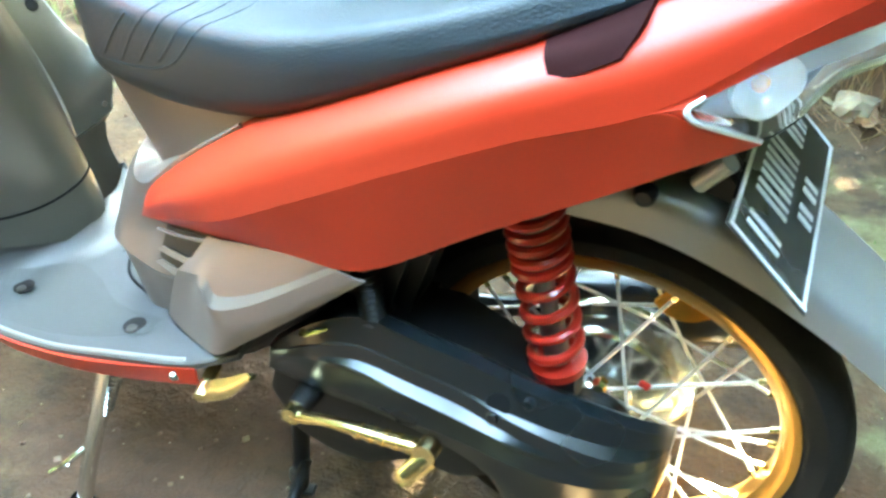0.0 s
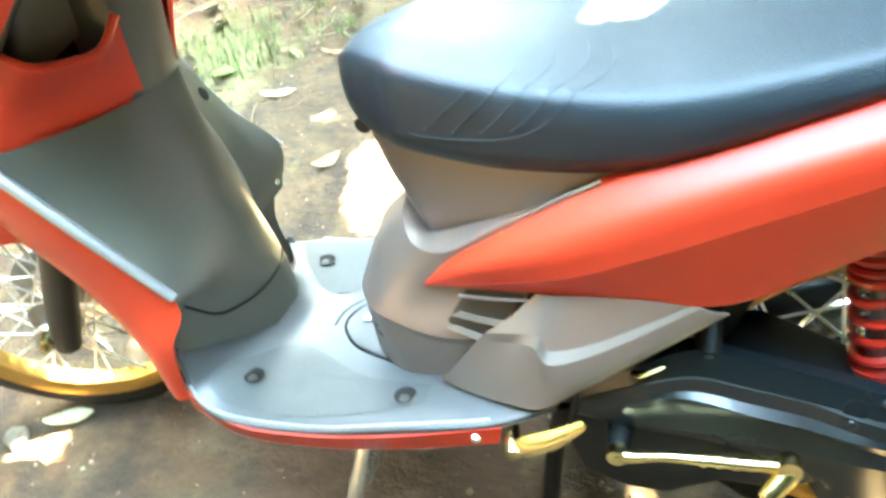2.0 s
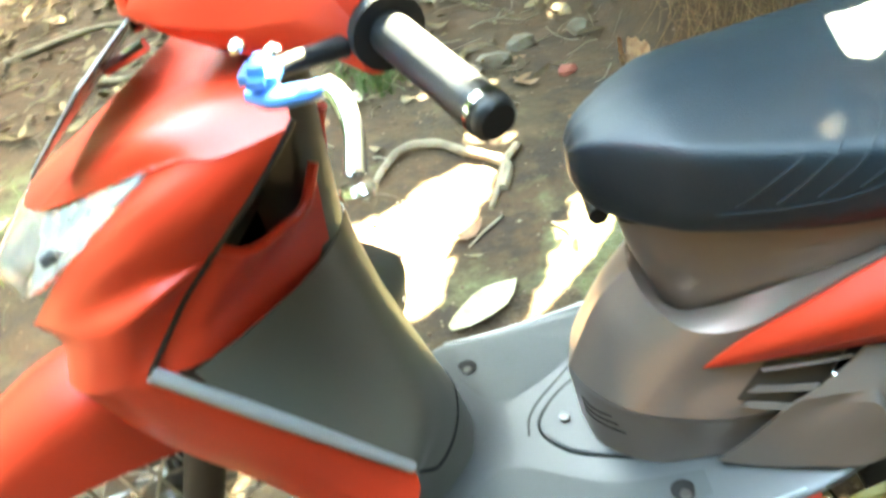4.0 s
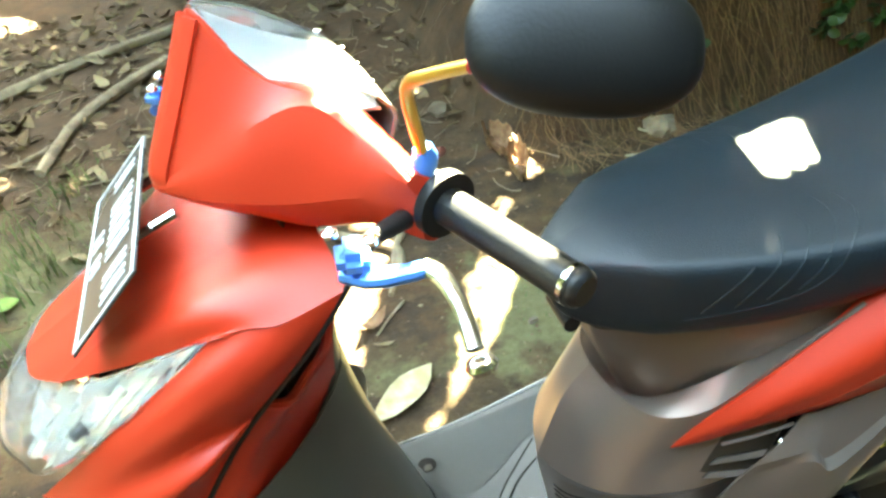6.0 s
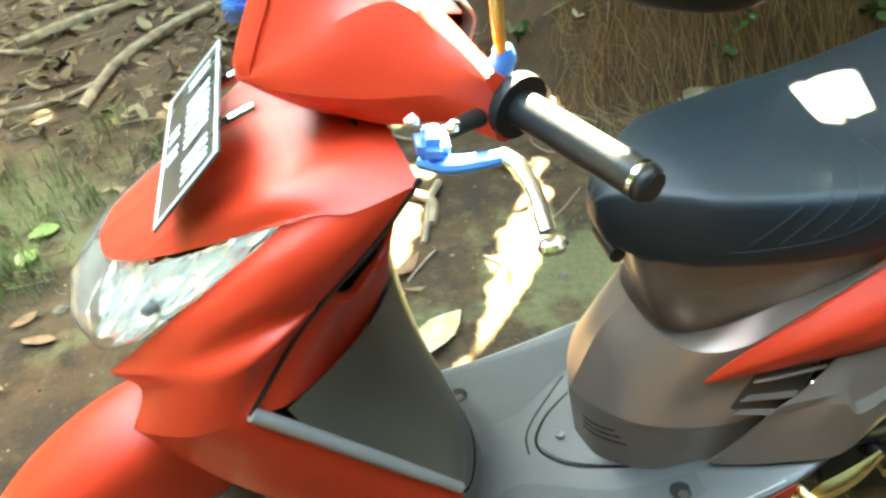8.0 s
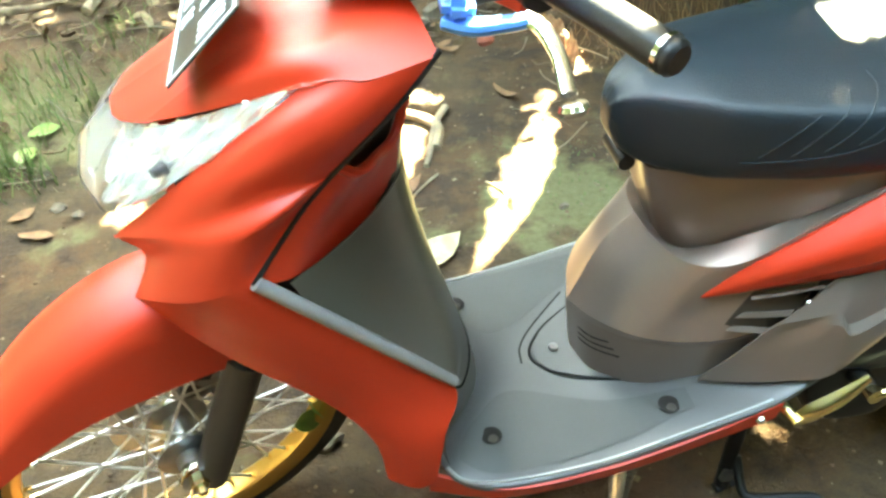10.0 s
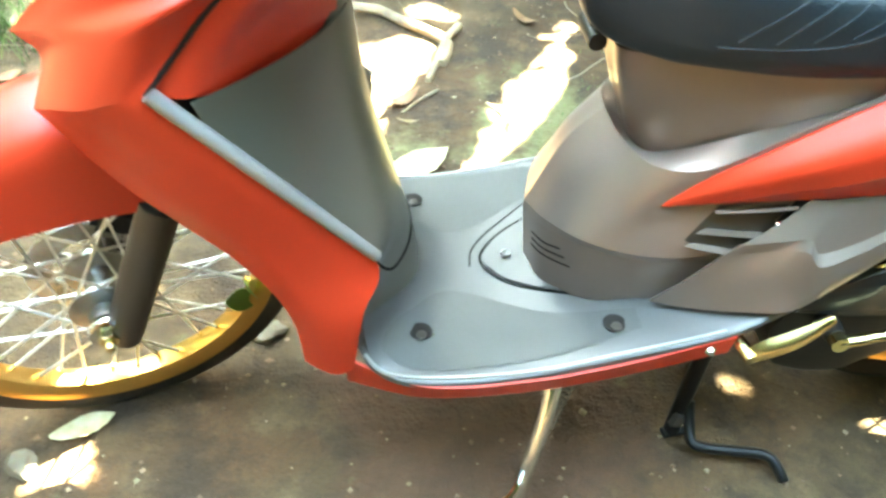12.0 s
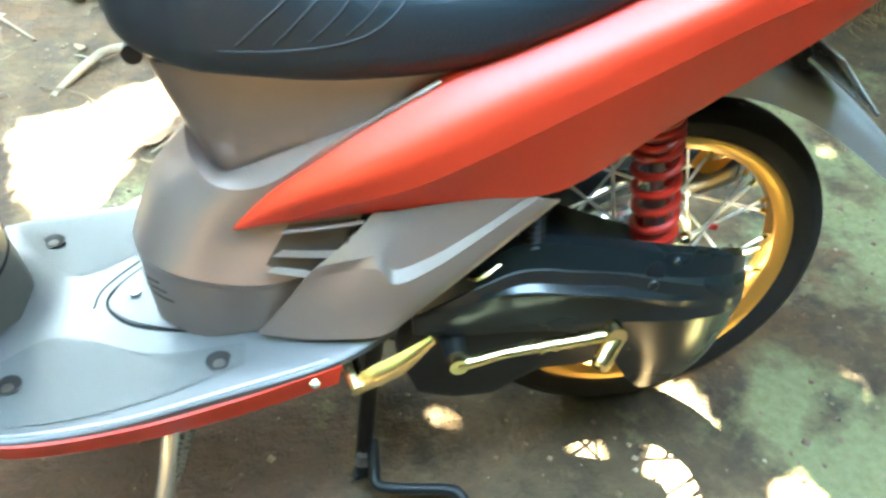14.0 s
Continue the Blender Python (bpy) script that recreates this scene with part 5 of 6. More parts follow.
def bar_end(s):
    """Grip, lever and bracket of one side; s: -1 left, 1 right."""
    bm = bmesh.new()
    a, b = Vector((0.026, s * 0.193, -0.004)), Vector((0.041, s * 0.336, -0.022))
    tube(bm, [a, (a + b) / 2, b], [0.0165, 0.0160, 0.0160], 18, 12)
    tube(bm, [a - (b - a) * 0.10, a + (b - a) * 0.01], [0.022, 0.024], 18, 3)
    tube(bm, [a, a + (b - a) * 0.07], 0.029, 22, 3)
    grip = part("grip", bm, BLACK, scooter, "black rubber grip")
    grip.matrix_basis = BAR
    bm = bmesh.new()
    tube(bm, [b - (b - a) * 0.01, b + (b - a) * 0.03, b + (b - a) * 0.06], [0.0150, 0.0155, 0.0120], 18, 7)
    part("bar_end", bm, BLACK, grip, "dark bar end")
    bm = bmesh.new()
    tube(bm, [b - (b - a) * 0.045, b - (b - a) * 0.015], 0.0168, 20, 3)
    part("end_ring", bm, CHROME, grip, "chrome ring at the end of the grip")
    bm = bmesh.new()
    box(bm, (0.026, 0.038, 0.020), pose(-0.070, s * 0.216, 0.004, 0, 8, s * 24), 0.007)
    tube(bm, [(-0.078, s * 0.214, -0.008), (-0.066, s * 0.236, -0.008), (-0.046, s * 0.256, -0.003), (-0.036, s * 0.266, 0.001)], [0.010, 0.010, 0.009, 0.008], 10, flat=0.7)
    lev = part("brake_lever", bm, BLUE, scooter, "blue anodised brake lever bracket")
    lev.matrix_basis = BAR
    bm = bmesh.new()
    tube(bm, [(-0.004, s * 0.184, -0.010), (-0.040, s * 0.196, -0.004), (-0.064, s * 0.210, 0.000)], [0.009, 0.0075, 0.007], 12, 10)
    part("lever_mount", bm, BLACK, lev, "black lever mount")
    bm = bmesh.new()
    tube(bm, [(-0.037, s * 0.262, 0.001), (-0.033, s * 0.278, -0.003), (-0.036, s * 0.303, -0.015), (-0.047, s * 0.330, -0.029)], [0.0085, 0.0078, 0.0068, 0.0074], 12, 24, flat=0.65)
    part("lever_blade", bm, CHROME, lev, "polished lever blade")
    bm = bmesh.new()
    lathe(bm, [(0.0045, -0.004), (0.010, -0.004), (0.012, 0.0), (0.010, 0.004), (0.0045, 0.004)], 18)
    part("lever_tip", moved(bm, pose(-0.050, s * 0.340, -0.034, 70, 0, 0)), CHROME, lev, "pierced lever tip")
    bm = bmesh.new()
    tube(bm, [(0.010, s * 0.180, 0.012), (0.0235, s * 0.184, 0.032), (0.0235, s * 0.184, 0.044)], [0.013, 0.011, 0.008], 14, 8)
    part("mirror_clamp", bm, BLUE, grip, "blue anodised mirror clamp")
    for y, x in ((0.203, -0.078), (0.233, -0.060)):
        bm = bmesh.new()
        lathe(bm, [(0.0, 0.0), (0.0065, 0.0), (0.0065, 0.004), (0.003, 0.006), (0.0, 0.004)], 10)
        part("bolt", moved(bm, pose(x, s * y, 0.020, 90, 0, 0)), CHROME, lev, "chrome bolt")


bar_end(-1)
bar_end(1)

# left mirror
mirror = new("mirror")
mirror.parent = scooter
mirror["label"] = "black oval rear-view mirror on an anodised stem"
bm = bmesh.new()
bmesh.ops.create_uvsphere(bm, u_segments=32, v_segments=18, radius=1)
for v in bm.verts:
    sx, sz = abs(v.co.x), abs(v.co.z)
    v.co.x = math.copysign(sx ** 0.8, v.co.x) * 0.078
    v.co.z = math.copysign(sz ** 0.8, v.co.z) * 0.046
    v.co.y *= 0.024 if v.co.y < 0 else 0.006
MM = Matrix.Translation((-0.705, -0.275, 1.118)) @ pose(0, 0, 0, -35, 14, -8)
part("mirror_shell", moved(bm, MM), BLACK, mirror, "black plastic mirror shell")
bm = bmesh.new()
bmesh.ops.create_uvsphere(bm, u_segments=32, v_segments=10, radius=1)
bmesh.ops.scale(bm, vec=(0.072, 0.002, 0.041), verts=bm.verts)
part("mirror_pane", moved(bm, MM @ pose(0, 0.0065, 0)), MIRROR, mirror, "mirror glass")
bm = bmesh.new()
tube(bm, [(-0.800, -0.165, 1.010), (-0.806, -0.18, 1.05), (-0.808, -0.195, 1.085), (-0.795, -0.215, 1.098), (-0.755, -0.245, 1.110)], 0.0052, 10)
part("mirror_stem", bm, AMBER, mirror, "amber anodised stem")
for a, b, ring in ((0.60, 0.76, REDSPRING), (0.76, 1.0, BLUE)):
    p, q = Vector((-0.795, -0.215, 1.098)), Vector((-0.755, -0.245, 1.110))
    bm = bmesh.new()
    tube(bm, [p.lerp(q, a), p.lerp(q, b)], 0.0058, 12, 3)
    part("stem_ring", bm, ring, mirror, "anodised colour band on the stem")

# ---- ground
def ground_material():
    m = bpy.data.materials.new("soil_and_moss")
    m.use_nodes = True
    nt = m.node_tree
    b = nt.nodes["Principled BSDF"]
    co = nt.nodes.new("ShaderNodeTexCoord")

    def tex(scale, detail=8, rough=0.6):
        n = nt.nodes.new("ShaderNodeTexNoise")
        n.inputs["Scale"].default_value, n.inputs["Detail"].default_value, n.inputs["Roughness"].default_value = scale, detail, rough
        nt.links.new(co.outputs["Object"], n.inputs["Vector"])
        return n.outputs["Fac"]

    def step(v, lo, hi, a=0.0, c=1.0):
        r = nt.nodes.new("ShaderNodeMapRange")
        r.inputs["From Min"].default_value, r.inputs["From Max"].default_value = lo, hi
        r.inputs["To Min"].default_value, r.inputs["To Max"].default_value = a, c
        nt.links.new(v, r.inputs["Value"])
        return r.outputs[0]

    def mix(f, a, c):
        n = nt.nodes.new("ShaderNodeMix")
        n.data_type = "RGBA"
        for k, v in (("Factor", f), ("A", a), ("B", c)):
            if isinstance(v, tuple):
                n.inputs[k].default_value = v
            else:
                nt.links.new(v, n.inputs[k])
        return n.outputs["Result"]

    soil = mix(step(tex(1.4), 0.42, 0.58), (0.087, 0.042, 0.015, 1), (0.080, 0.053, 0.022, 1))
    soil = mix(step(tex(2.9), 0.45, 0.60, 0.0, 0.8), soil, (0.049, 0.026, 0.010, 1))
    soil = mix(step(tex(4.5), 0.46, 0.62, 0.0, 0.6), soil, (0.069, 0.046, 0.018, 1))
    soil = mix(step(tex(11), 0.52, 0.72), soil, (0.125, 0.081, 0.039, 1))
    soil = mix(step(tex(7.3, 10, 0.7), 0.47, 0.60, 0.0, 0.85), soil, (0.025, 0.014, 0.007, 1))
    grit = mix(step(tex(120, 4), 0.45, 0.75, 0.0, 0.7), soil, (0.052, 0.030, 0.015, 1))
    tint = nt.nodes.new("ShaderNodeAttribute")
    tint.attribute_name = "red_earth"
    rm = nt.nodes.new("ShaderNodeMath")
    rm.operation = "ADD"
    nt.links.new(tint.outputs["Fac"], rm.inputs[0])
    nt.links.new(step(tex(8, 6), 0.3, 0.7, -0.3, 0.3), rm.inputs[1])
    grit = mix(step(rm.outputs[0], 0.25, 0.6, 0.0, 0.8), grit, mix(step(tex(30, 6), 0.3, 0.7), (0.083, 0.036, 0.016, 1), (0.052, 0.025, 0.012, 1)))
    mossy = mix(step(tex(60, 5), 0.35, 0.65), (0.116, 0.105, 0.042, 1), (0.152, 0.139, 0.064, 1))
    patch = nt.nodes.new("ShaderNodeAttribute")
    patch.attribute_name = "moss"
    am = nt.nodes.new("ShaderNodeMath")
    am.operation = "ADD"
    nt.links.new(patch.outputs["Fac"], am.inputs[0])
    nt.links.new(step(tex(5), 0.3, 0.7, -0.8, 0.7), am.inputs[1])
    col = mix(step(am.outputs[0], 0.35, 0.75), grit, mossy)
    rise = nt.nodes.new("ShaderNodeAttribute")
    rise.attribute_name = "bank"
    earth = mix(step(tex(9, 8, 0.7), 0.35, 0.65), (0.108, 0.055, 0.023, 1), (0.050, 0.027, 0.013, 1))
    col = mix(rise.outputs["Fac"], col, earth)
    nt.links.new(col, b.inputs["Base Color"])
    b.inputs["Roughness"].default_value = 0.9
    bn = nt.nodes.new("ShaderNodeBump")
    bn.inputs["Strength"].default_value, bn.inputs["Distance"].default_value = 0.8, 0.012
    h = nt.nodes.new("ShaderNodeMath")
    h.operation = "ADD"
    nt.links.new(tex(35, 8), h.inputs[0])
    nt.links.new(step(tex(160, 3), 0, 1, 0, 0.35), h.inputs[1])
    nt.links.new(h.outputs[0], bn.inputs["Height"])
    nt.links.new(bn.outputs[0], b.inputs["Normal"])
    return m


SOIL = ground_material()


def bank(x, y):
    """Height of the earth bank that rises behind the scooter's tail."""
    base = 1.45 + 0.25 * max(0.0, 0.3 - x) ** 2 * 3 + 0.06 * noise.noise((x * 2, y, 3))
    d = y - base
    side = min(1.0, max(0.0, (x + 0.25) / 0.5))
    return side * 0.75 * min(1.0, max(0.0, d / 0.38)) ** 0.8


def height(x, y):
    flat = 0.010 * noise.noise((x * 2.5, y * 2.5, 0)) + 0.006 * noise.noise((x * 8, y * 8, 2)) + 0.003 * noise.noise((x * 19, y * 19, 4))
    calm = min(1.0, max(0.25, (abs(y) - 0.10) * 3))
    far = max(0.0, y - 1.2)
    rough = 0.05 * noise.noise((x * 5, y * 5, 9)) + 0.025 * noise.noise((x * 13, y * 13, 1))
    return flat * calm + rough * min(1.0, bank(x, y) * 3) + 0.05 * noise.noise((x * 0.8, y * 0.8, 7)) * min(1.0, far) + bank(x, y)


def moss(x, y):
    s = 0.0
    for cx, cy, r in ((-0.45, 0.75, 0.45), (0.9, 0.4, 0.75), (0.6, 0.9, 0.6), (-1.3, 2.0, 0.35), (-2.0, 1.6, 0.6), (0.45, -0.2, 0.4), (-0.15, -0.55, 0.3)):
        s = max(s, 1.0 - math.hypot(x - cx, y - cy) / r)
    return max(0.0, min(1.0, s * 1.1))


xs = np.concatenate([[-60, -20, -8, -5], np.linspace(-3.6, 2.6, 220), [4, 7, 20, 60]])
ys = np.concatenate([[-60, -20, -6, -2.5], np.linspace(-1.4, 4.6, 210), [6, 9, 20, 60]])
verts = [(x, y, height(x, y)) for y in ys for x in xs]
nx = len(xs)
faces = [(j * nx + i, j * nx + i + 1, (j + 1) * nx + i + 1, (j + 1) * nx + i) for j in range(len(ys) - 1) for i in range(nx - 1)]
me = bpy.data.meshes.new("ground")
me.from_pydata(verts, [], faces)
me.attributes.new("moss", "FLOAT", "POINT").data.foreach_set("value", [moss(x, y) for x, y, _ in verts])
me.attributes.new("red_earth", "FLOAT", "POINT").data.foreach_set("value", [max(0.0, 1.0 - math.hypot((x + 0.72) / 0.36, (y + 0.02) / 0.42)) * 1.6 for x, y, _ in verts])
me.attributes.new("bank", "FLOAT", "POINT").data.foreach_set("value", [max(min(1.0, bank(x, y) * 6), 0.75 * min(1.0, max(0.0, (y - 1.6 - 0.3 * noise.noise((x * 2, y * 2, 8))) / 0.5))) for x, y, _ in verts])
me.materials.append(SOIL)
me.shade_smooth()
ground = tagged(new("ground", me), "reddish-brown trodden soil with green moss patches", "ground", kind="structure")

# ---- unseen tree crown added overhead, which breaks the sun into patches
LEAFG = mat("tree_leaf", (0.06, 0.11, 0.025), 0.5, 0.0, 0.3, 3, other=(0.10, 0.14, 0.03))
BARK = mat("bark", (0.16, 0.12, 0.085), 0.9, 0.0, 0.4, 12, 0.8, 60, other=(0.09, 0.07, 0.05))
GAPS = [(-0.98, 0.68, 0.08), (-1.00, 0.80, 0.12), (-1.03, 0.93, 0.13), (-0.93, 0.98, 0.12), (-0.86, 1.09, 0.11), (-0.78, 1.18, 0.06), (-0.675, 0.60, 0.022), (-0.64, 0.645, 0.030), (-0.61, 0.69, 0.033), (-0.645, 0.72, 0.017), (-0.575, 0.745, 0.040), (-0.535, 0.80, 0.046), (-0.575, 0.85, 0.022), (-0.50, 0.87, 0.046), (-0.455, 0.92, 0.033), (-0.475, 0.985, 0.038), (-0.43, 1.04, 0.043), (-0.40, 0.97, 0.017), (-0.785, 0.475, 0.017), (-0.755, 0.50, 0.015), (-0.73, 0.53, 0.009), (-0.69, 0.55, 0.009), (-0.62, 0.83, 0.026), (-0.55, 0.93, 0.032), (-0.39, 1.10, 0.042), (-0.40, 1.19, 0.036), (-0.34, 1.25, 0.030), (-0.604, 0.604, 0.009), (-0.70, 0.58, 0.011), (-0.75, 1.36, 0.05), (-0.69, 1.30, 0.03),
        (0.055, -0.19, 0.055), (0.085, -0.14, 0.056), (0.106, -0.09, 0.048), (0.122, -0.04, 0.040), (0.070, -0.25, 0.055), (0.060, -0.31, 0.05), (0.225, -0.25, 0.045), (-0.285, -0.020, 0.018), (-0.068, -0.115, 0.028), (-1.37, -0.07, 0.018), (-1.345, -0.062, 0.010), (-1.40, -0.15, 0.035), (-1.36, -0.135, 0.03), (-1.335, -0.14, 0.022), (-1.338, 0.168, 0.022), (-1.319, 0.248, 0.018), (-1.32, -1.12, 0.08), (-1.24, -1.20, 0.06), (-1.31, -1.22, 0.06), (-1.30, -1.31, 0.035), (-1.29, -1.37, 0.03), (-0.817, -0.885, 0.014), (-0.822, -0.905, 0.010),
        (-0.22, 1.40, 0.05), (-0.18, 1.52, 0.05), (-0.9, 2.1, 0.04), (-1.55, 0.95, 0.05), (-1.315, -1.150, 0.030), (-1.285, -1.185, 0.024)]
# a four-sided gap that sets the sun patch on the seat
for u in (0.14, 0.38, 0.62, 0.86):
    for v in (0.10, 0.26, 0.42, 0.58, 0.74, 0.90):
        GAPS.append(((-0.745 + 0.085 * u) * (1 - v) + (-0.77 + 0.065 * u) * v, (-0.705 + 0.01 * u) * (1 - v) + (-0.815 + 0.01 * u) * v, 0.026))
rnd = random.Random(4)
TREE_Z = 3.2
crown_c = Vector((-0.5, 0.3, 0)) + SUN_WAY * (TREE_Z / SUN_WAY.z)
quads, vs = [], []


def crown_leaf(p, size):
    q = Euler((rnd.uniform(-0.9, 0.9), rnd.uniform(-0.9, 0.9), rnd.uniform(0, 6.3))).to_matrix()
    k = len(vs)
    for u, v, w in ((-1, 0, 0), (-0.3, -0.42, 0.05), (0.5, -0.36, 0.05), (1.15, 0, -0.1), (0.5, 0.36, 0.05), (-0.3, 0.42, 0.05)):
        vs.append(p + q @ (Vector((u, v, w)) * size))
    quads.append(tuple(range(k, k + 6)))


for i in range(30000):
    r, a = 4.1 * math.sqrt(rnd.random()), rnd.random() * 2 * math.pi
    z = TREE_Z + rnd.uniform(-0.35, 0.9)
    p = Vector((crown_c.x + r * math.cos(a), crown_c.y + r * math.sin(a), z))
    g = p - SUN_WAY * (z / SUN_WAY.z)
    size = rnd.uniform(0.07, 0.13)
    # thinned on two sides to let in sun for bounce and sky for sheen
    if g.y < -1.5 + 0.25 * math.sin(3 * g.x) and rnd.random() < 0.5:
        continue
    if g.x < -2.8 + 0.2 * math.sin(2.3 * g.y) and rnd.random() < 0.8:
        continue
    if all(math.hypot(g.x - cx, g.y - cy) > cr + size for cx, cy, cr in GAPS):
        crown_leaf(p, size)
# young leaves low round the gaps, added to sharpen the sun patches
for cx, cy, cr in GAPS:
    for i in range(1200):
        z = rnd.uniform(1.75, 2.15)
        r, a = cr + rnd.uniform(0.0, 0.18), rnd.random() * 2 * math.pi
        gx, gy = cx + r * math.cos(a), cy + r * math.sin(a)
        size = rnd.uniform(0.025, 0.05)
        if all(math.hypot(gx - ex, gy - ey) > er + size * 0.7 for ex, ey, er in GAPS):
            crown_leaf(Vector((gx, gy, 0)) + SUN_WAY * (z / SUN_WAY.z), size)
# flat straight-edged blades added to cut the seat's sun patch to four sides
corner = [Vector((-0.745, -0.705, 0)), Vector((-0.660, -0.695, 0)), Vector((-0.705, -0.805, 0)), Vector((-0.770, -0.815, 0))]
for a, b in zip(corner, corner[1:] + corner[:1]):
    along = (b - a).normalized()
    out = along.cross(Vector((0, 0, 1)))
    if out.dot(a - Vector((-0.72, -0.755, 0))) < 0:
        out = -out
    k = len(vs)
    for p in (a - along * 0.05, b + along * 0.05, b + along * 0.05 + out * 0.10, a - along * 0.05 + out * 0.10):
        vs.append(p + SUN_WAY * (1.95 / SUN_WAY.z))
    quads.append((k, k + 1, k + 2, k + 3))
# denser low leaves added to keep stray sun off the footboard and the wheels
for i in range(11000):
    gx, gy, z = rnd.uniform(-1.95, 0.40), rnd.uniform(-1.35, 0.50), rnd.uniform(1.75, 2.15)
    size = rnd.uniform(0.025, 0.05)
    if all(math.hypot(gx - ex, gy - ey) > er + size * 0.9 for ex, ey, er in GAPS):
        crown_leaf(Vector((gx, gy, 0)) + SUN_WAY * (z / SUN_WAY.z), size)
# single small leaves that speckle the patches behind the column
for i in range(120):
    gx, gy, z = rnd.uniform(-0.70, -0.33), rnd.uniform(0.55, 1.25), rnd.uniform(1.5, 1.7)
    crown_leaf(Vector((gx, gy, 0)) + SUN_WAY * (z / SUN_WAY.z), rnd.uniform(0.016, 0.030))
# low leaves added to keep the sun off the litter behind
for i in range(5000):
    gx, gy, z = rnd.uniform(-3.4, -0.5), rnd.uniform(2.2, 4.4), rnd.uniform(2.2, 2.6)
    crown_leaf(Vector((gx, gy, 0)) + SUN_WAY * (z / SUN_WAY.z), rnd.uniform(0.05, 0.09))
# leaves added over the tail's side to cut sky light from the rear
for i in range(7000):
    r, a = 2.3 * math.sqrt(rnd.random()), rnd.random() * 2 * math.pi
    p = Vector((3.4 + r * math.cos(a), -0.4 + 1.3 * r * math.sin(a), TREE_Z + rnd.uniform(-0.3, 0.8)))
    g = p - SUN_WAY * (p.z / SUN_WAY.z)
    if all(math.hypot(g.x - cx, g.y - cy) > cr + 0.15 for cx, cy, cr in GAPS):
        crown_leaf(p, rnd.uniform(0.07, 0.13))
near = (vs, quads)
vs, quads = [], []
# second unseen crown added to cut sky and bounce, before scooter and behind path
for i in range(5000):
    p = Vector((rnd.uniform(-5.6, -2.2), rnd.uniform(-3.2, 6.2), rnd.uniform(2.4, 3.1)))
    if p.x + 0.5 * math.sin(p.y * 1.7) < -2.3:
        crown_leaf(p, rnd.uniform(0.09, 0.17))
for i in range(5500):
    p = Vector((rnd.uniform(-4.6, 4.2), rnd.uniform(-4.3, -2.4), rnd.uniform(1.8, 2.4)))
    if p.y + 0.25 * math.sin(p.x * 2.1) < -2.55:
        crown_leaf(p, rnd.uniform(0.09, 0.17))
for i in range(7000):
    p = Vector((rnd.uniform(-4.4, 4.0), rnd.uniform(-4.4, -1.3), rnd.uniform(2.5, 3.3)))
    if p.y + 0.3 * math.sin(p.x * 1.9) < -1.5:
        crown_leaf(p, rnd.uniform(0.10, 0.18))
me = bpy.data.meshes.new("crown")
me.from_pydata(vs, [], quads)
me.materials.append(LEAFG)
tree = thing("tree", "unseen leafy canopy added to cut sky light and bounce", "tree")
ob = new("crown", me)
ob.parent = tree
bm = bmesh.new()
tube(bm, [(-5.2, -2.9, -0.1), (-5.1, -2.8, 1.0), (-4.9, -2.7, 1.9), (-4.5, -2.4, 2.6)], [0.17, 0.14, 0.11, 0.06], 14, 24)
for q in ((-3.6, 0.5, 2.8), (-4.2, 3.4, 2.8), (-2.8, -1.0, 2.7), (-1.5, -3.4, 2.1), (2.0, -3.5, 2.1)):
    tube(bm, [(-4.9, -2.7, 1.9), ((-4.9 + q[0]) / 2, (-2.7 + q[1]) / 2, 2.4), q], [0.08, 0.05, 0.015], 8, 18)
part("trunk", bm, BARK, tree, "added grey-brown trunk and limbs")
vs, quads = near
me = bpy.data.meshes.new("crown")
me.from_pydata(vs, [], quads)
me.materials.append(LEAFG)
tree = thing("tree", "unseen leafy tree added to break the sun over the scooter", "tree")
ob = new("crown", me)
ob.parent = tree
bm = bmesh.new()
tx, ty = crown_c.x + 2.6, crown_c.y + 1.6
tube(bm, [(tx, ty, -0.1), (tx - 0.05, ty + 0.05, 1.2), (tx - 0.2, ty - 0.1, 2.4), (tx - 0.9, ty - 0.6, 3.4)], [0.20, 0.16, 0.13, 0.08], 14, 24)
for k in range(7):
    a = -0.7 + k * 0.27
    tube(bm, [(tx - 0.2, ty - 0.1, 2.4), (tx - 1.0 + 0.6 * math.cos(a), ty - 0.7 + 0.6 * math.sin(a), 3.2), (crown_c.x + 1.4 * math.cos(a), crown_c.y + 1.4 * math.sin(a), 3.7)], [0.09, 0.05, 0.015], 8, 16)
part("trunk", bm, BARK, tree, "added grey-brown trunk and limbs")

# ---- unseen hedge of dark greenery, added to close the yard and hold off low sky light
HEDGE = mat("hedge_leaves", (0.030, 0.050, 0.014), 0.7, 0.0, 0.5, 2.5, 1.0, 14, other=(0.012, 0.020, 0.006))
bm = bmesh.new()
rings = []
sun_a = math.atan2(SUN_WAY.y, SUN_WAY.x)
for f, out in ((-0.05, 0.2), (0.2, 0.0), (0.5, 0.1), (0.8, 0.3), (1.0, 0.8)):
    row = []
    for w in np.linspace(0, 2 * math.pi, 160, endpoint=False):
        toward = max(0.0, math.cos(w - sun_a)) ** 2
        away = max(0.0, math.cos(w + math.pi / 2 + 0.15)) ** 2
        open_side = max(0.0, math.cos(w - 1.92)) ** 6
        # height set by side to let in or block sky light
        top = 6.8 - 1.5 * toward + 1.5 * away - 3.6 * open_side + 0.5 * noise.noise((math.cos(w) * 7, math.sin(w) * 7, 3))
        r = 5.9 + out + 0.5 * noise.noise((math.cos(w) * 5, math.sin(w) * 5, f * 3))
        row.append((-0.6 + r * math.cos(w), 0.9 + r * math.sin(w), f * top))
    rings.append(row)
add_grid(bm, rings, closed=True)
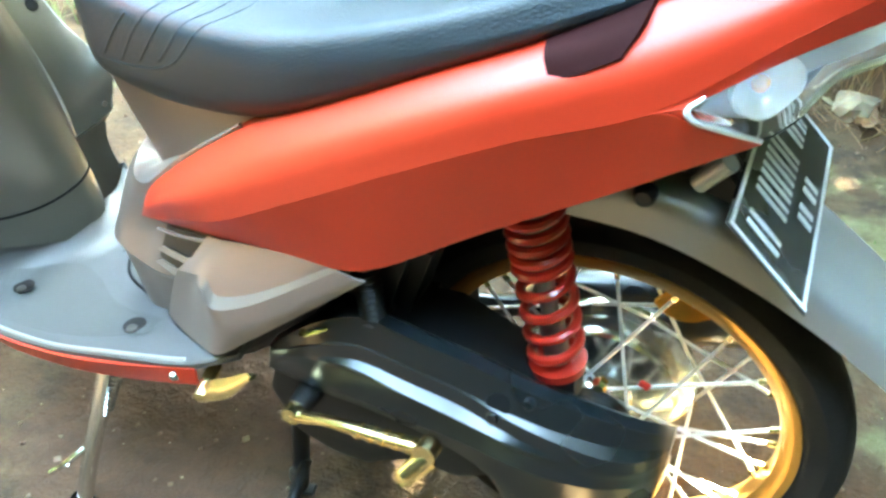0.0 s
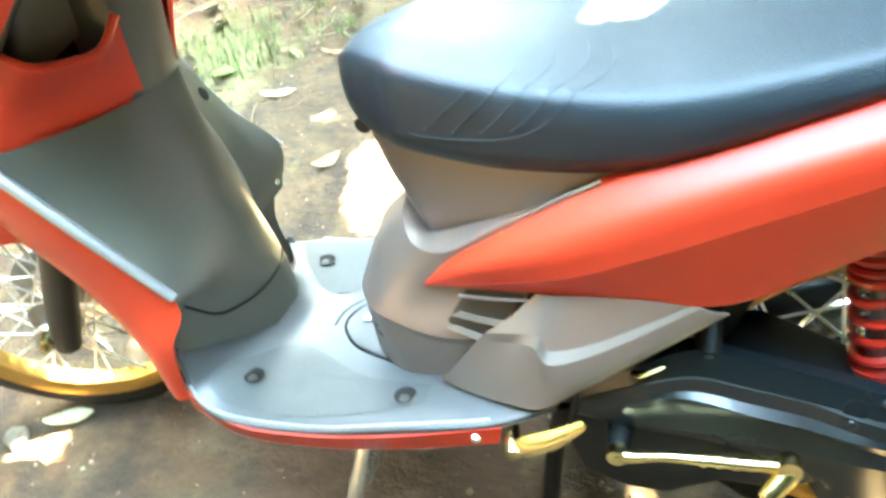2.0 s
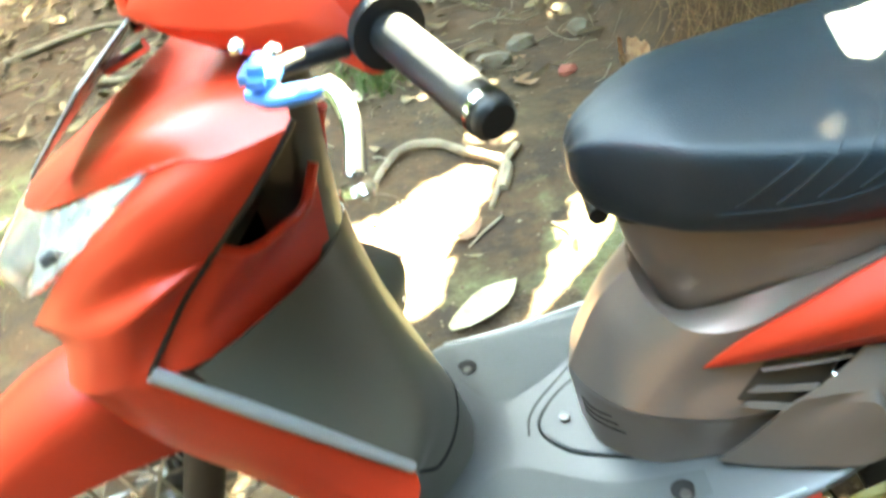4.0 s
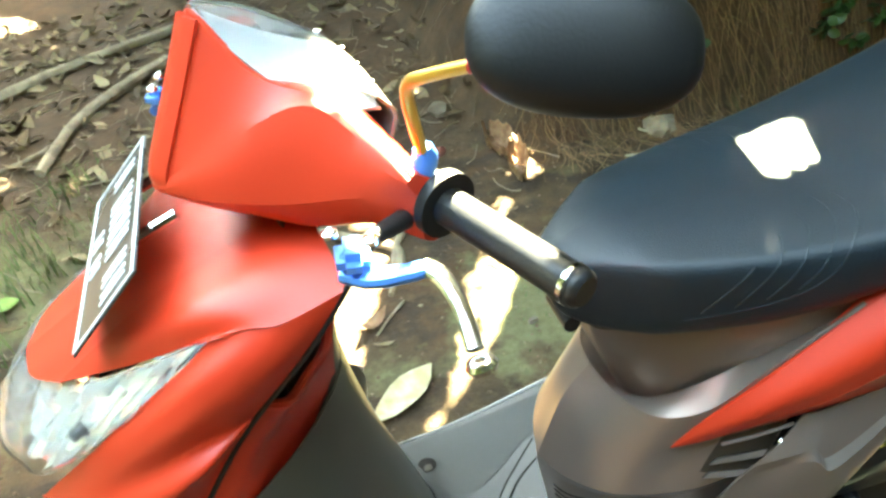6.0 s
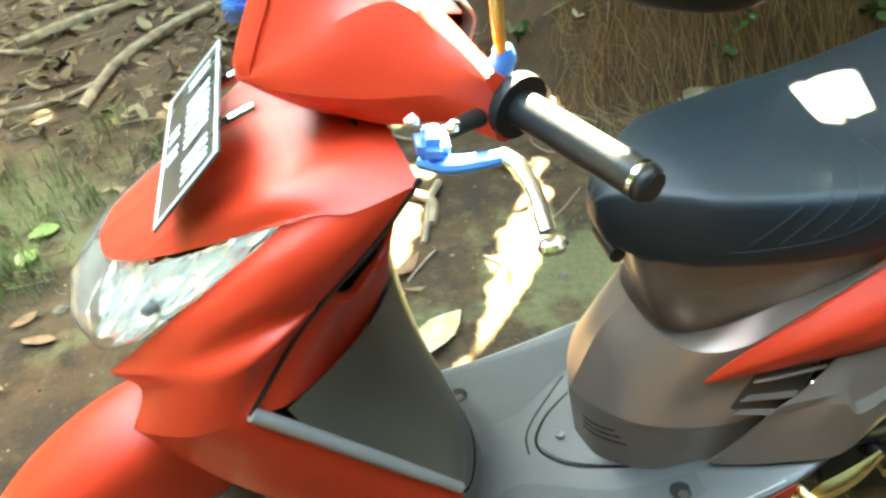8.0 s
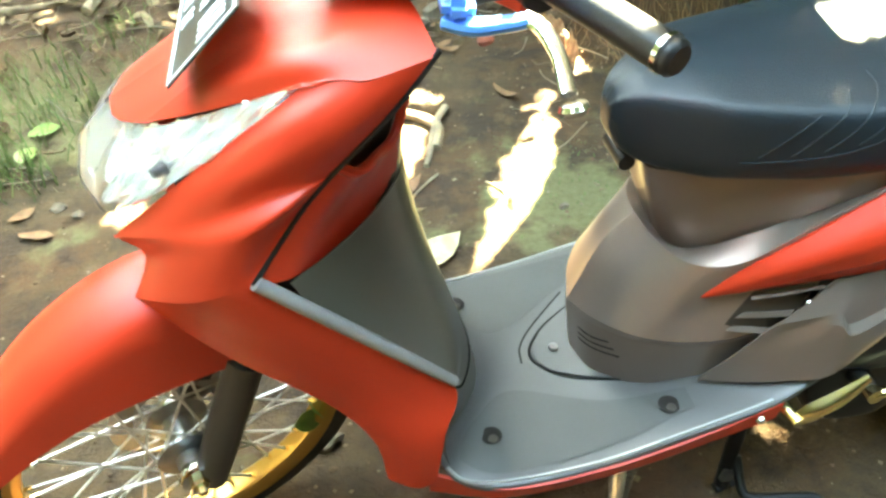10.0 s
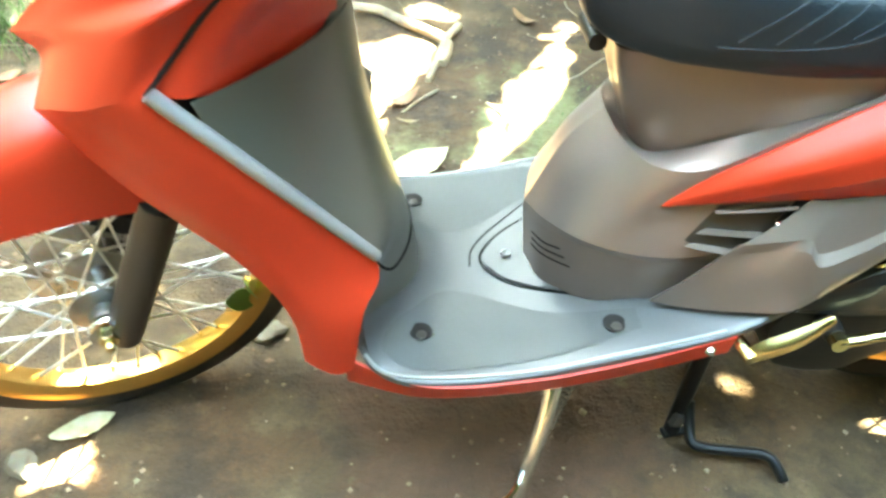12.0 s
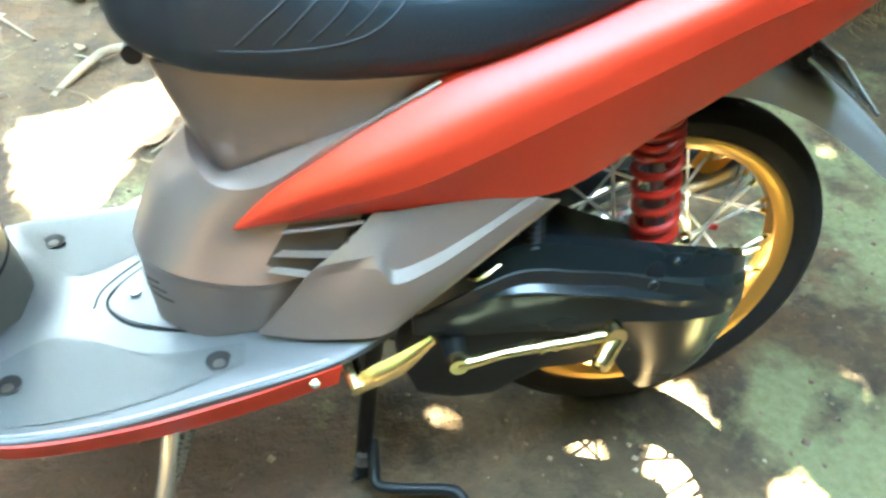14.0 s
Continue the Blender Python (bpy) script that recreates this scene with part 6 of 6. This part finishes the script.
bmesh.ops.solidify(bm, geom=bm.faces[:], thickness=0.3)
solo("unseen_hedge", bm, HEDGE, "unseen dark green hedge added to hold off low sky light", "hedge", kind="structure")


# ---- things on the ground
def island_mat(name, a, b, c, rough=0.8):
    m = bpy.data.materials.new(name)
    m.use_nodes = True
    nt = m.node_tree
    geo = nt.nodes.new("ShaderNodeNewGeometry")
    ramp = nt.nodes.new("ShaderNodeValToRGB")
    ramp.color_ramp.elements[0].color, ramp.color_ramp.elements[1].color = (*a, 1), (*c, 1)
    e = ramp.color_ramp.elements.new(0.5)
    e.color = (*b, 1)
    nt.links.new(geo.outputs["Random Per Island"], ramp.inputs[0])
    co = nt.nodes.new("ShaderNodeTexCoord")
    ns = nt.nodes.new("ShaderNodeTexNoise")
    ns.inputs["Scale"].default_value, ns.inputs["Detail"].default_value = 60, 5
    nt.links.new(co.outputs["Object"], ns.inputs["Vector"])
    mx = nt.nodes.new("ShaderNodeMix")
    mx.data_type, mx.blend_type = "RGBA", "MULTIPLY"
    mx.inputs["Factor"].default_value = 0.5
    nt.links.new(ramp.outputs[0], mx.inputs["A"])
    nt.links.new(ns.outputs["Color"], mx.inputs["B"])
    bs = nt.nodes["Principled BSDF"]
    nt.links.new(mx.outputs["Result"], bs.inputs["Base Color"])
    bs.inputs["Roughness"].default_value = rough
    return m


LITTER = island_mat("dry_leaves", (0.070, 0.037, 0.014), (0.155, 0.098, 0.042), (0.37, 0.28, 0.155))
PALE = mat("pale_dry_leaf", (0.62, 0.55, 0.36), 0.6, 0.0, 0.2, 25, 0.4, 120, other=(0.45, 0.36, 0.18))
BROWNLEAF = mat("brown_dry_leaf", (0.34, 0.19, 0.09), 0.7, 0.0, 0.4, 25, 0.6, 120, other=(0.20, 0.10, 0.05))
CRUMPLED = mat("crumpled_dry_leaf", (0.50, 0.31, 0.17), 0.7, 0.0, 0.4, 40, 0.6, 160, other=(0.26, 0.14, 0.07))
FRESHLEAF = mat("fresh_green_leaf", (0.24, 0.38, 0.08), 0.45, 0.0, 0.2, 25)
GRASS = island_mat("grass", (0.06, 0.11, 0.02), (0.11, 0.18, 0.035), (0.22, 0.24, 0.08), 0.6)
WOOD = mat("dry_wood", (0.42, 0.33, 0.21), 0.85, 0.0, 0.4, 15, 0.7, 90, other=(0.24, 0.18, 0.12))
STONE = mat("pale_stone", (0.21, 0.17, 0.12), 0.85, 0.0, 0.3, 18, 0.6, 80, other=(0.13, 0.095, 0.06))


def leaf_mesh(bm, m, length, width, curl, cup=0.25, wave=0.0):
    rows = []
    for i in range(7):
        f = i / 6
        w = width * (math.sin(math.pi * min(1, f * 0.96 + 0.02)) ** 0.75) * 0.5
        x = (f - 0.5) * length
        z = curl * (f - 0.5) ** 2 * length
        rows.append([m @ Vector((x, w * s, z + cup * w * abs(s) + wave * length * math.sin(f * 9 + s * 2))) for s in (-1, -0.5, 0, 0.5, 1)])
    add_grid(bm, rows)


rnd2 = random.Random(11)
bm = bmesh.new()
count = 0
while count < 1500:
    x, y = rnd2.uniform(-3.4, 1.6), rnd2.uniform(0.7, 4.5)
    dens = min(1.0, max(0.0, (y - 1.75 - 0.35 * noise.noise((x * 1.3, y * 1.3, 5))) / 0.5))
    if x < -1.5:
        dens = max(dens, 0.25 if y > 1.0 else 0.1)
    dens = max(dens, 0.02) * (0.35 if x > -0.2 else 1)
    if rnd2.random() > dens:
        continue
    count += 1
    le = rnd2.uniform(0.03, 0.12)
    m = pose(x, y, height(x, y) + rnd2.uniform(0.004, 0.03), rnd2.uniform(-25, 25), rnd2.uniform(-25, 25), rnd2.uniform(0, 360))
    leaf_mesh(bm, m, le, le * rnd2.uniform(0.25, 0.5), rnd2.uniform(-0.6, 1.2), rnd2.uniform(0, 0.6), rnd2.uniform(0, 0.05))
solo("leaf_litter", bm, LITTER, "grey-brown dry leaf litter on the soil", "leaves", kind="stuff", sharp=60)


bm = bmesh.new()
for i in range(900):
    x, y = rnd2.uniform(-3.2, 0.6), rnd2.uniform(1.0, 4.2)
    if y < 1.7 and rnd2.random() < 0.75:
        continue
    a, le = rnd2.uniform(0, 6.3), rnd2.uniform(0.04, 0.22)
    p = []
    for k in range(4):
        f = k / 3 - 0.5
        qx, qy = x + le * f * math.cos(a) + rnd2.gauss(0, 0.05 * le), y + le * f * math.sin(a) + rnd2.gauss(0, 0.05 * le)
        p.append((qx, qy, height(qx, qy) + rnd2.uniform(0.003, 0.022)))
    tube(bm, p, rnd2.uniform(0.001, 0.0032), 4, 7)
solo("dry_twigs", bm, island_mat("twigs", (0.12, 0.085, 0.05), (0.24, 0.18, 0.11), (0.42, 0.34, 0.23)), "thin dry twigs and stalks on the soil", "twigs", kind="stuff")


def fallen_leaf(x, y, length, width, turn, material, label, curl=0.5, tilt=0.0, lift=0.006, wave=0.02):
    bm = bmesh.new()
    leaf_mesh(bm, Matrix(), length, width, curl, 0.25, wave)
    ob = solo("fallen_leaf", bm, material, label, "leaf", "fallen leaves", sharp=60)
    ob.matrix_basis = pose(x, y, height(x, y) + lift, tilt, 0, turn)
    return ob


def crumpled_leaf(x, y, length, width, turn, seed):
    """A broad dry leaf, rolled at its edges and creased all over."""
    g = []
    for i in range(25):
        f = i / 24
        w = width * 0.5 * math.sin(math.pi * (0.05 + 0.92 * f)) ** 0.6 * (1 + 0.18 * noise.noise((f * 7, seed, 0)))
        row = []
        for k in range(17):
            u = k / 8 - 1
            c = noise.noise((f * 5, u * 2.2, seed)) + 0.6 * noise.noise((f * 11, u * 5, seed + 4))
            row.append(((f - 0.5) * length + 0.010 * c, w * u * (1 - 0.25 * abs(u)), 0.055 * u * u * (0.6 + 0.6 * f) + 0.030 * c + 0.05 * (f - 0.5) ** 2))
        g.append(row)
    bm = bmesh.new()
    add_grid(bm, g)
    low = min(v.co.z for v in bm.verts)
    ob = solo("fallen_leaf", bm, CRUMPLED, "crumpled pale brown dry leaf on the soil", "leaf", "fallen leaves", sharp=35)
    ob.matrix_basis = pose(x, y, height(x, y) - low - 0.004, 0, 0, turn)


fallen_leaf(-0.812, 0.592, 0.20, 0.085, 38, PALE, "large pale dry leaf lying on the soil", 0.3)
crumpled_leaf(-0.234, 1.568, 0.20, 0.13, 100, 5)
crumpled_leaf(-0.234, 1.409, 0.15, 0.09, 75, 9)
fallen_leaf(0.30, 1.36, 0.14, 0.05, 80, BROWNLEAF, "narrow brown dry leaf by the bank", 0.8)
fallen_leaf(-1.837, 1.416, 0.09, 0.075, 20, FRESHLEAF, "round fresh green leaf on the soil", 0.2)
fallen_leaf(-1.866, 1.30, 0.08, 0.07, 70, FRESHLEAF, "round fresh green leaf on the soil", 0.2)
fallen_leaf(-1.36, -0.06, 0.10, 0.04, 25, PALE, "pale dry leaf on the soil", 0.3)
fallen_leaf(-1.555, 1.28, 0.12, 0.05, 15, PALE, "pale dry leaf on the soil", 0.5)
fallen_leaf(-1.496, 1.60, 0.10, 0.035, -10, BROWNLEAF, "brown dry leaf on the soil", 0.5)
fallen_leaf(-0.83, 0.87, 0.10, 0.04, 30, BROWNLEAF, "brown dry leaf on the soil", 1.2)
for i in range(34):
    x, y = rnd2.uniform(-2.0, 0.9), rnd2.uniform(0.75, 2.0)
    if math.hypot(x + 0.5, y - 0.85) < 0.4:
        continue
    le = rnd2.uniform(0.04, 0.11)
    fallen_leaf(x, y, le, le * rnd2.uniform(0.3, 0.5), rnd2.uniform(0, 360), rnd2.choice((PALE, BROWNLEAF, BROWNLEAF)), "small dry leaf on the soil", rnd2.uniform(0, 1), rnd2.uniform(-15, 15))


def branch(pts, r0, r1, label, name="fallen_branch"):
    bm = bmesh.new()
    p = [(x, y, height(x, y) + z) for x, y, z in pts]
    tube(bm, p, list(np.linspace(r0, r1, len(p))), 9, len(p) * 7)
    for v in bm.verts:
        v.co += Vector((noise.noise(v.co * 30), noise.noise(v.co * 30 + Vector((5, 0, 0))), noise.noise(v.co * 30 + Vector((0, 7, 0))))) * r0 * 0.25
    return solo(name, bm, WOOD, label, "branch", "branches and roots on the ground")


branch([(-1.83, 2.22, 0.02), (-1.74, 2.60, 0.03), (-1.58, 2.85, 0.03), (-1.36, 3.12, 0.03)], 0.020, 0.028, "long pale dry branch on the leaf litter")
branch([(-2.25, 3.10, 0.03), (-1.95, 3.30, 0.03), (-1.60, 3.50, 0.03), (-1.2, 3.62, 0.04)], 0.030, 0.022, "thick grey dry branch on the leaf litter")
branch([(-2.35, 2.42, 0.015), (-2.12, 2.30, 0.02), (-1.92, 2.33, 0.02), (-1.80, 2.48, 0.015)], 0.016, 0.010, "curved dry branch on the soil")
branch([(-2.9, 2.9, 0.02), (-2.5, 3.1, 0.03), (-2.1, 2.95, 0.02)], 0.018, 0.012, "dry branch on the leaf litter")
branch([(-1.10, 1.12, 0.0), (-1.05, 1.26, 0.015), (-0.99, 1.335, 0.025), (-0.89, 1.335, 0.02), (-0.80, 1.26, 0.015), (-0.70, 1.16, 0.01), (-0.72, 1.05, 0.004)], 0.011, 0.016, "pale surface root curving over the soil", "surface_root")
branch([(-1.52, 1.76, 0.006), (-1.36, 1.63, 0.012), (-1.21, 1.46, 0.004)], 0.006, 0.004, "thin dry twig on the soil", "twig")
branch([(-0.66, 1.24, 0.01), (-0.70, 1.16, 0.012), (-0.735, 1.05, 0.01), (-0.76, 0.97, 0.004)], 0.013, 0.008, "grey surface root on the soil", "surface_root")
branch([(-0.735, 0.93, 0.004), (-0.78, 0.88, 0.008), (-0.83, 0.83, 0.004)], 0.004, 0.003, "thin dry twig on the soil", "twig")
branch([(-0.62, 0.86, 0.004), (-0.585, 0.80, 0.006), (-0.60, 0.74, 0.004)], 0.004, 0.003, "thin dry twig on the soil", "twig")
branch([(-0.10, 1.92, 0.02), (0.0, 1.78, 0.06), (0.09, 1.80, 0.04), (0.20, 1.72, 0.03)], 0.005, 0.004, "thin bent vine at the foot of the bank", "vine")
branch([(-0.9, 1.95, 0.01), (-0.75, 1.62, 0.012), (-0.62, 1.5, 0.006)], 0.005, 0.004, "thin dry twig on the soil", "twig")


def stone(x, y, r, flat=0.6, material=STONE, label="pale stone half sunk in the soil"):
    bm = bmesh.new()
    bmesh.ops.create_icosphere(bm, subdivisions=2, radius=1)
    o = Vector((x * 7, y * 7, 1))
    for v in bm.verts:
        v.co *= 1 + 0.55 * noise.noise(v.co * 1.1 + o) + 0.2 * noise.noise(v.co * 3 + o)
        v.co = Vector((v.co.x * r * 1.2, v.co.y * r * 0.9, v.co.z * r * flat))
    ob = solo("stone", bm, material, label, "stone", "stones on the soil", sharp=22)
    ob.matrix_basis = pose(x, y, height(x, y) + r * flat * 0.35, 0, 0, x * 300)


for x, y, r in ((-0.74, 1.80, 0.035), (-0.82, 1.64, 0.035), (-0.67, 1.86, 0.055), (-0.56, 1.97, 0.05), (-0.79, 1.77, 0.02), (-1.085, 0.128, 0.024), (-1.67, 0.97, 0.016), (-1.73, 1.02, 0.018), (-1.44, -0.12, 0.024), (-0.34, 2.0, 0.05), (-1.58, 0.45, 0.015), (-0.45, 0.72, 0.012)):
    stone(x, y, r)
stone(0.27, 1.43, 0.055, 0.7, WOOD, "weathered block of wood on the moss")
stone(-0.44, 1.674, 0.03, 0.5, mat("red_brick", (0.40, 0.12, 0.08), 0.85, 0, 0.3, 20, 0.5, 90), "red brick chip on the soil")


bm = bmesh.new()
for tx, ty, n, h, spread in ((-1.07, 1.86, 150, 0.14, 0.05), (-1.16, 1.95, 90, 0.12, 0.06), (-1.76, 1.52, 110, 0.13, 0.08), (-1.72, 2.05, 90, 0.11, 0.07), (-1.90, 1.20, 130, 0.16, 0.07), (-2.05, 1.45, 130, 0.16, 0.1), (-1.95, 1.75, 100, 0.12, 0.1), (-1.55, 1.80, 60, 0.10, 0.07), (-2.3, 1.1, 130, 0.17, 0.1), (-0.30, 0.95, 90, 0.016, 0.12), (-0.42, 0.80, 90, 0.016, 0.12), (0.8, 0.6, 200, 0.014, 0.3)):
    for i in range(n):
        a, lean = rnd2.uniform(0, 6.3), rnd2.uniform(0.2, 1.1)
        bx, by = tx + rnd2.gauss(0, spread), ty + rnd2.gauss(0, spread)
        le = h * rnd2.uniform(0.5, 1.2)
        w = rnd2.uniform(0.0015, 0.0032)
        d, s = Vector((math.cos(a), math.sin(a), 0)), Vector((-math.sin(a), math.cos(a), 0))
        row = []
        for f in (0, 0.35, 0.7, 1.0):
            c = Vector((bx, by, height(bx, by) - 0.003)) + d * (lean * le * f ** 1.6) + Vector((0, 0, le * f * (1 - 0.35 * lean * f)))
            row.append([c - s * w * (1.02 - f), c + s * w * (1.02 - f)])
        add_grid(bm, row)
solo("grass", bm, GRASS, "tufts of green grass on bare soil", "grass", kind="stuff", sharp=80)


GREENLEAF = mat("dark_green_leaf", (0.05, 0.12, 0.03), 0.4, 0, 0.3, 20)


def seedling(x, y, n, size, label="small green seedling on the earth bank"):
    plant = thing("seedling", label, "plant", "seedlings")
    plant.matrix_basis = pose(x, y, height(x, y))
    stems = bmesh.new()
    for i in range(n):
        a = i * 2.4
        r = size * (0.4 + 0.6 * rnd2.random())
        tip = Vector((r * math.cos(a), r * math.sin(a) * 0.5 - 0.02, 0.02 + size * 1.2 * rnd2.random()))
        m = Matrix.Translation(tip) @ pose(0, 0, 0, rnd2.uniform(20, 70), rnd2.uniform(-30, 30), math.degrees(a))
        bm = bmesh.new()
        leaf_mesh(bm, m, size * 0.8, size * 0.6, 0.4, 0.2)
        part("leaf", bm, GREENLEAF, plant, "", 60)
        tube(stems, [(0, 0, -0.01), tip * 0.5 + Vector((0, 0, 0.01)), tip], 0.0012, 5, 5)
    part("stem", stems, GREENLEAF, plant, "thin green stems")


for x, y, n, s in ((0.36, 1.48, 6, 0.04), (0.42, 1.505, 6, 0.04), (0.90, 1.49, 14, 0.055), (0.96, 1.52, 14, 0.06), (1.00, 1.47, 10, 0.05), (1.11, 1.50, 12, 0.055), (0.50, 1.66, 7, 0.05), (1.03, 1.62, 12, 0.06), (1.17, 1.72, 14, 0.07), (1.28, 1.66, 12, 0.07), (-0.18, 2.0, 8, 0.05), (0.80, 1.75, 9, 0.05), (0.95, 1.60, 14, 0.06), (1.15, 1.66, 14, 0.06), (1.45, 1.6, 16, 0.08)):
    seedling(x, y, n, s)

# root hairs hanging down the bank
bm = bmesh.new()
for i in range(2600):
    x = rnd2.uniform(-0.1, 2.3)
    y = 1.40 + rnd2.uniform(0.0, 0.55)
    p, dx, le = [], rnd2.gauss(0, 0.02), rnd2.uniform(0.02, 0.06)
    for k in range(4):
        yy = y - k * le
        xx = x + dx * k + rnd2.gauss(0, 0.010)
        p.append((xx, yy, height(xx, yy) + rnd2.uniform(0.0, 0.018)))
    tube(bm, p, rnd2.uniform(0.0006, 0.0019), 3, 6)
solo("root_hairs", bm, island_mat("roots", (0.12, 0.062, 0.024), (0.22, 0.125, 0.050), (0.34, 0.22, 0.10)), "thin brown roots hanging from the earth bank", "roots", kind="stuff")

# soil clods and crumbs
bm = bmesh.new()
for i in range(3600):
    x, y = rnd2.uniform(-2.2, 1.5), rnd2.uniform(-0.9, 2.2)
    r = rnd2.uniform(0.0015, 0.0065) * (1.6 if rnd2.random() < 0.1 else 1)
    t = [Vector((rnd2.uniform(0.6, 1.2) * r * a, rnd2.uniform(0.6, 1.2) * r * b, rnd2.uniform(0.5, 0.9) * r * c)) for a, b, c in ((1, 0, 0), (-1, 0, 0), (0, 1, 0), (0, -1, 0), (0, 0, 1), (0, 0, -1))]
    vv = [bm.verts.new(Vector((x, y, height(x, y) + r * 0.3)) + q) for q in t]
    for a, b, c in ((0, 2, 4), (2, 1, 4), (1, 3, 4), (3, 0, 4), (2, 0, 5), (1, 2, 5), (3, 1, 5), (0, 3, 5)):
        bm.faces.new((vv[a], vv[b], vv[c]))
solo("soil_crumbs", bm, island_mat("soil_crumb", (0.12, 0.07, 0.04), (0.20, 0.12, 0.07), (0.34, 0.26, 0.17)), "crumbs of dry soil and grit", "soil", kind="stuff", sharp=80)

# leaves caught on the wheels
for k, (dx, turn) in enumerate(((0, 30), (0.02, 110))):
    bm = bmesh.new()
    leaf_mesh(bm, Matrix(), 0.055, 0.038, 0.4)
    ob = solo("caught_leaf", bm, FRESHLEAF, "fresh green leaf caught on the front rim", "leaf", "leaves caught on the wheels", sharp=60)
    ob.matrix_basis = pose(-1.100 + dx * 0.6, 0.036, 0.192 + dx, 70, 20, turn)
bm = bmesh.new()
leaf_mesh(bm, Matrix(), 0.070, 0.045, 0.4)
ob = solo("caught_leaf", bm, YELLOW, "yellow leaf caught on the rear rim", "leaf", "leaves caught on the wheels", sharp=60)
ob.matrix_basis = pose(0.074, 0.012, 0.458, 80, 0, 10)
